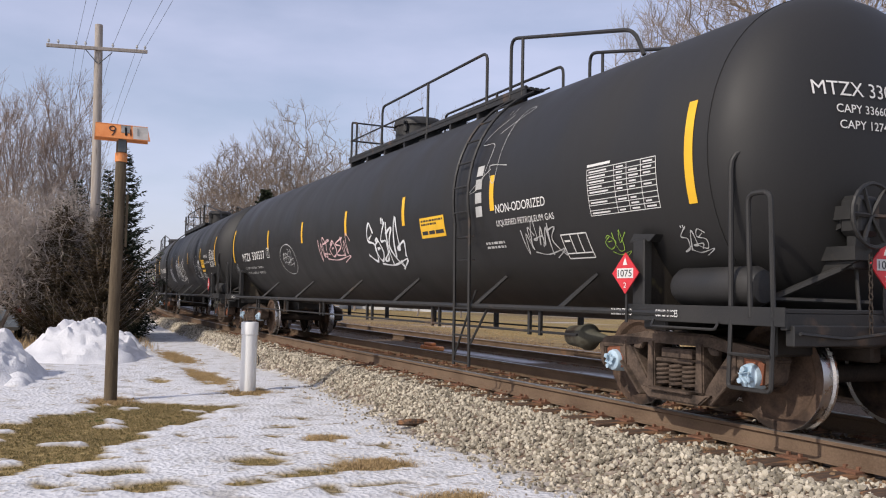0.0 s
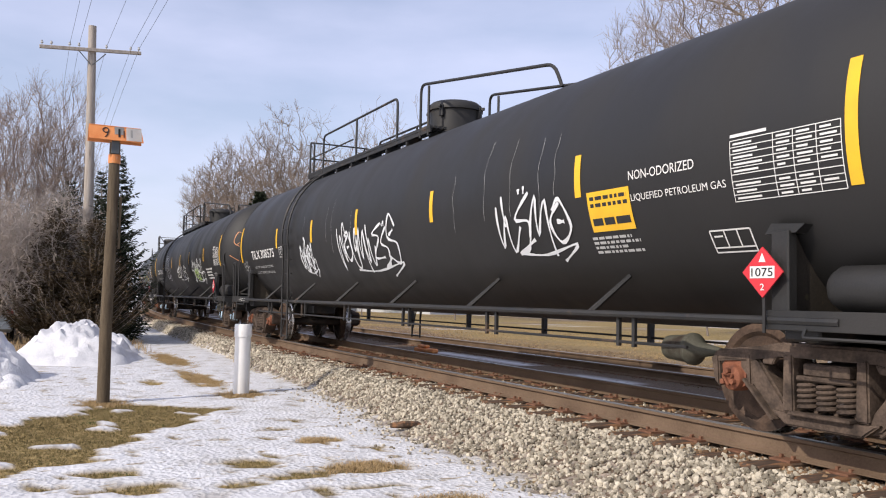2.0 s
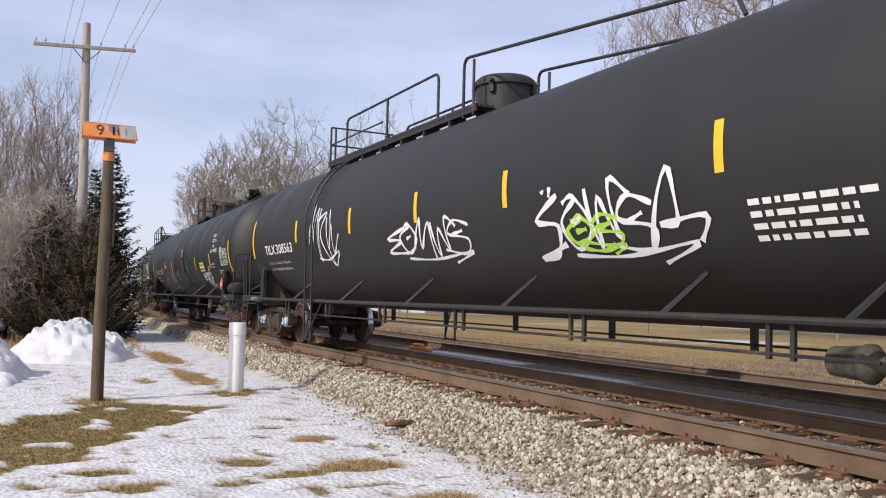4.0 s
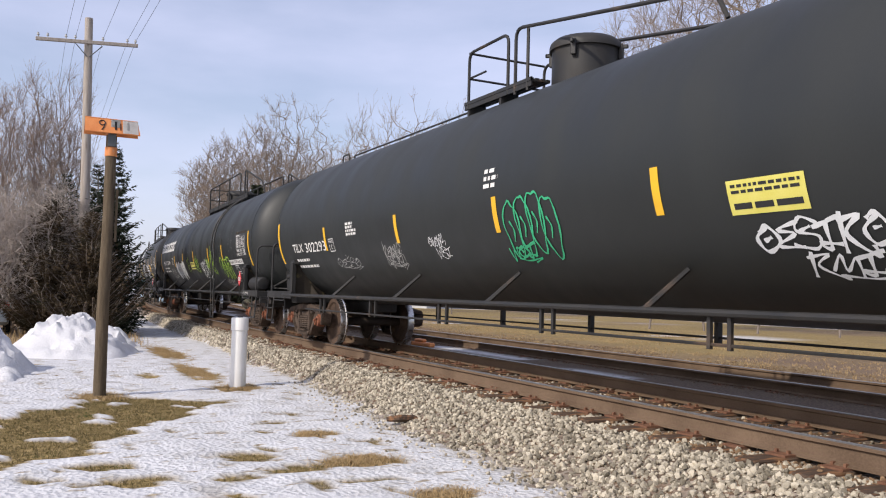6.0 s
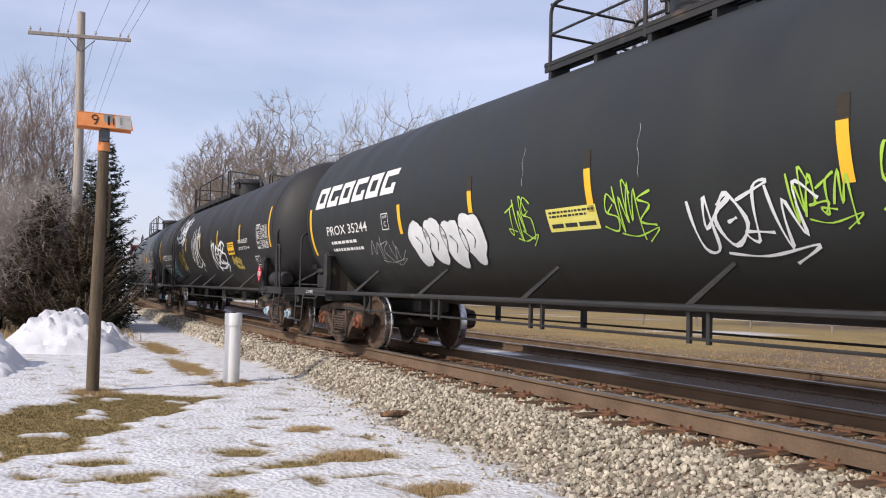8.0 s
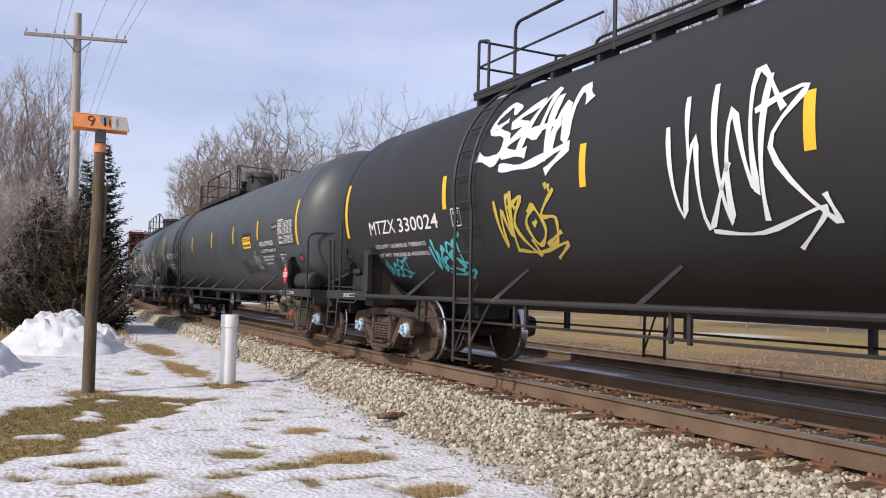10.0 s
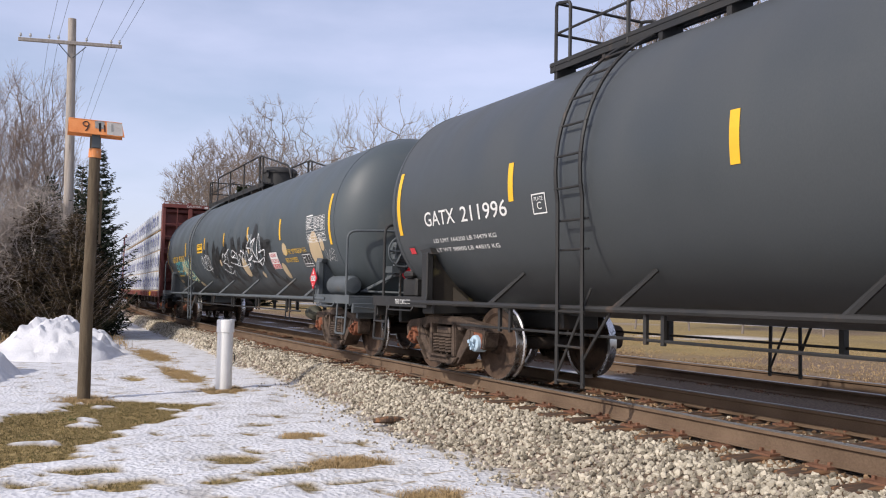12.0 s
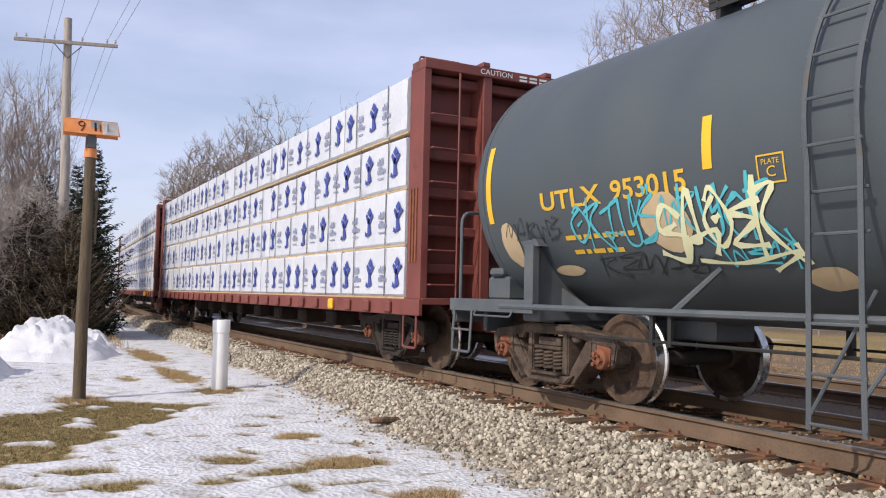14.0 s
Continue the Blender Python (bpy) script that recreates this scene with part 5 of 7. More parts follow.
        part("valve_block", boxes(((min(x(e + 0.15), x(e + 0.6)), -1.15, 1.02), (max(x(e + 0.15), x(e + 0.6)), -0.80, 1.30)), ((min(x(e + 0.22), x(e + 0.5)), -1.2, 1.30), (max(x(e + 0.22), x(e + 0.5)), -0.9, 1.40)), bevel=0.03), iron, car, "grimy valve block on the platform")


def add_top(car, x0, xt, x1, x2, x3, iron, r=TANK_R):
    """Walkway and railings along the crown, with the round valve housing in the middle of the car."""
    zt = TANK_Z + r
    h = zt + 0.78
    for side in (-1, 1):
        y, yr = side * 0.52, side * 0.66
        grid = bmesh.new()
        for k in range(4):
            box(grid, (x0 - 0.1, y - 0.16 + 0.085 * k, zt + 0.01), (x2 + 0.40, y - 0.105 + 0.085 * k, zt + 0.05))
        box(grid, (x0 - 0.1, yr - 0.012, zt - 0.06), (x2 + 0.40, yr + 0.012, zt + 0.06))
        for k in range(int((x2 - x0) / 0.9) + 1):
            xx = x0 + 0.9 * k
            box(grid, (xx - 0.03, y - 0.14, zt - 0.16), (xx + 0.03, y + 0.14, zt + 0.01))
        deck = part("walkway", grid, iron, car)
        n = max(round((x1 - xt) / 1.7), 1)
        for k in range(1, n):
            xx = xt + (x1 - xt) * k / n
            part("rail_post", tube(bmesh.new(), [(xx, yr, zt - 0.08), (xx, yr, h - 0.01)], 0.024, 6), iron, deck)
        part("top_rail", tube(bmesh.new(), bent([(xt, yr, zt - 0.05), (xt, yr, h), (x1, yr, h), (x1, yr, zt - 0.05)], 0.14), 0.023, 8), iron, deck)
        if xt - x0 > 0.2:
            part("corner_post", tube(bmesh.new(), bent([(x0, yr, zt - 0.05), (x0, yr, h), (x0 + 0.28, yr, h - 0.06), (x0 + 0.28, yr, zt)], 0.06), 0.022, 7), iron, deck)
        part("low_rail", tube(bmesh.new(), [(x0, yr, zt + 0.40), (xt + (x1 - xt) * 0.45, yr, zt + 0.40)], 0.016, 6), iron, deck)
        part("sloping_rail", tube(bmesh.new(), bent([(x2, yr, zt - 0.10), (x2, yr, h + 0.02), (x3 - 0.15, side * 0.60, zt + 0.22), (x3, side * 0.58, zt - 0.10)], 0.16), 0.024, 8), iron, car)
        part("rail_post", tube(bmesh.new(), [(x2 + 0.30, yr, zt - 0.10), (x2 + 0.30, yr, h - 0.06)], 0.022, 6), iron, car)
    for z in (h, zt + 0.40):
        part("cross_rail", tube(bmesh.new(), [(x0, -0.66, z), (x0, 0.66, z)], 0.019, 6), iron, car)
    bm = lathe(bmesh.new(), [(zt - 0.08, 0.44), (zt + 0.40, 0.44), (zt + 0.405, 0.475), (zt + 0.45, 0.475), (zt + 0.50, 0.46), (zt + 0.55, 0.40), (zt + 0.565, 0.02)], 28, "z")
    d = part("manway_dome", bm, iron, car, "round housing over the top valves", smooth=True)
    for k in range(4):
        a = k * math.tau / 4 + 0.6
        m = Matrix.Rotation(a, 4, "Z")
        lug = boxes(((0.44, -0.035, zt + 0.26), (0.50, 0.035, zt + 0.46)), ((0.47, -0.02, zt + 0.40), (0.56, 0.02, zt + 0.45)), bevel=0.008)
        lug.transform(m)
        part("latch", lug, iron, d)


def add_ladder(car, x, iron, side=-1, r=TANK_R):
    bm = bmesh.new()
    w = 0.20
    for dx in (-w, w):
        pts = [(x + dx * 1.05, side * 1.52, 0.20), (x + dx, side * 1.53, 0.95)]
        for k in range(15):
            a = -0.20 + 1.36 * k / 14
            pts.append((x + dx, side * (r + 0.075) * math.cos(a), TANK_Z + (r + 0.075) * math.sin(a)))
        tube(bm, pts, 0.021, 6)
    lad = part("ladder", bm, iron, car)
    for k in range(13):
        if k < 3:
            y, z = 1.525, 0.24 + k * 0.34
        else:
            a = -0.90 + (k - 1.2) * 0.205
            if a < -0.5:
                y, z = 1.53, 1.20 + (k - 3) * 0.3
            y, z = (r + 0.075) * math.cos(max(a, -0.35)), TANK_Z + (r + 0.075) * math.sin(a)
        part("rung", tube(bmesh.new(), [(x - w - 0.03, side * y, z), (x + w + 0.03, side * y, z)], 0.013, 6), iron, lad)
    part("ladder_brace", tube(bmesh.new(), [(x + w, side * 1.52, 0.45), (x + w + 0.30, side * 1.42, 0.95)], 0.016, 6), iron, lad)
    part("ladder_brace", tube(bmesh.new(), [(x - w, side * 1.52, 0.30), (x + 0.25, side * 1.46, 1.15)], 0.014, 6), iron, lad)


WEB = surface("dusty brown black paint", (0.026, 0.022, 0.018), (0.050, 0.042, 0.033), 0.8, 0, 3, 60, 0.2, (0.12, 0.10, 0.05), 5, 0.6)
CYLINDER = surface("dusty olive cylinder paint", (0.050, 0.050, 0.038), (0.095, 0.090, 0.068), 0.75, 0, 4, 60, 0.2, (0.04, 0.03, 0.022), 4, 0.6)
RUBBER = plain("black rubber hose", (0.022, 0.022, 0.022), 0.7)
CARS = []


# where the slanting struts of each tank car meet its side rail
STRUTS = [(-5.6, -2.87, 0.0, 2.44, 5.05, 6.9), (-6.4, -4.05, -1.61, 0.83, 3.29, 5.8), (-5.6, -2.9, -0.2, 2.44, 5.1, 6.9), (-5.35, -2.65, 0.1, 2.9, 5.5), (-6.3, -3.9, -1.3, 1.2, 3.7, 6.26), (-6.4, -4.05, -1.6, 0.8, 3.3, 5.8), (-6.2, -4.0, -1.64, 0.6, 3.39, 5.9), (-5.5, -2.8, -0.2, 2.28, 5.16, 7.0)]


def tank_car(c, hb, shell, iron, caps, ladder, top, label, frame_mat=TRUCK, lead_brake=True, r=TANK_R, portal=0.70, tall=2.08, grabs=False):
    """A long pressure tank car; c is its middle on the line at the start, hb the half distance of its end strips."""
    car = tagged(empty("tank_car"), label, "tank car", "cars of the freight train")
    half = hb + 0.18
    bm = lathe(bmesh.new(), tank_mesh(half, r), 72, "x")
    bm.transform(Matrix.Translation((0, 0, TANK_Z)))
    tank = part("tank", bm, shell, car, smooth=True)
    for s in (-1, 1):
        add_truck(car, s * (hb - 0.62), caps, frame_mat)
        add_end(car, hb, s, iron, lead_brake if s > 0 else False, portal, tall, grabs)
        # long pipe rail and its struts along the flank
        part("side_rail", tube(bmesh.new(), [(-hb + 0.2, s * 1.47, 0.955), (hb - 0.2, s * 1.47, 0.955)], 0.032, 8), iron, car)
        for xx in STRUTS[len(CARS)]:
            part("strut", tube(bmesh.new(), [(xx + 0.18, s * 1.12, TANK_Z - 1.0), (xx, s * 1.47, 0.96)], [0.024, 0.032], 6), iron, car)
        if ladder is not None:
            add_ladder(car, ladder, iron, s, r)
    # brake rod and pipes under the belly
    for y, z in ((-1.43, 0.70), (0.9, 0.62)):
        part("brake_pipe", tube(bmesh.new(), [(-hb + 1.7, y, z), (hb - 1.7, y, z)], 0.015, 6), IRON_BLACK, car)
    for k in range(6):
        xx = -hb + 2.6 + (2 * hb - 5.2) * k / 5
        for dx in (0.0, 0.22):
            part("hanger", boxes(((xx + dx - 0.02, -1.45, 0.66), (xx + dx + 0.02, -1.41, 0.95)), bevel=0.004), IRON_BLACK, car)
        part("hanger", boxes(((xx + 0.20, 0.86, 0.55), (xx + 0.26, 0.94, 1.02)), bevel=0.004), IRON_BLACK, car)
    add_top(car, *top, IRON_BLACK, r=r)
    for s in (-1, 1):
        bm = lathe(bmesh.new(), [(s * half - 0.012, r - 0.01), (s * half - 0.010, r + 0.006), (s * half + 0.010, r + 0.006), (s * half + 0.012, r - 0.01)], 72, "x")
        bm.transform(Matrix.Translation((0, 0, TANK_Z)))
        part("seam", bm, shell, tank)
    CARS.append((car, c, hb - 0.62))
    return car, tank


BLUE_CAPS, RUST_CAPS = [CAP_BLUE], [RUST]
car_a, tank_a = tank_car(-14.15, 8.86, TANK_BLACK, IRON_BLACK, BLUE_CAPS, 4.80, (-1.87, -0.22, 3.80, 4.47, 7.15), "black pressure tank car with yellow strips and pale graffiti", portal=0.40, tall=2.28, grabs=True)
car_b, tank_b = tank_car(-34.58, 8.80, TANK_BLACK, IRON_BLACK, RUST_CAPS, -4.63, (-5.93, -4.99, -0.94, 0.03, 4.0), "black pressure tank car with bold white graffiti", portal=0.40, tall=2.28, grabs=True)
car_c, tank_c = tank_car(-54.93, 8.81, TANK_BLACK, IRON_BLACK, BLUE_CAPS, -4.5, (-5.95, -5.0, -0.94, -0.10, 5.2), "glossy black tank car with orange graffiti on its end", portal=0.40, tall=2.28, grabs=True)
car_d, tank_d = tank_car(-75.14, 8.68, TANK_SOOT, IRON_BLACK, RUST_CAPS, None, (-1.95, -1.95, -0.85, -0.66, 3.0), "black tank car with green bubble graffiti", portal=0.70)
for s_ in (-1, 1):
    for x0_, x1_ in ((-7.0, -2.2), (3.6, 8.1)):
        part("crown_rail", tube(bmesh.new(), bent([(x0_, s_ * 0.5, TANK_Z + 1.40), (x0_, s_ * 0.5, TANK_Z + 1.47), (x1_, s_ * 0.5, TANK_Z + 1.47), (x1_, s_ * 0.5, TANK_Z + 1.40)], 0.08), 0.018, 6), IRON_BLACK, car_d)
    part("crown_hoop", tube(bmesh.new(), bent([(-7.68, s_ * 0.5, TANK_Z + 1.38), (-7.68, s_ * 0.5, TANK_Z + 1.55), (-7.30, s_ * 0.5, TANK_Z + 1.55), (-7.30, s_ * 0.5, TANK_Z + 1.38)], 0.1), 0.018, 6), IRON_BLACK, car_d)
car_e, tank_e = tank_car(-94.98, 8.52, TANK_SOOT, IRON_BLACK, RUST_CAPS, 3.97, (-2.03, -2.03, 3.17, 3.80, 6.0), "dull black tank car with a white block logo and lime graffiti", TRUCK, portal=0.70)
car_f, tank_f = tank_car(-114.9, 8.70, TANK_BLACK, IRON_BLACK, BLUE_CAPS, -4.7, (-5.95, -5.0, -0.94, 0.0, 4.0), "black tank car with white and turquoise graffiti", portal=0.40, tall=2.28, grabs=True)
car_g, tank_g = tank_car(-134.92, 8.63, TANK_GREY, IRON_BLACK, [RUST, CAP_BLUE], -4.6, (-6.10, -4.79, -1.34, -0.37, 3.5), "dark grey tank car with repainted black patches", portal=0.62)
car_h, tank_h = tank_car(-154.76, 8.40, TANK_SLATE, IRON_GREY, RUST_CAPS, -3.95, (-5.80, -4.61, 0.40, 0.42, 3.0), "blue-grey tank car with ghosted graffiti and tan patches", portal=0.74)


# ---- lumber cars ----
RED = surface("oxide red car paint", (0.145, 0.036, 0.028), (0.21, 0.060, 0.045), 0.65, 0, 2.5, 50, 0.15, (0.075, 0.030, 0.022), 2.0, 0.60)
WRAP = surface("white lumber wrap", (0.62, 0.635, 0.67), (0.52, 0.54, 0.58), 0.42, 0, 2.2, 14, 0.35, (0.52, 0.55, 0.62), 2.2, 0.66, depth=0.02)
INK = surface("blue print on wrap", (0.035, 0.055, 0.26), (0.055, 0.08, 0.33), 0.5, 0, 8, 60, 0.05)
INK_PALE = surface("grey-blue print on wrap", (0.20, 0.225, 0.33), (0.27, 0.29, 0.40), 0.5, 0, 8, 60, 0.05)
LATH = surface("raw lumber lath", (0.42, 0.30, 0.16), (0.56, 0.42, 0.25), 0.8, 0, 4, 60, 0.3)
STRAP = plain("dark steel strap", (0.10, 0.10, 0.11), 0.5)
LAYERS = [(1.03, 1.735), (1.765, 2.525), (2.555, 3.315), (3.345, 4.105)]


def bundle_mesh(length, h, seed):
    """A wrapped pack of boards: soft corners, creases, a little sag."""
    bm = bmesh.new()
    nx, ny, nz = max(int(length / 0.12), 4), 4, 7
    rs = random.Random(seed)
    w = 1.44
    prof = []
    for k in range(nz):
        prof.append((0.0, h * k / (nz - 1)))
    prof = [(0.03, 0.0)] + [(0.0, 0.03 + (h - 0.06) * k / 6) for k in range(7)] + [(0.03, h), (w, h), (w, 0.0)]
    rings = []
    for i in range(nx + 1):
        xx = -length / 2 + length * i / nx
        tuck = 0.02 if i in (0, nx) else 0.0
        ring = []
        for y, z in prof:
            b = 0.012 * noise.noise((xx * 2.2, z * 3.0, seed)) + 0.006 * noise.noise((xx * 7, z * 8, seed)) if y < 0.02 else 0
            ring.append(bm.verts.new((xx, y + b + tuck, z + (0.010 * noise.noise((xx * 1.2, 0, seed)) if z > h - 0.04 else 0))))
        rings.append(ring)
    for a, b in zip(rings, rings[1:]):
        for k in range(len(prof)):
            j = (k + 1) % len(prof)
            bm.faces.new((a[k], b[k], b[j], a[j]))
    bm.faces.new(rings[0])
    bm.faces.new(rings[-1][::-1])
    return bm


def emblem_mesh():
    """Plain shapes in place of the printed emblem."""
    bm = bmesh.new()
    prism(bm, [(-0.03, 0.0), (0.10, 0.05), (0.05, 0.17), (0.05, 0.28), (-0.03, 0.28)], -0.003, 0)
    prism(bm, [(-0.12, 0.32), (-0.03, 0.20), (0.05, 0.20), (0.17, 0.32), (0.13, 0.36), (0.02, 0.27), (-0.08, 0.36)], -0.003, 0)
    prism(bm, [(-0.06, 0.37), (0.03, 0.30), (0.10, 0.37), (0.03, 0.45)], -0.003, 0)
    prism(bm, [(-0.13, 0.02), (-0.04, 0.0), (-0.05, 0.05), (-0.11, 0.09)], -0.003, 0)
    return shared("emblem", bm, INK)


def letters_mesh():
    bm = bmesh.new()
    rs = random.Random(2)
    for row, n, h in ((0.24, 6, 0.10), (0.11, 7, 0.10)):
        x = -0.14
        for k in range(n):
            w = rs.choice((0.016, 0.034, 0.034, 0.03))
            hh = rs.choice((h * 0.6, h * 0.6, h))
            prism(bm, [(x, row), (x + w, row), (x + w, row + hh), (x, row + hh)], -0.003, 0)
            x += w + 0.012
    prism(bm, [(-0.13, 0.03), (0.10, 0.03), (0.10, 0.045), (-0.13, 0.045)], -0.003, 0)
    return shared("print_mark", bm, INK_PALE)


EMBLEM, PRINT = emblem_mesh(), letters_mesh()
BUNDLES = {}


def lumber_car(front, length, label, detail):
    """Centre-beam flat car, loaded; front is the load's leading end on the line at the start."""
    mid = front - length / 2
    car = tagged(empty("lumber_car"), label, "flat car", "cars of the freight train")
    e = length / 2
    rs = random.Random(int(length * 10 + abs(front)))
    part("deck", boxes(((-e - 0.55, -1.45, 0.93), (e + 0.55, 1.45, 1.02)), bevel=0.01), RED, car)
    for s in (-1, 1):
        bm = bmesh.new()
        box(bm, (-e - 0.55, s * 1.47 - 0.03, 0.72 + 0.06), (e + 0.55, s * 1.47 + 0.03, 1.0), 0.01)
        sill = part("side_sill", bm, RED, car)
        for k in range(26):
            xx = -e + (k + 0.5) * length / 26
            part("stake_pocket", box(bmesh.new(), (xx - 0.09, s * 1.50, 0.80) if s > 0 else (xx - 0.09, -1.56, 0.80), (xx + 0.09, 1.56, 0.97) if s > 0 else (xx + 0.09, -1.50, 0.97), 0.02), (RED, RUST, RED, YELLOW, RED, WHITE, RED)[k * 3 % 7] if k % 5 == 2 else RED, sill)
    part("centre_sill", boxes(((-e - 0.9, -0.3, 0.55), (e + 0.9, 0.3, 0.93)), bevel=0.02), RED, car)
    beam = part("centre_beam", boxes(((-e, -0.05, 1.02), (e, 0.05, 1.15)), ((-e, -0.16, 4.02), (e, 0.16, 4.16)), bevel=0.01), RED, car)
    for k in range(14):
        xx = -e + (k + 0.5) * length / 14
        part("beam_post", box(bmesh.new(), (xx - 0.06, -0.045, 1.15), (xx + 0.06, 0.045, 4.02)), RED, beam)
    for s in (-1, 1):
        x0, x1 = sorted((s * (e + 0.02), s * (e + 0.14)))
        bulk = part("bulkhead", boxes(((x0, -1.44, 1.0), (x1, 1.44, 4.20)), bevel=0.008), RED, car, "oxide red end bulkhead with ribs")
        xo = s * (e + 0.52)
        for y in (-1.42, 1.42, -0.48, 0.48):
            a, b = sorted((s * (e + 0.14), xo))
            w = 0.055 if abs(y) > 1 else 0.07
            part("rib", box(bmesh.new(), (a, y - w, 1.0), (b, y + w, 4.22), 0.008), RED, bulk)
        for k in range(6):
            z = 1.35 + k * 0.52
            a, b = sorted((s * (e + 0.14), s * (e + 0.36)))
            part("shelf_rib", box(bmesh.new(), (a, -1.36, z), (b, 1.36, z + 0.14), 0.02), RED, bulk)
        a, b = sorted((s * (e + 0.14), s * (e + 0.54)))
        part("top_beam", boxes(((a, -1.48, 4.12), (b, 1.48, 4.26)), ((a, -0.58, 4.26), (b, -0.46, 4.33)), ((a, 0.46, 4.26), (b, 0.58, 4.33)), bevel=0.01), RED, bulk)
        bm = bmesh.new()
        for k in range(6):
            z = 1.2 + k * 0.46
            tube(bm, bent([(xo, -1.36, z), (xo + s * 0.06, -1.36, z), (xo + s * 0.06, -0.96, z), (xo, -0.96, z)], 0.03), 0.013, 5)
        tube(bm, [(xo + s * 0.06, -0.96, 0.9), (xo + s * 0.06, -0.96, 4.1)], 0.016, 6)
        part("end_ladder", bm, RED, bulk)
        part("top_grab", tube(bmesh.new(), bent([(s * (e + 0.2), -1.40, 4.26), (s * (e + 0.2), -1.40, 4.36), (s * (e + 0.2), -0.75, 4.36), (s * (e + 0.2), -0.75, 4.26)], 0.04), 0.014, 6), RED, bulk)
        for k in range(3):
            part("winch_bar", box(bmesh.new(), (s * (e + 0.2 + 0.09 * k) - 0.02, -1.492, 1.5), (s * (e + 0.2 + 0.09 * k) + 0.02, -1.478, 2.5)), RUST, bulk)
        add_truck(car, s * (e - 1.15), RUST_CAPS, TRUCK_DARK)
        bm = bmesh.new()
        prism(bm, [(s * a, b) for a, b in ([(e + 0.85, 0.70), (e + 1.20, 0.68), (e + 1.24, 0.98), (e + 0.85, 0.94)] if s > 0 else [(e + 0.85, 0.94), (e + 1.24, 0.98), (e + 1.20, 0.68), (e + 0.85, 0.70)])], -0.15, 0.15)
        part("coupler", bm, RUST, car, "rusty knuckle coupler")
        step = tube(bmesh.new(), bent([(s * (e + 0.05), -1.48, 0.85), (s * (e + 0.05), -1.48, 0.35), (s * (e + 0.45), -1.48, 0.35), (s * (e + 0.45), -1.48, 0.85)], 0.04), 0.018, 6)
        part("sill_step", step, RED, car)
    for k in range(9):
        xx = -e + 3.0 + (length - 6) * k / 8
        part("under_gear", boxes(((xx - 0.25, -0.8, 0.45), (xx + 0.25, 0.2, 0.75)), bevel=0.05), TRUCK_DARK, car)
    # load: packs in four layers on both sides of the beam
    for li, (z0, z1) in enumerate(LAYERS):
        x = e
        k = 0
        while x > -e + 0.8:
            ln = min(rs.choice((2.44, 3.05, 3.66, 4.27)), x + e)
            if x - ln + e < 1.2:
                ln = x + e
            key = (round(ln, 1), li % 2)
            h = z1 - z0
            if key not in BUNDLES:
                BUNDLES[key] = shared("pack", bundle_mesh(ln - 0.02, h, len(BUNDLES) * 3 + 1), WRAP, True)
            cx = x - ln / 2
            dy = rs.uniform(-0.012, 0.012)
            pk = part("lumber_pack", BUNDLES[key], WRAP, car, m=pose(cx, -1.49 + dy, z0 + 0.002))
            part("lumber_pack", BUNDLES[key], WRAP, car, m=pose(cx, 1.49 + dy, z0 + 0.002, 0, 0, 180))
            if detail:
                n = max(int(ln / 0.46), 1)
                off = rs.uniform(-0.1, 0.1)
                for j in range(n):
                    xx = -ln / 2 + (j + 0.5) * ln / n + off
                    if abs(xx) > ln / 2 - 0.2:
                        continue
                    part("emblem" if j % 2 == 0 else "print_mark", EMBLEM if j % 2 == 0 else PRINT, INK if j % 2 == 0 else INK_PALE, pk, m=pose(xx, -0.018, h - 0.60 + rs.uniform(-0.02, 0.02), 0, rs.uniform(-2, 2)))
                for j in range(max(int(ln / 0.95), 1)):
                    xx = -ln / 2 + (j + 0.5) * ln / max(int(ln / 0.95), 1)
                    part("strap", box(bmesh.new(), (xx - 0.010, -0.020, 0.0), (xx + 0.010, -0.014, h)), STRAP, pk)
            x -= ln
            k += 1
        part("lath", boxes(((-e, -1.46, z0 - 0.028), (e, -1.36, z0 - 0.001)), ((-e, 1.36, z0 - 0.028), (e, 1.46, z0 - 0.001))), LATH, car)
    CARS.append((car, mid, e - 1.15))
    return car


lumber_car(-165.44, 20.2, "oxide red centre-beam flat car stacked with white-wrapped lumber", True)
lumber_car(-188.0, 20.2, "oxide red centre-beam flat car stacked with white-wrapped lumber", True)
lumber_car(-210.6, 20.2, "distant red centre-beam flat car stacked with wrapped lumber", False)

# ---- paint, lettering and graffiti on the tanks ----
GREEN_P = surface("green spray paint", (0.025, 0.33, 0.14), (0.03, 0.42, 0.20), 0.5, 0, 9, 90, 0.05)
LIME_P = surface("lime spray paint", (0.30, 0.52, 0.045), (0.38, 0.60, 0.07), 0.5, 0, 9, 90, 0.05)
OCHRE_P = surface("ochre spray paint", (0.42, 0.31, 0.04), (0.50, 0.38, 0.07), 0.5, 0, 9, 90, 0.05)
ORANGE_P = surface("orange spray paint", (0.45, 0.18, 0.07), (0.52, 0.24, 0.10), 0.5, 0, 9, 90, 0.05)
CYAN_P = surface("turquoise spray paint", (0.05, 0.36, 0.42), (0.09, 0.45, 0.50), 0.5, 0, 9, 90, 0.05)
PINK_P = surface("pale pink spray paint", (0.62, 0.40, 0.40), (0.70, 0.50, 0.48), 0.5, 0, 9, 90, 0.05)
SILVER_P = surface("silver-white spray paint", (0.60, 0.62, 0.62), (0.74, 0.75, 0.75), 0.45, 0, 6, 90, 0.05)
CREAM_P = surface("pale yellow spray paint", (0.62, 0.62, 0.34), (0.70, 0.70, 0.45), 0.5, 0, 6, 90, 0.05)
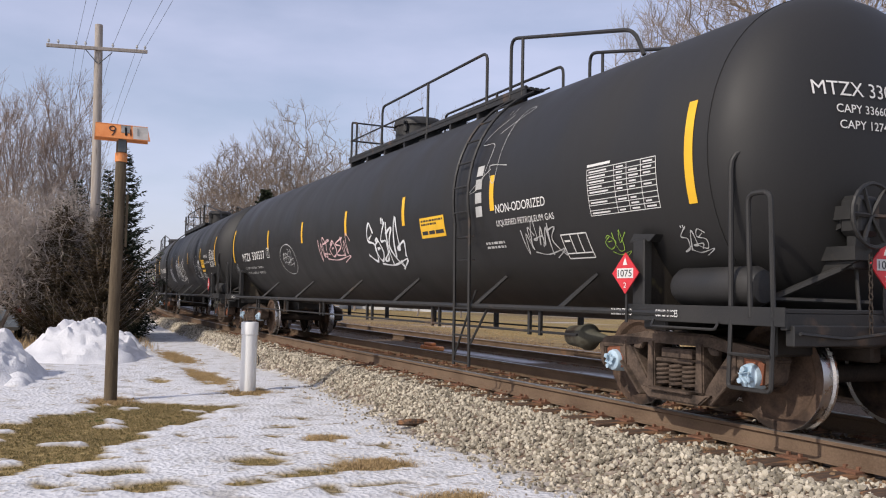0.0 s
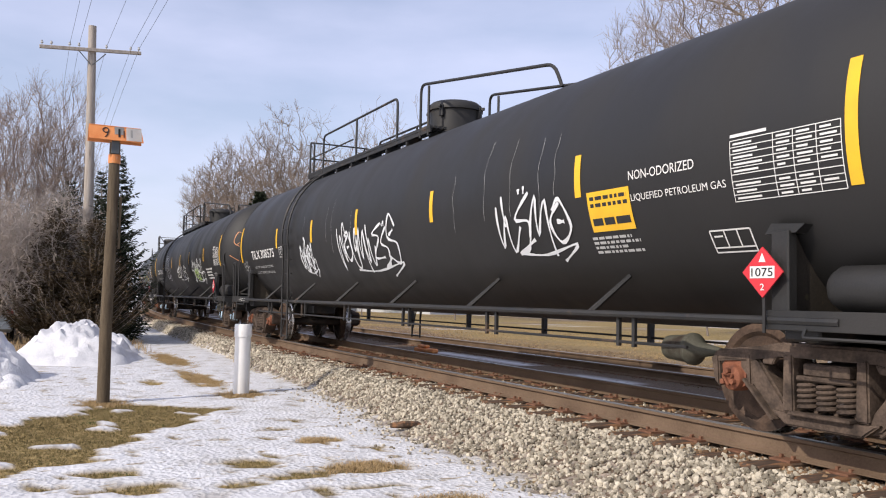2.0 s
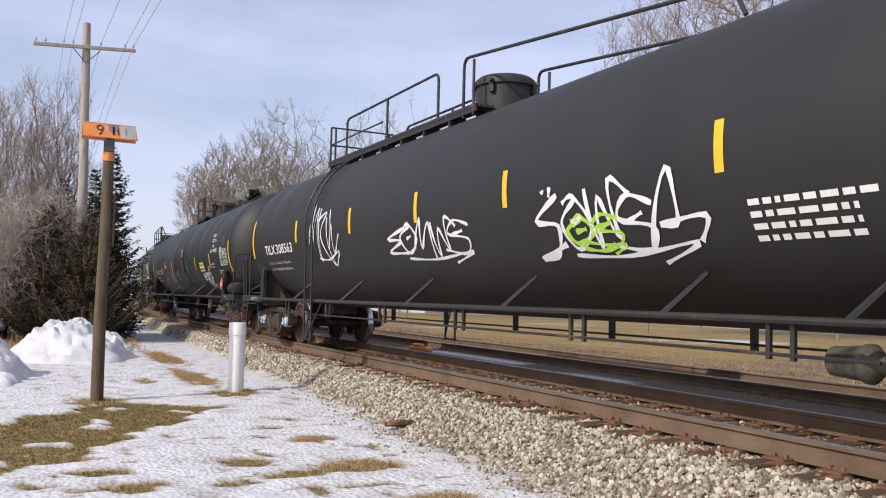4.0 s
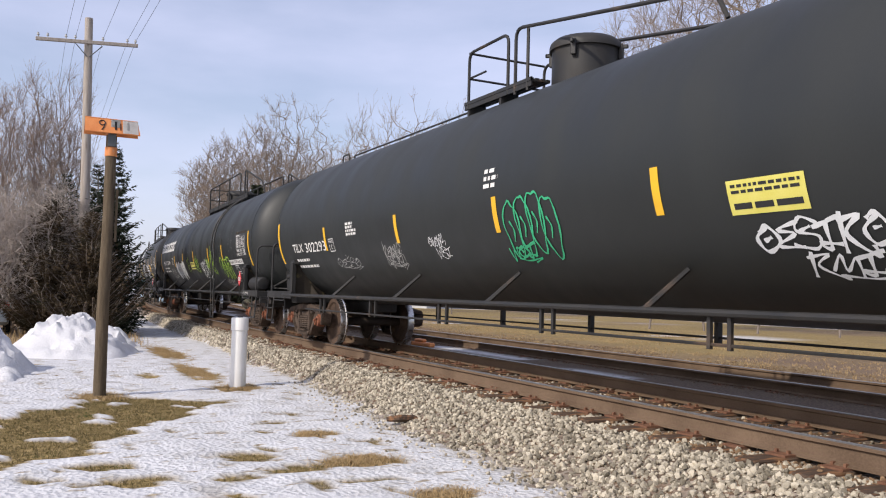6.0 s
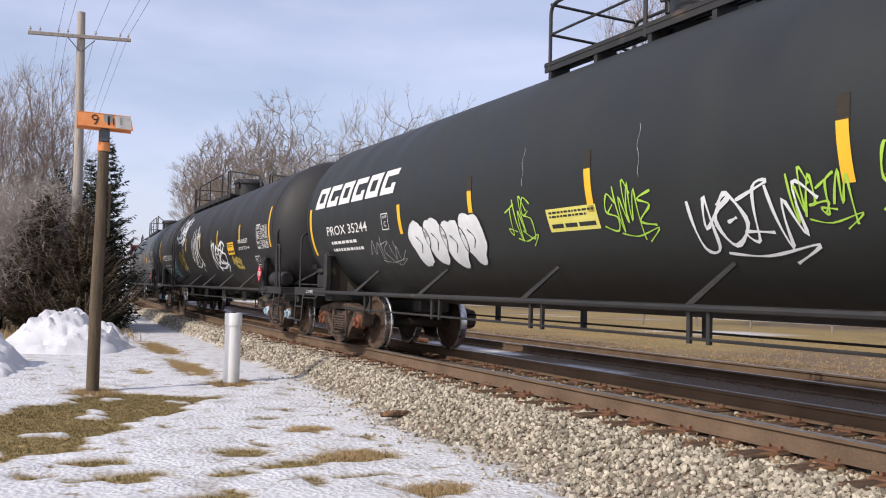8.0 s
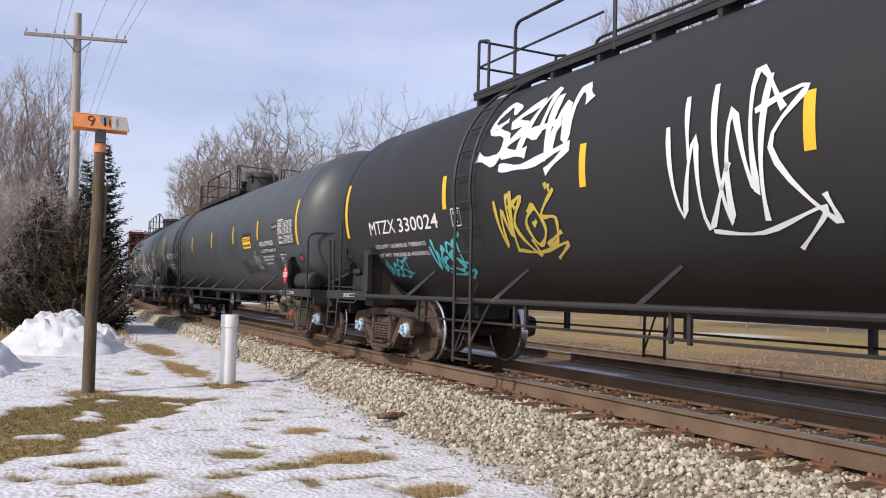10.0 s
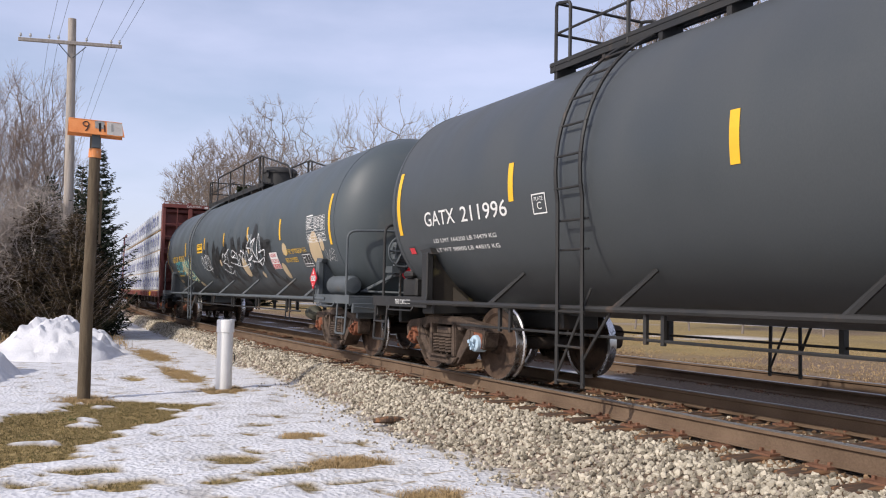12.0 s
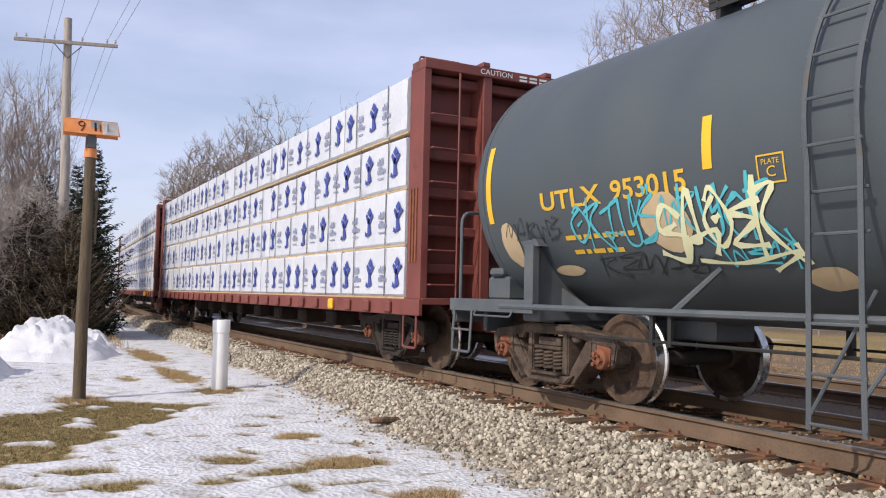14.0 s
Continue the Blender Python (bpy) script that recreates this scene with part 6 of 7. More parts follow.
TAN_P = surface("tan primer patch", (0.44, 0.33, 0.19), (0.52, 0.40, 0.25), 0.6, 0, 6, 90, 0.05)
BLACK_P = surface("fresh black patch paint", (0.017, 0.018, 0.018), (0.024, 0.025, 0.025), 0.5, 0, 3, 90, 0.05)
RED_P = surface("red placard", (0.55, 0.025, 0.035), (0.62, 0.035, 0.045), 0.45, 0, 6, 90, 0.04)
PALE_YELLOW = surface("faded yellow notice", (0.62, 0.56, 0.10), (0.68, 0.62, 0.16), 0.55, 0, 6, 90, 0.05)
UTL_YELLOW = surface("yellow stencil paint", (0.66, 0.40, 0.03), (0.58, 0.35, 0.03), 0.6, 0, 6, 90, 0.05)
DARK_INK = plain("black print", (0.02, 0.02, 0.02), 0.6)
TEXTS = {}


def text_shape(s, bold=0.005, shear=0.0):
    """Vertices and faces of a line of lettering, one unit high capitals, starting at 0."""
    key = (s, bold, shear)
    if key not in TEXTS:
        cu = bpy.data.curves.new("lettering", "FONT")
        cu.body, cu.size, cu.offset, cu.shear, cu.resolution_u = s, 1.0, bold, shear, 3
        ob = new("lettering_source", cu)
        dg = bpy.context.evaluated_depsgraph_get()
        me = bpy.data.meshes.new_from_object(ob.evaluated_get(dg))
        v = np.array([q.co[:2] for q in me.vertices])
        f = [tuple(p.vertices) for p in me.polygons]
        bpy.data.objects.remove(ob)
        bpy.data.curves.remove(cu)
        bpy.data.meshes.remove(me)
        v[:, 0] -= v[:, 0].min()
        v[:, 1] -= min(v[:, 1].min(), 0) if s.upper() == s else 0
        v /= v[:, 1].max()
        TEXTS[key] = (v, f)
    return TEXTS[key]


def lay(bm, lift, place):
    """Cut a flat drawing (x along, y up the shell) into bands and lay it on the shell."""
    bmesh.ops.remove_doubles(bm, verts=bm.verts[:], dist=0.0004)
    ys = [v.co.y for v in bm.verts]
    if max(ys) - min(ys) > 0.09:
        k = math.floor(min(ys) / 0.07)
        while k * 0.07 < max(ys):
            bmesh.ops.bisect_plane(bm, geom=bm.verts[:] + bm.edges[:] + bm.faces[:], plane_co=(0, k * 0.07, 0), plane_no=(0, 1, 0))
            k += 1
    for v in bm.verts:
        v.co = place(v.co.x, v.co.y, lift)
    return bm


def flank(x, arc, lift):
    return tank_surface(x, arc, lift)


def write(tank, s, x0, x1, base, height, mat=WHITE, name="lettering", place=flank, lift=0.006, bold=0.005, shear=0.0):
    v, f = text_shape(s, 0.0 if "M" in s else bold, shear)
    bm = bmesh.new()
    w = v[:, 0].max()
    vs = [bm.verts.new((x0 + (x1 - x0) * a / w, base + height * b, 0)) for a, b in v]
    for q in f:
        try:
            bm.faces.new([vs[i] for i in q])
        except ValueError:
            pass
    return part(name, lay(bm, lift, place), mat, tank)


def rect(bm, x0, x1, y0, y1, tilt=0.0):
    n = max(int((x1 - x0) / 0.3), 1)
    for k in range(n):
        a, b = x0 + (x1 - x0) * k / n, x0 + (x1 - x0) * (k + 1) / n
        bm.faces.new([bm.verts.new((p, q + tilt * (p - x0), 0)) for p, q in ((a, y0), (b, y0), (b, y1), (a, y1))])


def patch(tank, name, x0, x1, y0, y1, mat, lift=0.004, tilt=0.0, label="", place=flank):
    bm = bmesh.new()
    rect(bm, x0, x1, y0, y1, tilt)
    return part(name, lay(bm, lift, place), mat, tank, label)


def stripes(tank, longs, shorts, mid=0.0):
    for x in longs:
        patch(tank, "yellow_strip", x - 0.05, x + 0.05, mid - 0.445, mid + 0.445, YELLOW, 0.005)
    for x in shorts:
        patch(tank, "yellow_strip", x - 0.05, x + 0.05, mid - 0.22, mid + 0.21, YELLOW, 0.005)


def print_lines(tank, x0, x1, y1, rows, h, gap, mat=GHOST, seed=1, name="small_print", lift=0.006):
    """Writing too small to read: plain bars."""
    rs = random.Random(seed)
    bm = bmesh.new()
    for r in range(rows):
        x, y = x0, y1 - r * gap
        end = x1 - (x1 - x0) * rs.choice((0, 0, 0.15, 0.3))
        while x < end:
            w = rs.uniform(0.6, 2.2) * h * 1.6
            rect(bm, x, min(x + w, end), y - h, y)
            x += w + h * 0.7
    return part(name, lay(bm, lift, flank), mat, tank)


def data_table(tank, x0, x1, y0, y1, mat=WHITE, seed=1, fill=False):
    bm = bmesh.new()
    rs = random.Random(seed)
    t = 0.007
    rows, cols = 9, [0, 0.42, 0.60, 0.80, 1.0]
    w, h = x1 - x0, y1 - y0
    for k in range(rows + 1):
        y = y0 + h * k / rows
        rect(bm, x0, x1, y - t / 2, y + t / 2)
    for c in cols:
        rect(bm, x0 + w * c - t / 2, x0 + w * c + t / 2, y0, y1)
    for k in range(rows):
        for a, b in zip(cols, cols[1:]):
            if k == 3 or rs.random() < 0.12:
                continue
            y = y0 + h * (k + 0.28) / rows
            rect(bm, x0 + w * (a + 0.03), x0 + w * (a + 0.03 + (b - a) * rs.uniform(0.4, 0.7)), y + h * 0.04 / rows, y + h * 0.34 / rows)
    rect(bm, x0, x0 + w * 0.36, y1 + 0.025, y1 + 0.05)
    return part("data_table", lay(bm, 0.006, flank), mat, tank, "white stencilled test table")


def small_table(tank, x0, x1, y0, y1, mat=WHITE, back=None):
    bm = bmesh.new()
    t = 0.014
    w, h = x1 - x0, y1 - y0
    for a, b, c, d in ((0, 1, 0, 0), (0, 1, 1, 1), (0, 1, 0.22, 0.22)):
        rect(bm, x0, x1, y0 + h * c - t / 2, y0 + h * d + t / 2)
    for a in (0, 0.36, 0.68, 1.0):
        rect(bm, x0 + w * a - t / 2, x0 + w * a + t / 2, y0 + (h * 0.22 if a in (0.36, 0.68) else 0), y1)
    rect(bm, x0 + w * 0.08, x0 + w * 0.30, y1 - h * 0.30, y1 - h * 0.22)
    if back:
        patch(tank, "dark_panel", x0 - 0.04, x1 + 0.04, y0 - 0.04, y1 + 0.04, back, 0.004)
    return part("small_table", lay(bm, 0.006, flank), mat, tank)


def notice(tank, x0, x1, y0, y1, mat=YELLOW, ink=DARK_INK, seed=1, name="notice"):
    n = patch(tank, name, x0, x1, y0, y1, mat, 0.005)
    h = y1 - y0
    print_lines(tank, x0 + 0.04, x1 - 0.04, y1 - h * 0.12, 2, h * 0.09, h * 0.17, ink, seed, lift=0.007)
    bm = bmesh.new()
    for a, b in ((0.06, 0.30), (0.34, 0.58), (0.62, 0.94)):
        rect(bm, x0 + (x1 - x0) * a, x0 + (x1 - x0) * b, y0 + h * 0.16, y0 + h * 0.34)
    part("number_bar", lay(bm, 0.007, flank), ink, tank)


def frame_box(tank, x0, x1, y0, y1, mat=WHITE, words=()):
    bm = bmesh.new()
    t = 0.014
    rect(bm, x0, x1, y0, y0 + t)
    rect(bm, x0, x1, y1 - t, y1)
    rect(bm, x0, x0 + t, y0 + t, y1 - t)
    rect(bm, x1 - t, x1, y0 + t, y1 - t)
    part("plate_frame", lay(bm, 0.006, flank), mat, tank)
    write(tank, "PLATE", x0 + 0.045, x1 - 0.045, y1 - 0.075, 0.04, mat)
    write(tank, "C", (x0 + x1) / 2 - 0.04, (x0 + x1) / 2 + 0.04, y0 + 0.05, 0.08, mat)


# loose tag strokes, in a unit box each: loops, hooks, spikes and arrows that spell nothing
GLYPHS = [
    [[(0, 0.9), (0.15, 0.1), (0.5, 0.75), (0.6, 0.0), (1.15, 0.5)], [(0.3, 1.1), (0.42, 0.55)]],
    [[(0.9, 0.8), (0.3, 1.05), (0.05, 0.6), (0.9, 0.4), (0.7, -0.05), (-0.2, 0.15)], [(0.2, 0.55), (0.65, 0.72)]],
    [[(-0.1, 0.2), (0.3, 1.05), (0.32, 0.2), (0.75, 0.95), (0.85, -0.25)]],
    [[(0.55, 0.9), (0.05, 0.55), (0.4, 0.05), (0.95, 0.45), (0.5, 0.95), (0.2, 0.8)], [(0.35, 0.5), (0.65, 0.55)]],
    [[(-0.1, 0.0), (0.45, 1.15), (0.62, 0.35), (0.25, 0.30), (1.2, 0.42), (1.0, 0.05)]],
    [[(1.05, 0.95), (0.1, 0.7), (0.85, 0.55), (0.05, 0.15), (1.1, 0.05)]],
    [[(0.0, 1.05), (0.3, -0.1), (0.42, 0.8), (0.8, 0.1), (0.7, 1.1), (1.25, 0.75)]],
    [[(0.15, 1.1), (0.05, -0.15)], [(0.0, 0.8), (0.75, 0.95), (0.25, 0.45), (1.1, -0.25), (1.0, 0.05)]],
    [[(-0.1, 0.75), (0.9, 1.0), (0.45, 0.9), (0.35, 0.05), (0.0, 0.25), (0.8, 0.15)]],
    [[(0.05, 0.95), (0.2, 0.05), (0.7, 0.1), (0.65, 1.0), (0.5, 0.4), (1.1, 0.85)]],
    [[(0.8, 1.05), (0.1, 0.6), (0.75, 0.5), (0.55, 0.0), (0.0, -0.1), (0.9, 0.2)], [(0.35, 1.2), (0.40, 1.05)], [(0.55, 1.2), (0.60, 1.05)]],
]


def curve_through(pts, k=5):
    out = []
    p = [pts[0]] + list(pts) + [pts[-1]]
    for i in range(1, len(p) - 2):
        a, b, c, d = (np.array(q, float) for q in p[i - 1:i + 3])
        for j in range(k):
            t = j / k
            out.append(tuple(0.5 * (2 * b + (c - a) * t + (2 * a - 5 * b + 4 * c - d) * t * t + (3 * b - a - 3 * c + d) * t ** 3)))
    return out + [tuple(pts[-1])]


def ribbon(bm, pts, w):
    pts = [np.array(p) for p in pts]
    prev = None
    for i, p in enumerate(pts):
        d = pts[min(i + 1, len(pts) - 1)] - pts[max(i - 1, 0)]
        d = d / (np.linalg.norm(d) + 1e-9)
        n = np.array((-d[1], d[0])) * w / 2 * (0.85 + 0.3 * math.sin(i * 1.3))
        cur = (bm.verts.new((*(p + n), 0)), bm.verts.new((*(p - n), 0)))
        if prev:
            bm.faces.new((prev[0], prev[1], cur[1], cur[0]))
        prev = cur


def graffiti(tank, x0, x1, y0, y1, letters, mat, width=0.03, seed=1, slant=0.12, tail=True, place=flank, lift=0.009, label=""):
    rs = random.Random(seed)
    bm = bmesh.new()
    n = len(letters)
    cw, h = (x1 - x0) / n, (y1 - y0) * (0.72 if tail else 0.95)
    for k, g in enumerate(letters):
        ox, oy = x0 + cw * k, y0 + (y1 - y0) * (0.26 if tail else 0.02) + rs.uniform(-0.08, 0.08) * h
        sc = rs.uniform(0.85, 1.12)
        for stroke in GLYPHS[g % len(GLYPHS)]:
            pts = [(ox + cw * (px * 1.22 - 0.08 + slant * py + rs.uniform(-0.05, 0.05)), oy + h * sc * (py + rs.uniform(-0.05, 0.05))) for px, py in stroke]
            ribbon(bm, curve_through(pts), width * rs.uniform(0.8, 1.2))
    if tail:
        yb = y0 + (y1 - y0) * 0.12
        pts = [(x0 + (x1 - x0) * 0.25, yb + 0.04), (x0 + (x1 - x0) * 0.6, yb), (x1 + 0.05, y0 + (y1 - y0) * 0.25), (x1 - (x1 - x0) * 0.2, y0)]
        ribbon(bm, curve_through(pts), width * 0.8)
    return part("graffiti", lay(bm, lift, place), mat, tank, label)


def bubbles(tank, x0, x1, y0, y1, n, fill, edge, seed=1, width=0.03):
    """Fat rounded letter shapes: a filled body with an outline."""
    rs = random.Random(seed)
    cw = (x1 - x0) / n
    body, line = bmesh.new(), bmesh.new()
    for k in range(n):
        cx, cy = x0 + cw * (k + 0.5), (y0 + y1) / 2 + rs.uniform(-0.05, 0.05)
        ring = []
        for j in range(26):
            a = j * math.tau / 26
            r = 1 + 0.10 * math.sin(3 * a + rs.random()) + 0.06 * math.sin(5 * a + k)
            ring.append((cx + cw * 0.60 * r * math.cos(a), cy + (y1 - y0) * 0.47 * r * math.sin(a)))
        if fill:
            c = body.verts.new((cx, cy, 0))
            vs = [body.verts.new((*p, 0)) for p in ring]
            for j in range(26):
                body.faces.new((c, vs[j], vs[(j + 1) % 26]))
        ribbon(line, ring + [ring[0]], width)
        ribbon(line, curve_through([(cx - cw * 0.15, cy + (y1 - y0) * 0.15), (cx + cw * 0.1, cy), (cx - cw * 0.1, cy - (y1 - y0) * 0.18)]), width)
    if fill:
        part("graffiti_fill", lay(body, 0.0075, flank), fill, tank)
    else:
        body.free()
    part("graffiti", lay(line, 0.0095, flank), edge, tank)


def blot(tank, cx, cy, rx, ry, mat, seed=1, lift=0.006, name="paint_patch"):
    bm = bmesh.new()
    vs = []
    for j in range(22):
        a = j * math.tau / 22
        r = 1 + 0.18 * noise.noise((math.cos(a) * 1.5, math.sin(a) * 1.5, seed * 3.7))
        vs.append(bm.verts.new((cx + rx * r * math.cos(a), cy + ry * r * math.sin(a), 0)))
    bm.faces.new(vs)
    bmesh.ops.triangulate(bm, faces=bm.faces[:])
    return part(name, lay(bm, lift, flank), mat, tank)


def streaks(tank, xs, mat, seed=1):
    rs = random.Random(seed)
    for x in xs:
        top, low = rs.uniform(0.2, 0.7), rs.uniform(-0.5, -0.1)
        bm = bmesh.new()
        ribbon(bm, [(x + 0.015 * math.sin(k), top + (low - top) * k / 12) for k in range(13)], 0.0045)
        part("scrape", lay(bm, 0.005, flank), mat, tank)


def placard(car, x, z, y=-1.53, facing=0):
    """Red diamond hazard plate in its holder."""
    turn = Matrix.Translation((x, y, z)) @ pose(0, 0, 0, 0, 0, facing)
    bm = bmesh.new()
    prism(bm, [(0, -0.19), (0.19, 0), (0, 0.19), (-0.19, 0)], -0.006, 0.006)
    p = part("placard", bm, RED_P, car, "red diamond hazard placard", m=turn)
    bm = bmesh.new()
    prism(bm, [(-0.115, -0.045), (0.115, -0.045), (0.115, 0.045), (-0.115, 0.045)], -0.009, -0.006)
    part("number_panel", bm, WHITE, p)

    def flat(u, v, lift):
        return Vector((u, -lift, v))

    write(p, "1075", -0.10, 0.10, -0.032, 0.064, DARK_INK, place=flat, lift=0.011)
    write(p, "2", -0.02, 0.02, -0.135, 0.05, WHITE, place=flat, lift=0.009)
    bm = bmesh.new()
    prism(bm, [(-0.032, 0.075), (0.032, 0.075), (0.016, 0.11), (0.0, 0.145), (-0.016, 0.11)], -0.009, -0.006)
    part("flame_mark", bm, WHITE, p)
    part("holder", boxes(((-0.012, 0.007, -0.45), (0.012, 0.02, -0.1))), IRON_BLACK, p)


def plate_words(car, s, x0, x1, mat=WHITE, bold=0.005, h=0.062):
    write(car, s, x0, x1, 0.925, h, mat, place=lambda u, v, lift: Vector((u, -1.492 - lift, v)), lift=0.004, bold=bold)


def head_place(half):
    """Lays writing on the leading head, read from ahead of the car."""
    def place(u, v, lift):
        y, z = u, v
        rho = min(math.hypot(y, z) / TANK_R, 0.995)
        ca = rho ** (1 / 0.86)
        return Vector((half + 0.74 * math.sqrt(max(1 - ca * ca, 0)) + lift, y, TANK_Z + z))
    return place


def head_words(tank, hb, lines, mat=WHITE):
    for s, y0, y1, z, h in lines:
        write(tank, s, y0, y1, z, h, mat, place=head_place(hb + 0.18), lift=0.008)


def common_ends(car, hb, px):
    placard(car, px, 1.31)
    placard(car, hb + 0.97, 1.38, y=-0.38, facing=90)


# black car with the test table
hb = 8.86
stripes(tank_a, (8.83, -8.86), (5.47, 2.80, 0.25, -2.41, -5.15))
write(tank_a, "NON-ODORIZED", 5.55, 6.62, -0.26, 0.105)
write(tank_a, "LIQUEFIED PETROLEUM GAS", 5.53, 6.75, -0.43, 0.085)
data_table(tank_a, 7.40, 8.42, -0.44, 0.02, seed=1)
notice(tank_a, 3.38, 4.15, -0.45, -0.16, YELLOW, seed=1)
small_table(tank_a, 6.78, 7.23, -0.88, -0.60)
print_lines(tank_a, 5.15, 5.60, -0.60, 2, 0.03, 0.055, GHOST, 2)
for k in range(4):
    patch(tank_a, "grey_square", 5.06, 5.22, 0.24 - 0.17 * k, 0.37 - 0.17 * k, GHOST, 0.004)
write(tank_a, "MTZX", -7.83, -6.98, -0.45, 0.20)
write(tank_a, "330337", -6.80, -5.58, -0.44, 0.20)
frame_box(tank_a, -5.36, -5.11, -0.43, -0.20)
write(tank_a, "LD LMT 163000LB  73900KG", -7.81, -6.0, -0.67, 0.06, GHOST, bold=0.004)
write(tank_a, "LT WT 100000LB  45400KG", -7.80, -6.0, -0.81, 0.06, GHOST, bold=0.004)
graffiti(tank_a, -1.39, 0.25, -0.70, -0.22, (6, 8, 3, 5, 6), PINK_P, 0.030, 1)
graffiti(tank_a, 1.25, 2.60, -0.90, -0.20, (1, 3, 10, 7, 4), SILVER_P, 0.042, 2)
graffiti(tank_a, -4.0, -3.3, -0.70, -0.35, (3, 1, 10, 4), GHOST, 0.018, 3)
blt = bmesh.new()
ribbon(blt, [(-3.65 + 0.60 * math.cos(k * math.tau / 28), -0.53 + 0.34 * math.sin(k * math.tau / 28)) for k in range(29)], 0.018)
part("graffiti", lay(blt, 0.009, flank), GHOST, tank_a)
graffiti(tank_a, 6.02, 6.72, -0.86, -0.44, (6, 4, 2, 7), GHOST, 0.020, 4)
graffiti(tank_a, 8.55, 8.85, -0.92, -0.66, (10, 4, 1), GHOST, 0.012, 5)
graffiti(tank_a, 7.48, 7.78, -0.90, -0.62, (3, 9), LIME_P, 0.008, 15)
graffiti(tank_a, 4.95, 5.8, 0.05, 1.0, (10, 8), GHOST, 0.012, 6, tail=False)
graffiti(tank_a, -8.80, -8.58, -0.76, -0.50, (3, 10), GHOST, 0.010, 7)
plate_words(car_a, "2 INCH TREAD", 7.80, 8.10)
plate_words(car_a, "COND SHOES", 8.42, 8.70)
plate_words(car_a, "2 INCH TREAD COND SHOES", -8.95, -8.45)
head_words(tank_a, hb, [("MTZX 330337", -0.94, 0.06, 0.40, 0.12), ("CAPY 33660 US GAL", -0.76, 0.10, 0.26, 0.07), ("CAPY 127417 L", -0.74, -0.08, 0.13, 0.07)])
common_ends(car_a, hb, 8.05)

# black car with bold white tags
hb = 8.80
stripes(tank_b, (8.72, -8.86), (5.61, 2.24, -0.64, -3.08, -5.55))
write(tank_b, "NON-ODORIZED", 6.40, 7.24, -0.14, 0.085)
write(tank_b, "LIQUEFIED PETROLEUM GAS", 6.41, 7.57, -0.345, 0.075)
data_table(tank_b, 7.64, 8.64, -0.46, 0.02, seed=3)
notice(tank_b, 5.75, 6.39, -0.59, -0.19, YELLOW, seed=4)
small_table(tank_b, 7.27, 7.70, -0.88, -0.68)
print_lines(tank_b, 5.70, 6.40, -0.64, 4, 0.028, 0.05, GHOST, 5)
write(tank_b, "TILX", -7.84, -7.06, -0.40, 0.20)
write(tank_b, "308575", -6.98, -5.83, -0.40, 0.20)
write(tank_b, "LD LMT 163000 LB 73950 KG", -7.74, -6.16, -0.63, 0.055, GHOST, bold=0.004)
write(tank_b, "LT WT 100000 LB 45350 KG", -7.74, -6.16, -0.77, 0.055, GHOST, bold=0.004)
frame_box(tank_b, -5.39, -5.13, -0.43, -0.20)
graffiti(tank_b, -3.89, -3.10, -0.93, -0.22, (3, 9, 10, 2, 1, 4), SILVER_P, 0.045, 11)
graffiti(tank_b, -1.61, 0.95, -0.98, -0.06, (6, 3, 9, 2, 0, 5, 10, 1), SILVER_P, 0.045, 12)
graffiti(tank_b, 3.97, 5.38, -0.88, -0.12, (0, 10, 2, 3), SILVER_P, 0.045, 13)
graffiti(tank_b, -8.74, -8.33, -0.73, -0.44, (3, 10, 4), GHOST, 0.012, 14)
streaks(tank_b, (-3.6, -2.2, -1.9, -0.9, 2.9, 3.7, 4.3, 4.9, 5.2), GHOST, 3)
plate_words(car_b, "2 INCH TREAD COND SHOES", -8.9, -8.3)
head_words(tank_b, hb, [("TILX 308575", -0.70, 0.26, 0.42, 0.12), ("CAPY 33710 US GAL", -0.60, 0.36, 0.32, 0.07), ("CAPY 127600 L", -0.60, 0.20, 0.19, 0.07)])
common_ends(car_b, hb, 7.99)

# glossy black car, orange tag on its head
hb = 8.81
stripes(tank_c, (8.72, -8.85), (5.77, 2.5, 0.1, -2.5, -5.5))
data_table(tank_c, 7.62, 8.60, -0.40, 0.10, seed=5)
print_lines(tank_c, 6.0, 7.1, -0.46, 4, 0.05, 0.10, WHITE, 6)
small_table(tank_c, 7.3, 7.7, -0.88, -0.64)
graffiti(tank_c, 3.05, 5.33, -0.97, -0.18, (10, 3, 6, 1, 4), SILVER_P, 0.06, 21)
graffiti(tank_c, -1.0, 1.5, -0.84, -0.25, (5, 3, 2, 6, 1), SILVER_P, 0.05, 22)
graffiti(tank_c, -4.6, -3.2, -0.76, 0.30, (2, 7, 0), SILVER_P, 0.05, 23)
graffiti(tank_c, 3.6, 4.4, -0.85, -0.45, (3, 1), LIME_P, 0.06, 24)
graffiti(tank_c, -1.22, -0.10, -0.52, 0.42, (1, 6, 9, 7), ORANGE_P, 0.022, 25, place=head_place(hb + 0.18))
write(tank_c, "TILX", -7.84, -7.06, -0.40, 0.20)
write(tank_c, "308563", -6.98, -5.83, -0.40, 0.20)
write(tank_c, "LD LMT 163000 LB 73950 KG", -7.74, -6.16, -0.63, 0.055, GHOST, bold=0.004)
write(tank_c, "LT WT 100000 LB 45350 KG", -7.74, -6.16, -0.77, 0.055, GHOST, bold=0.004)
plate_words(car_c, "2 INCH HF COMP SHOES", -8.9, -8.3)
common_ends(car_c, hb, 8.15)

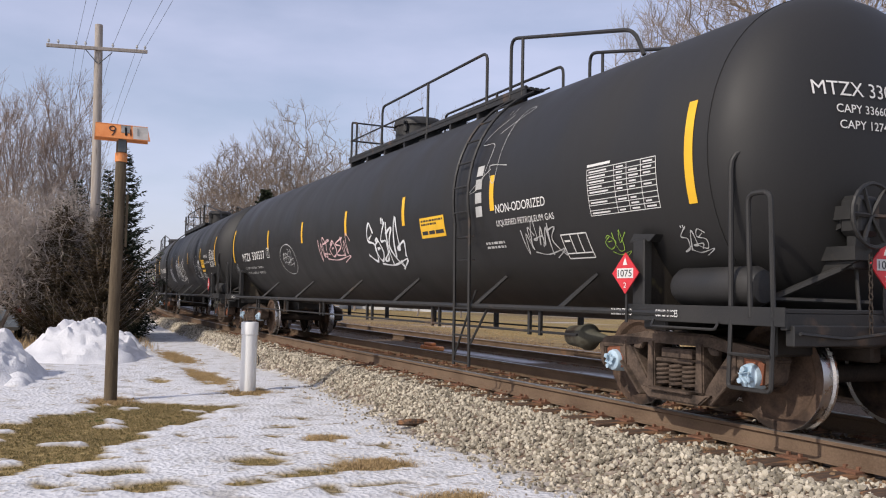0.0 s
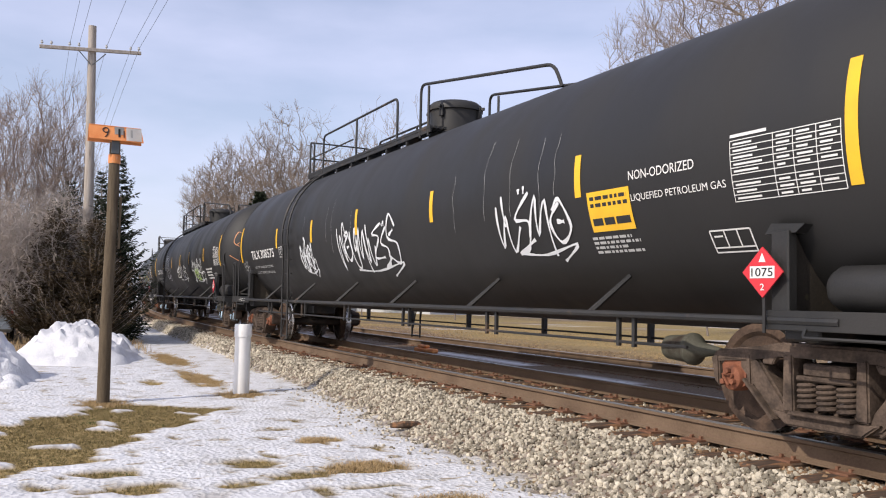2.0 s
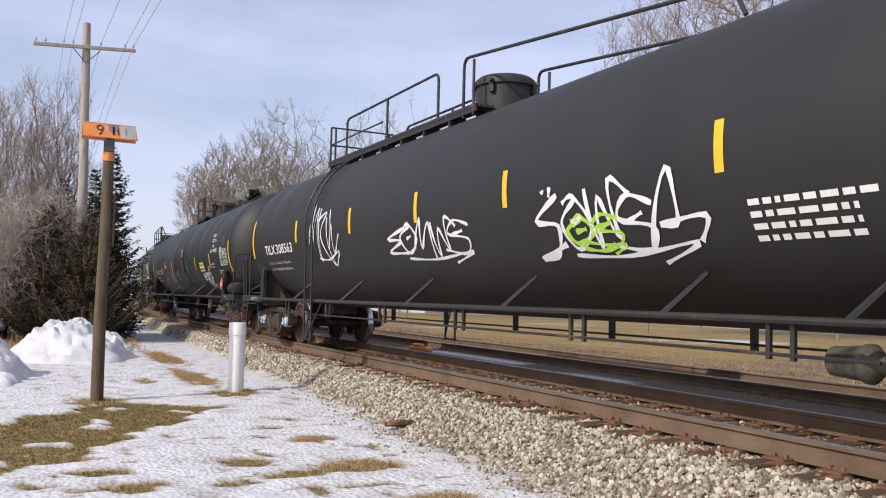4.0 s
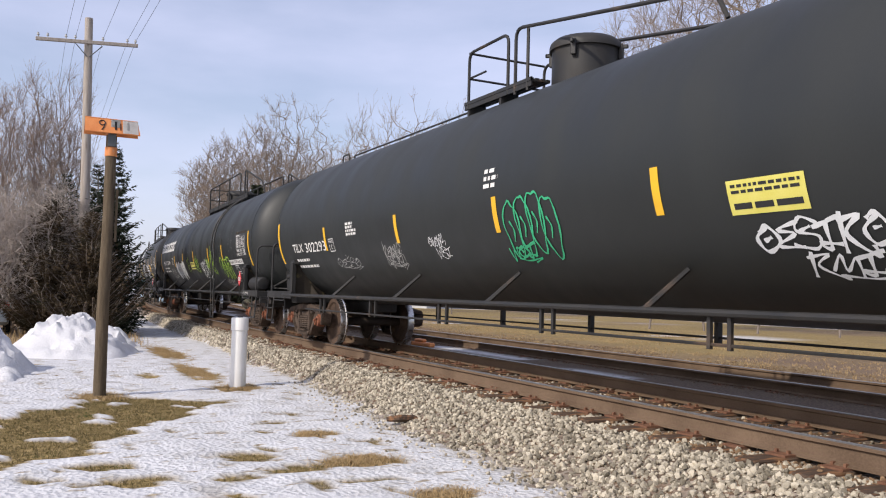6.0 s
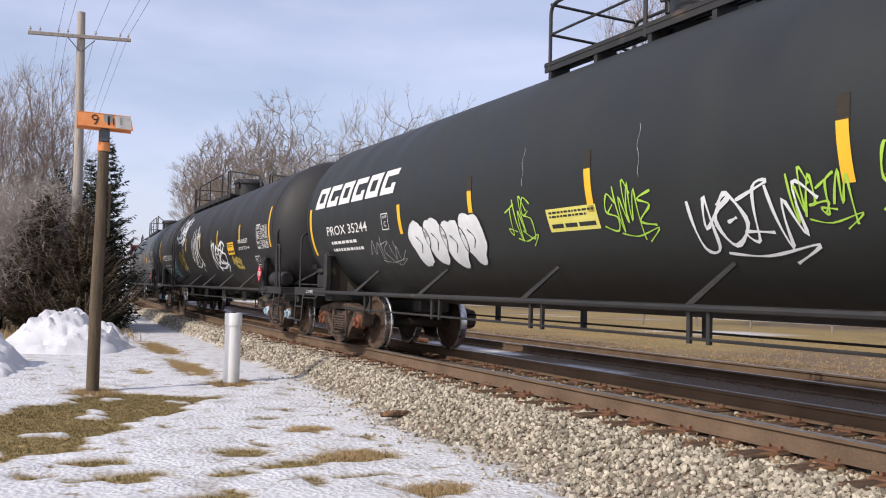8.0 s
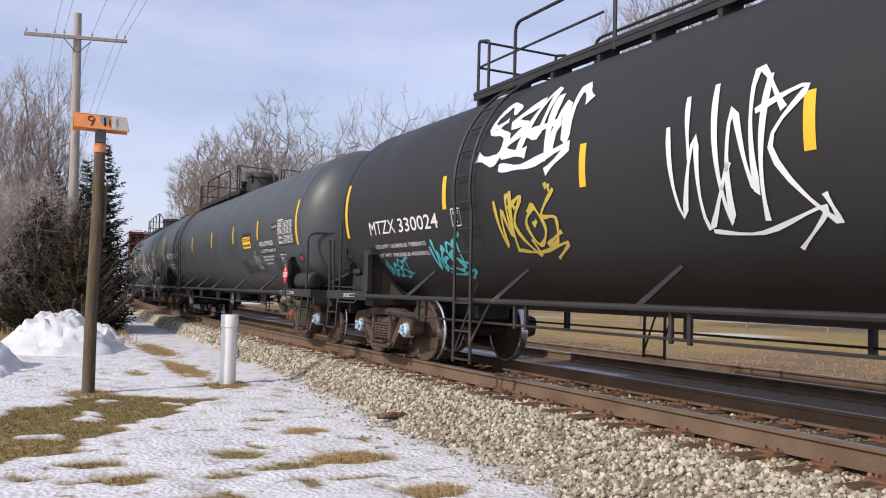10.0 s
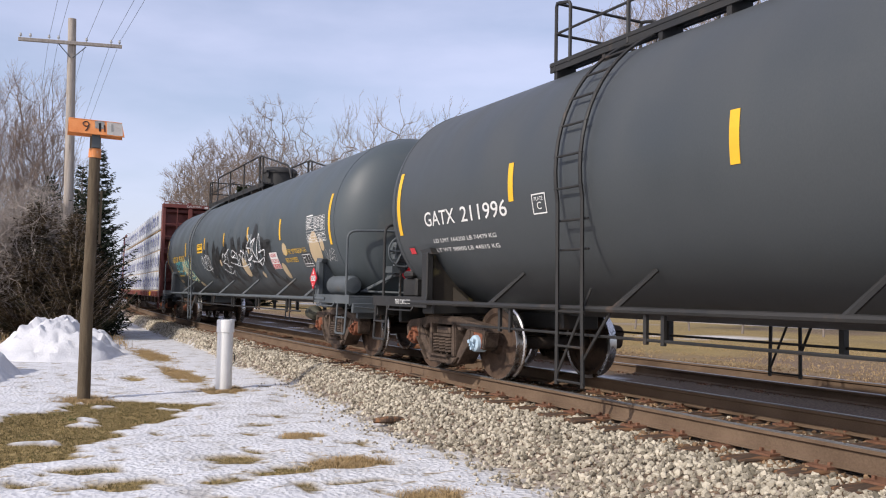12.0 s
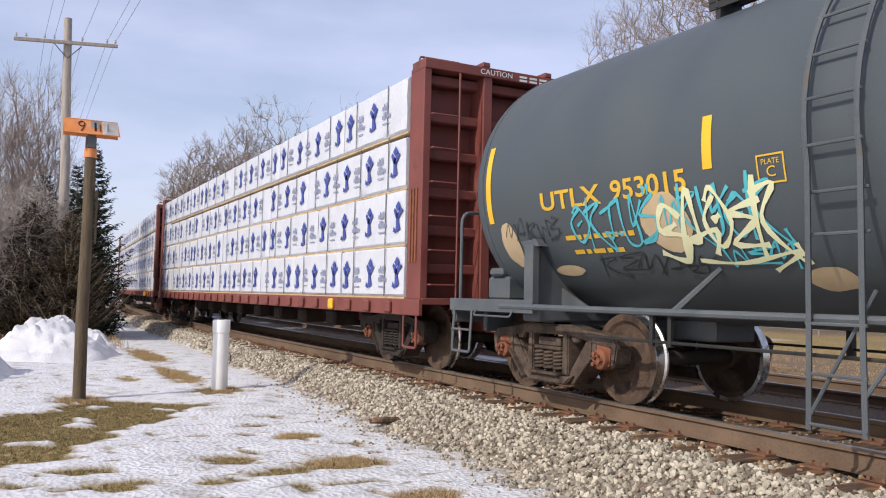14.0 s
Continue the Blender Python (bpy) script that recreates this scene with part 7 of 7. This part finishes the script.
# dull black car with the green bubble tag
hb = 8.68
stripes(tank_d, (), (5.74, 3.03, 0.25, -2.65, -5.87), -0.325)
for x in (8.71, -8.80):
    patch(tank_d, "yellow_strip", x - 0.05, x + 0.05, -0.74, 0.13, YELLOW, 0.005)
for s_, x0, x1, y, h in (("LIQUEFIED", 6.25, 6.84, 0.34, 0.095), ("PETROLEUM", 6.20, 6.87, 0.195, 0.095), ("GAS", 6.41, 6.63, 0.05, 0.095), ("NON - ODORIZED", 6.02, 7.03, -0.10, 0.10)):
    write(tank_d, s_, x0, x1, y, h, shear=0.1)
write(tank_d, "EXT STRATHMORE EE 2020", 5.96, 6.50, -0.46, 0.05)
write(tank_d, "MRH 10-2012", 6.10, 6.38, -0.54, 0.05)
data_table(tank_d, 7.42, 8.43, -0.51, -0.06, seed=7)
patch(tank_d, "dark_panel", 7.45, 8.15, 0.03, 0.30, BLACK_P, 0.004)
small_table(tank_d, 6.96, 7.48, -0.93, -0.65)
notice(tank_d, 3.84, 4.58, -0.61, -0.33, PALE_YELLOW, seed=8)
bubbles(tank_d, 0.45, 1.45, -0.88, -0.14, 4, None, GREEN_P, 4, 0.028)
graffiti(tank_d, 0.35, 0.9, -0.95, -0.72, (6, 3, 8), GREEN_P, 0.028, 31)
graffiti(tank_d, 4.0, 5.12, -0.94, -0.66, (3, 5, 1, 8, 7, 3), SILVER_P, 0.035, 32, tail=False)
graffiti(tank_d, 4.38, 5.2, -1.25, -0.97, (7, 2, 8, 4), SILVER_P, 0.030, 33)
graffiti(tank_d, 5.2, 5.46, -0.87, -0.56, (1, 10), SILVER_P, 0.03, 34, tail=False)
graffiti(tank_d, -5.55, -4.5, -0.95, -0.70, (3, 5, 10, 1, 3), GHOST, 0.010, 35)
graffiti(tank_d, -3.31, -2.65, -0.98, -0.56, (7, 5, 2, 4, 1), GHOST, 0.014, 36)
graffiti(tank_d, -3.25, -2.70, -0.95, -0.62, (10, 1, 9), GHOST, 0.012, 37)
graffiti(tank_d, -1.66, -1.2, -0.64, -0.50, (3, 0, 3, 6, 4), SILVER_P, 0.012, 38, tail=False)
graffiti(tank_d, -1.5, -1.1, -0.82, -0.66, (6, 1, 8), SILVER_P, 0.012, 39, tail=False)
write(tank_d, "TILX", -7.90, -7.26, -0.52, 0.17)
write(tank_d, "302293", -7.10, -5.90, -0.54, 0.19)
frame_box(tank_d, -5.69, -5.44, -0.57, -0.33)
print_lines(tank_d, -7.87, -6.74, -0.66, 1, 0.055, 0.1, WHITE, 9)
print_lines(tank_d, -7.86, -6.68, -0.80, 1, 0.055, 0.1, WHITE, 10)
print_lines(tank_d, -4.75, -4.27, -0.10, 4, 0.04, 0.06, WHITE, 11)
print_lines(tank_d, 0.02, 0.40, 0.23, 3, 0.05, 0.09, WHITE, 12)
head_words(tank_d, hb, [("TILX 302293", -0.80, 0.10, 0.34, 0.11), ("CAPY 33520 GAL", -0.45, 0.12, 0.20, 0.06), ("CAPY 126887 L", -0.45, 0.04, 0.10, 0.06), ("CAPY 2798 IMP GAL", -0.45, 0.22, 0.0, 0.06)])
plate_words(car_d, "HF COMP SHOES", 8.3, 8.6)
common_ends(car_d, hb, 8.14)

# dull black car with the block logo and lime tags
hb = 8.52
stripes(tank_e, (), (4.87, 2.66, -0.15, -2.5, -4.6), -0.27)
for x in (8.35, -8.55):
    patch(tank_e, "yellow_strip", x - 0.05, x + 0.05, -0.72, 0.15, YELLOW, 0.005)
for k, x in enumerate((4.88, 2.66, -0.15, -2.5)):
    patch(tank_e, "old_strip", x - 0.04, x + 0.06, -0.06, 0.12, WEB, 0.0045)
logo = bmesh.new()
for k in range(6):
    x0 = -8.30 + k * 0.60
    for a, b, c, d in ((0, 0.14, 0, 0.38), (0.14, 0.50, 0.28, 0.38), (0.14, 0.50, 0.0, 0.10), (0.36, 0.50, 0.10, 0.16 if k % 2 else 0.28)):
        rect(logo, x0 + a, x0 + b, 0.13 + c, 0.13 + d)
for v_ in logo.verts:
    v_.co.x += 0.28 * (v_.co.y - 0.13)
part("block_logo", lay(logo, 0.006, flank), WHITE, tank_e, "white block logo")
write(tank_e, "PROX 35244", -7.70, -5.85, -0.38, 0.16)
print_lines(tank_e, -7.59, -6.20, -0.49, 2, 0.05, 0.13, WHITE, 13)
frame_box(tank_e, -5.25, -5.0, -0.40, -0.15)
patch(tank_e, "dark_panel", 6.78, 8.22, -0.50, 0.19, BLACK_P, 0.003)
patch(tank_e, "grime_band", 6.85, 8.15, 0.13, 0.19, WEB, 0.0045)
data_table(tank_e, 6.94, 7.96, -0.42, 0.05, seed=9)
patch(tank_e, "white_strip", 5.72, 7.37, -0.645, -0.51, WHITE, 0.005)
write(tank_e, "LIQUEFIED PETROLEUM GAS", 5.76, 7.33, -0.625, 0.095, DARK_INK, lift=0.008)
small_table(tank_e, 6.25, 6.66, -0.92, -0.68)
patch(tank_e, "white_strip", 6.98, 7.49, -0.885, -0.755, WHITE, 0.005)
write(tank_e, "NON-ODORIZED", 7.01, 7.46, -0.86, 0.085, RED_P, lift=0.008)
notice(tank_e, -0.92, -0.08, -0.66, -0.41, PALE_YELLOW, seed=14)
bubbles(tank_e, -4.35, -2.35, -1.05, -0.30, 4, SILVER_P, BLACK_P, 5, 0.022)
bubbles(tank_e, 4.40, 5.70, -1.05, -0.40, 4, None, LIME_P, 6, 0.035)
graffiti(tank_e, -1.70, -1.22, -0.80, -0.26, (8, 6, 1), LIME_P, 0.020, 41)
graffiti(tank_e, 0.05, 0.67, -0.83, -0.30, (1, 6, 2, 5), LIME_P, 0.020, 42)
graffiti(tank_e, 1.11, 2.23, -1.10, -0.43, (9, 3, 8, 6), SILVER_P, 0.035, 43)
graffiti(tank_e, 2.15, 2.66, -0.82, -0.36, (6, 4, 8, 2), LIME_P, 0.018, 44)
graffiti(tank_e, 2.91, 3.40, -0.96, -0.20, (1, 10, 6, 3), LIME_P, 0.022, 45)
graffiti(tank_e, -5.9, -4.8, -0.98, -0.55, (2, 7, 0), GHOST, 0.012, 46)
streaks(tank_e, (-1.3, 0.6, 3.6, 4.6, 5.9, 6.3), GHOST, 8)
for k in range(3):
    graffiti(tank_e, 3.9 + 0.3 * k, 4.4 + 0.3 * k, -1.35, -1.12, (2, 8), GHOST, 0.018, 47 + k, tail=False)
head_words(tank_e, hb, [("PROX 35244", -0.68, 0.02, 0.46, 0.15), ("CAPY 34020 GAL US", -0.60, -0.12, 0.34, 0.06), ("CAPY 128 750 LTR", -0.60, -0.16, 0.23, 0.06), ("SPRG D-5  7 OUTER  7 INNER", -0.60, 0.02, 0.12, 0.06), ("36 IN WHLS", -0.60, -0.36, 0.01, 0.06), ("NO. 24 BRAKE BEAMS", -0.60, -0.12, -0.10, 0.06)])
plate_words(car_e, "2 INCH HF COMP SHOES", 8.0, 8.55)
plate_words(car_e, "LD LMT SHOES", -8.7, -8.3)
common_ends(car_e, hb, 7.71)

# black car with turquoise and white tags
hb = 8.70
stripes(tank_f, (8.58, -8.76), (5.68, 2.9, 0.2, -2.4, -5.3))
write(tank_f, "MTZX", -7.83, -6.90, -0.44, 0.20)
write(tank_f, "330024", -6.78, -5.54, -0.445, 0.20)
write(tank_f, "LD LMT 162800LB 73800KG", -7.77, -6.06, -0.665, 0.06, bold=0.004)
write(tank_f, "LT WT 100200LB 45500KG", -7.75, -6.05, -0.81, 0.06, bold=0.004)
frame_box(tank_f, -5.15, -4.91, -0.455, -0.225)
graffiti(tank_f, -5.97, -5.10, -1.22, -0.62, (0, 3, 1, 8), CYAN_P, 0.055, 51)
graffiti(tank_f, -7.69, -6.87, -1.19, -0.86, (0, 3, 1, 8), CYAN_P, 0.035, 52, tail=False)
graffiti(tank_f, -4.4, -2.7, 0.0, 0.95, (1, 5, 4, 6), SILVER_P, 0.12, 53)
graffiti(tank_f, -4.1, -2.9, -0.95, -0.20, (6, 7, 3, 10), OCHRE_P, 0.055, 54)
graffiti(tank_f, 2.0, 3.75, -0.98, -0.12, (7, 3, 5, 1), SILVER_P, 0.07, 55)
graffiti(tank_f, 4.45, 5.3, -0.95, -0.58, (2, 5, 1, 9), OCHRE_P, 0.06, 56)
graffiti(tank_f, -1.2, 0.2, -0.95, 0.35, (0, 6, 7), SILVER_P, 0.05, 57)
notice(tank_f, 4.18, 4.92, -0.51, -0.19, YELLOW, seed=15)
write(tank_f, "NON-ODORIZED", 5.5, 6.5, -0.26, 0.10)
write(tank_f, "LIQUEFIED PETROLEUM GAS", 5.45, 6.62, -0.43, 0.085)
data_table(tank_f, 7.43, 8.43, -0.45, 0.05, seed=16)
small_table(tank_f, 6.9, 7.35, -0.9, -0.62)
plate_words(car_f, "2 INCH TREAD COND SHOES", -8.8, -8.3)
common_ends(car_f, hb, 8.0)

# dark grey car with repainted patches
hb = 8.63
stripes(tank_g, (8.60, -8.68), (5.60, 3.15, 0.47, -2.56, -5.75))
data_table(tank_g, 7.28, 8.34, -0.38, 0.07, seed=17)
patch(tank_g, "dark_panel", 7.24, 8.40, -0.42, 0.11, BLACK_P, 0.003)
patch(tank_g, "dark_panel", 6.75, 7.26, -0.08, 0.07, BLACK_P, 0.0035)
write(tank_g, "FRA-AIP 201901", 6.82, 7.20, -0.03, 0.05)
write(tank_g, "NON-ODORIZED", 5.72, 6.82, -0.38, 0.10)
write(tank_g, "LIQUEFIED PETROLEUM GAS", 5.73, 6.96, -0.54, 0.085)
patch(tank_g, "dark_panel", 5.70, 6.98, -0.56, -0.43, BLACK_P, 0.0035)
patch(tank_g, "dark_panel", 4.12, 4.97, -0.39, -0.02, BLACK_P, 0.003)
notice(tank_g, 4.17, 4.91, -0.38, -0.11, YELLOW, seed=18)
print_lines(tank_g, 5.77, 6.67, -0.61, 2, 0.035, 0.07, GHOST, 19)
print_lines(tank_g, 5.85, 6.35, -0.77, 1, 0.04, 0.07, GHOST, 20)
patch(tank_g, "dark_panel", 3.58, 4.20, -1.04, -0.65, BLACK_P, 0.003)
patch(tank_g, "dark_panel", 4.20, 5.60, -1.02, -0.80, BLACK_P, 0.0032)
patch(tank_g, "dark_panel", 6.60, 7.25, -1.04, -0.68, BLACK_P, 0.003)
small_table(tank_g, 7.15, 7.60, -0.90, -0.61, WHITE, BLACK_P)
patch(tank_g, "dark_panel", 8.38, 8.68, -0.81, -0.62, BLACK_P, 0.003)
patch(tank_g, "red_label", 8.45, 8.59, -0.76, -0.68, RED_P, 0.005)
patch(tank_g, "dark_panel", -8.58, -8.38, -0.74, -0.62, BLACK_P, 0.003)
patch(tank_g, "red_label", -8.56, -8.41, -0.73, -0.64, RED_P, 0.005)
graffiti(tank_g, 4.94, 5.36, -0.95, -0.55, (3, 10, 3), SILVER_P, 0.012, 61)
write(tank_g, "GATX", -7.90, -7.08, -0.37, 0.19)
write(tank_g, "211996", -6.92, -5.86, -0.37, 0.19)
write(tank_g, "LD LMT 164200 LB 74479 KG", -7.77, -6.2, -0.60, 0.055, bold=0.004)
write(tank_g, "LT WT 98800 LB 44815 KG", -7.77, -6.2, -0.73, 0.055, bold=0.004)
frame_box(tank_g, -5.35, -5.10, -0.40, -0.18)
head_words(tank_g, hb, [("GATX 211996", -0.70, 0.40, 0.42, 0.13), ("CAPY 33700 GAL", -0.50, 0.22, 0.28, 0.065), ("CAPY 127568 L", -0.50, 0.16, 0.16, 0.065)])
plate_words(car_g, "2 INCH", 7.62, 7.78)
plate_words(car_g, "TREAD COND SHOES", 8.08, 8.60)
plate_words(car_g, "TREAD COND SHOES", -8.75, -8.25)
common_ends(car_g, hb, 8.10)

# blue-grey car with ghosted graffiti and tan patches
hb = 8.40
stripes(tank_h, (8.35, -8.45), (5.36, 2.72, 0.25, -2.2, -5.12))
data_table(tank_h, 7.10, 8.12, -0.36, 0.09, WHITE, seed=21)
write(tank_h, "LIQUEFIED PETROLEUM GAS", 5.41, 6.90, -0.545, 0.115, UTL_YELLOW, bold=0.006)
write(tank_h, "NON ODORIZED", 5.44, 6.24, -0.70, 0.10, UTL_YELLOW, bold=0.006)
notice(tank_h, -3.24, -2.48, -0.19, 0.07, YELLOW, seed=22)
patch(tank_h, "red_notice", 4.39, 4.95, -0.82, -0.45, WHITE, 0.010)
write(tank_h, "LIQUEFIED", 4.45, 4.88, -0.56, 0.085, RED_P, lift=0.013)
write(tank_h, "PETROLEUM GAS", 4.41, 4.93, -0.68, 0.085, RED_P, lift=0.013)
patch(tank_h, "red_bar", 4.41, 4.93, -0.81, -0.71, RED_P, 0.012)
write(tank_h, "NON-ODORIZED", 4.43, 4.91, -0.795, 0.07, WHITE, lift=0.015)
small_table(tank_h, 6.56, 7.04, -0.81, -0.57, WHITE, BLACK_P)
blot(tank_h, 7.42, -0.52, 0.30, 0.36, TAN_P, 1)
blot(tank_h, 7.85, -0.42, 0.10, 0.12, TAN_P, 2)
blot(tank_h, 5.12, -0.88, 0.16, 0.20, TAN_P, 3)
blot(tank_h, 5.55, -0.42, 0.15, 0.12, TAN_P, 4)
blot(tank_h, 2.05, -0.74, 0.26, 0.24, TAN_P, 5, 0.010)
blot(tank_h, 3.30, -0.95, 0.10, 0.08, TAN_P, 6)
blot(tank_h, -0.35, -0.55, 0.09, 0.09, TAN_P, 7, 0.010)
blot(tank_h, 2.72, -0.35, 0.06, 0.07, TAN_P, 8)
blot(tank_h, -8.18, -0.73, 0.16, 0.27, TAN_P, 9)
blot(tank_h, -4.32, -1.22, 0.22, 0.13, TAN_P, 10)
blot(tank_h, -7.35, -1.07, 0.24, 0.07, TAN_P, 11)
blot(tank_h, -5.7, -0.62, 0.30, 0.28, TAN_P, 12, 0.0055)
blot(tank_h, -1.6, -1.0, 0.12, 0.07, TAN_P, 13)
graffiti(tank_h, -2.2, 4.6, -1.10, -0.02, (0, 2, 5, 6, 9, 3, 4, 7), BLACK_P, 0.26, 71, lift=0.007, tail=False)
graffiti(tank_h, -2.75, -1.65, -0.80, -0.25, (3, 9, 7, 3), SILVER_P, 0.022, 72)
graffiti(tank_h, -0.05, 0.75, -0.95, -0.30, (1, 8), SILVER_P, 0.025, 73, lift=0.011)
graffiti(tank_h, 0.95, 2.6, -0.75, -0.30, (1, 6, 2), SILVER_P, 0.030, 74, lift=0.012)
graffiti(tank_h, 2.55, 3.9, -0.70, -0.05, (10, 7, 4), SILVER_P, 0.034, 75, lift=0.011)
graffiti(tank_h, 0.15, 0.55, -0.25, 0.0, (6, 0), BLACK_P, 0.02, 76)
graffiti(tank_h, 7.9, 8.4, -0.75, -0.52, (0, 4, 1), GHOST, 0.012, 77, tail=False)
write(tank_h, "UTLX", -7.44, -6.47, -0.38, 0.19, UTL_YELLOW, bold=0.02)
write(tank_h, "953015", -6.32, -5.37, -0.37, 0.19, UTL_YELLOW, bold=0.02)
frame_box(tank_h, -4.64, -4.39, -0.40, -0.18, UTL_YELLOW)
print_lines(tank_h, -7.16, -5.95, -0.66, 1, 0.05, 0.1, UTL_YELLOW, 23)
print_lines(tank_h, -7.10, -6.0, -0.82, 1, 0.05, 0.1, UTL_YELLOW, 24)
graffiti(tank_h, -7.0, -4.55, -0.78, -0.32, (3, 7, 8, 9, 10, 2, 7, 9, 3, 7), CYAN_P, 0.030, 78, tail=False)
graffiti(tank_h, -5.80, -4.50, -1.12, -0.40, (1, 4, 3, 5, 7), CREAM_P, 0.055, 79, lift=0.011)
graffiti(tank_h, -8.2, -7.2, -0.66, -0.46, (2, 4, 7, 6, 10), BLACK_P, 0.014, 80, tail=False)
graffiti(tank_h, -6.8, -5.4, -1.12, -0.90, (7, 5, 2, 4, 9), BLACK_P, 0.016, 81, tail=False)
graffiti(tank_h, -5.2, -4.5, -1.05, -0.85, (6, 5, 2), CYAN_P, 0.03, 82, tail=False)
head_words(tank_h, hb, [("UTLX 953015", -0.58, 0.33, 0.44, 0.12), ("CAPY 33500 GAL US", -0.35, 0.36, 0.29, 0.055), ("CAPY 126800 LTR", -0.35, 0.30, 0.19, 0.055), ("SPRS D-5", -0.35, 0.0, 0.09, 0.055)], UTL_YELLOW)
common_ends(car_h, hb, 7.70)


# lettering on the red bulkheads
def bulk_words(car, e):
    for s, y0, y1, z, h in (("CAUTION", -0.62, -0.10, 4.155, 0.075), ):
        write(car, s, y0, y1, z, h, WHITE, place=lambda u, v, lift: Vector((e + 0.54 + lift, u, v)), lift=0.006)
    bm = bmesh.new()
    for k in range(2):
        for j in range(4):
            v = [bm.verts.new((e + 0.546, 0.02 + j * 0.17, 4.215 - k * 0.05)), bm.verts.new((e + 0.546, 0.15 + j * 0.17, 4.215 - k * 0.05)), bm.verts.new((e + 0.546, 0.15 + j * 0.17, 4.185 - k * 0.05)), bm.verts.new((e + 0.546, 0.02 + j * 0.17, 4.185 - k * 0.05))]
            bm.faces.new(v)
    part("small_print", bm, WHITE, car)


for car_, _, t_ in CARS[-3:-1]:
    bulk_words(car_, t_ + 1.15)

# ---- pieces of the track, last ----
build_ties()


def motions():
    """The train rolls past at a steady speed, and its wheels turn."""
    for car, c, t in CARS:
        rows = []
        for k in range(29):
            s = c + SPEED * k * 0.5
            (a, _), (b, _) = along(s + t), along(s - t)
            m, d = (a + b) / 2, a - b
            rows.append((k * 0.5, pose(m.x, m.y, 0, 0, 0, math.degrees(math.atan2(d.y, d.x)))))
        walk(car, rows)
    turn = math.degrees(SPEED / 0.4575)
    for axle, x, start in WHEELSETS:
        walk(axle, [(k / FPS, pose(x, 0, 0.4575, 0, (start + turn * k / FPS) % 360, 0)) for k in range(14 * FPS + 1)])


motions()
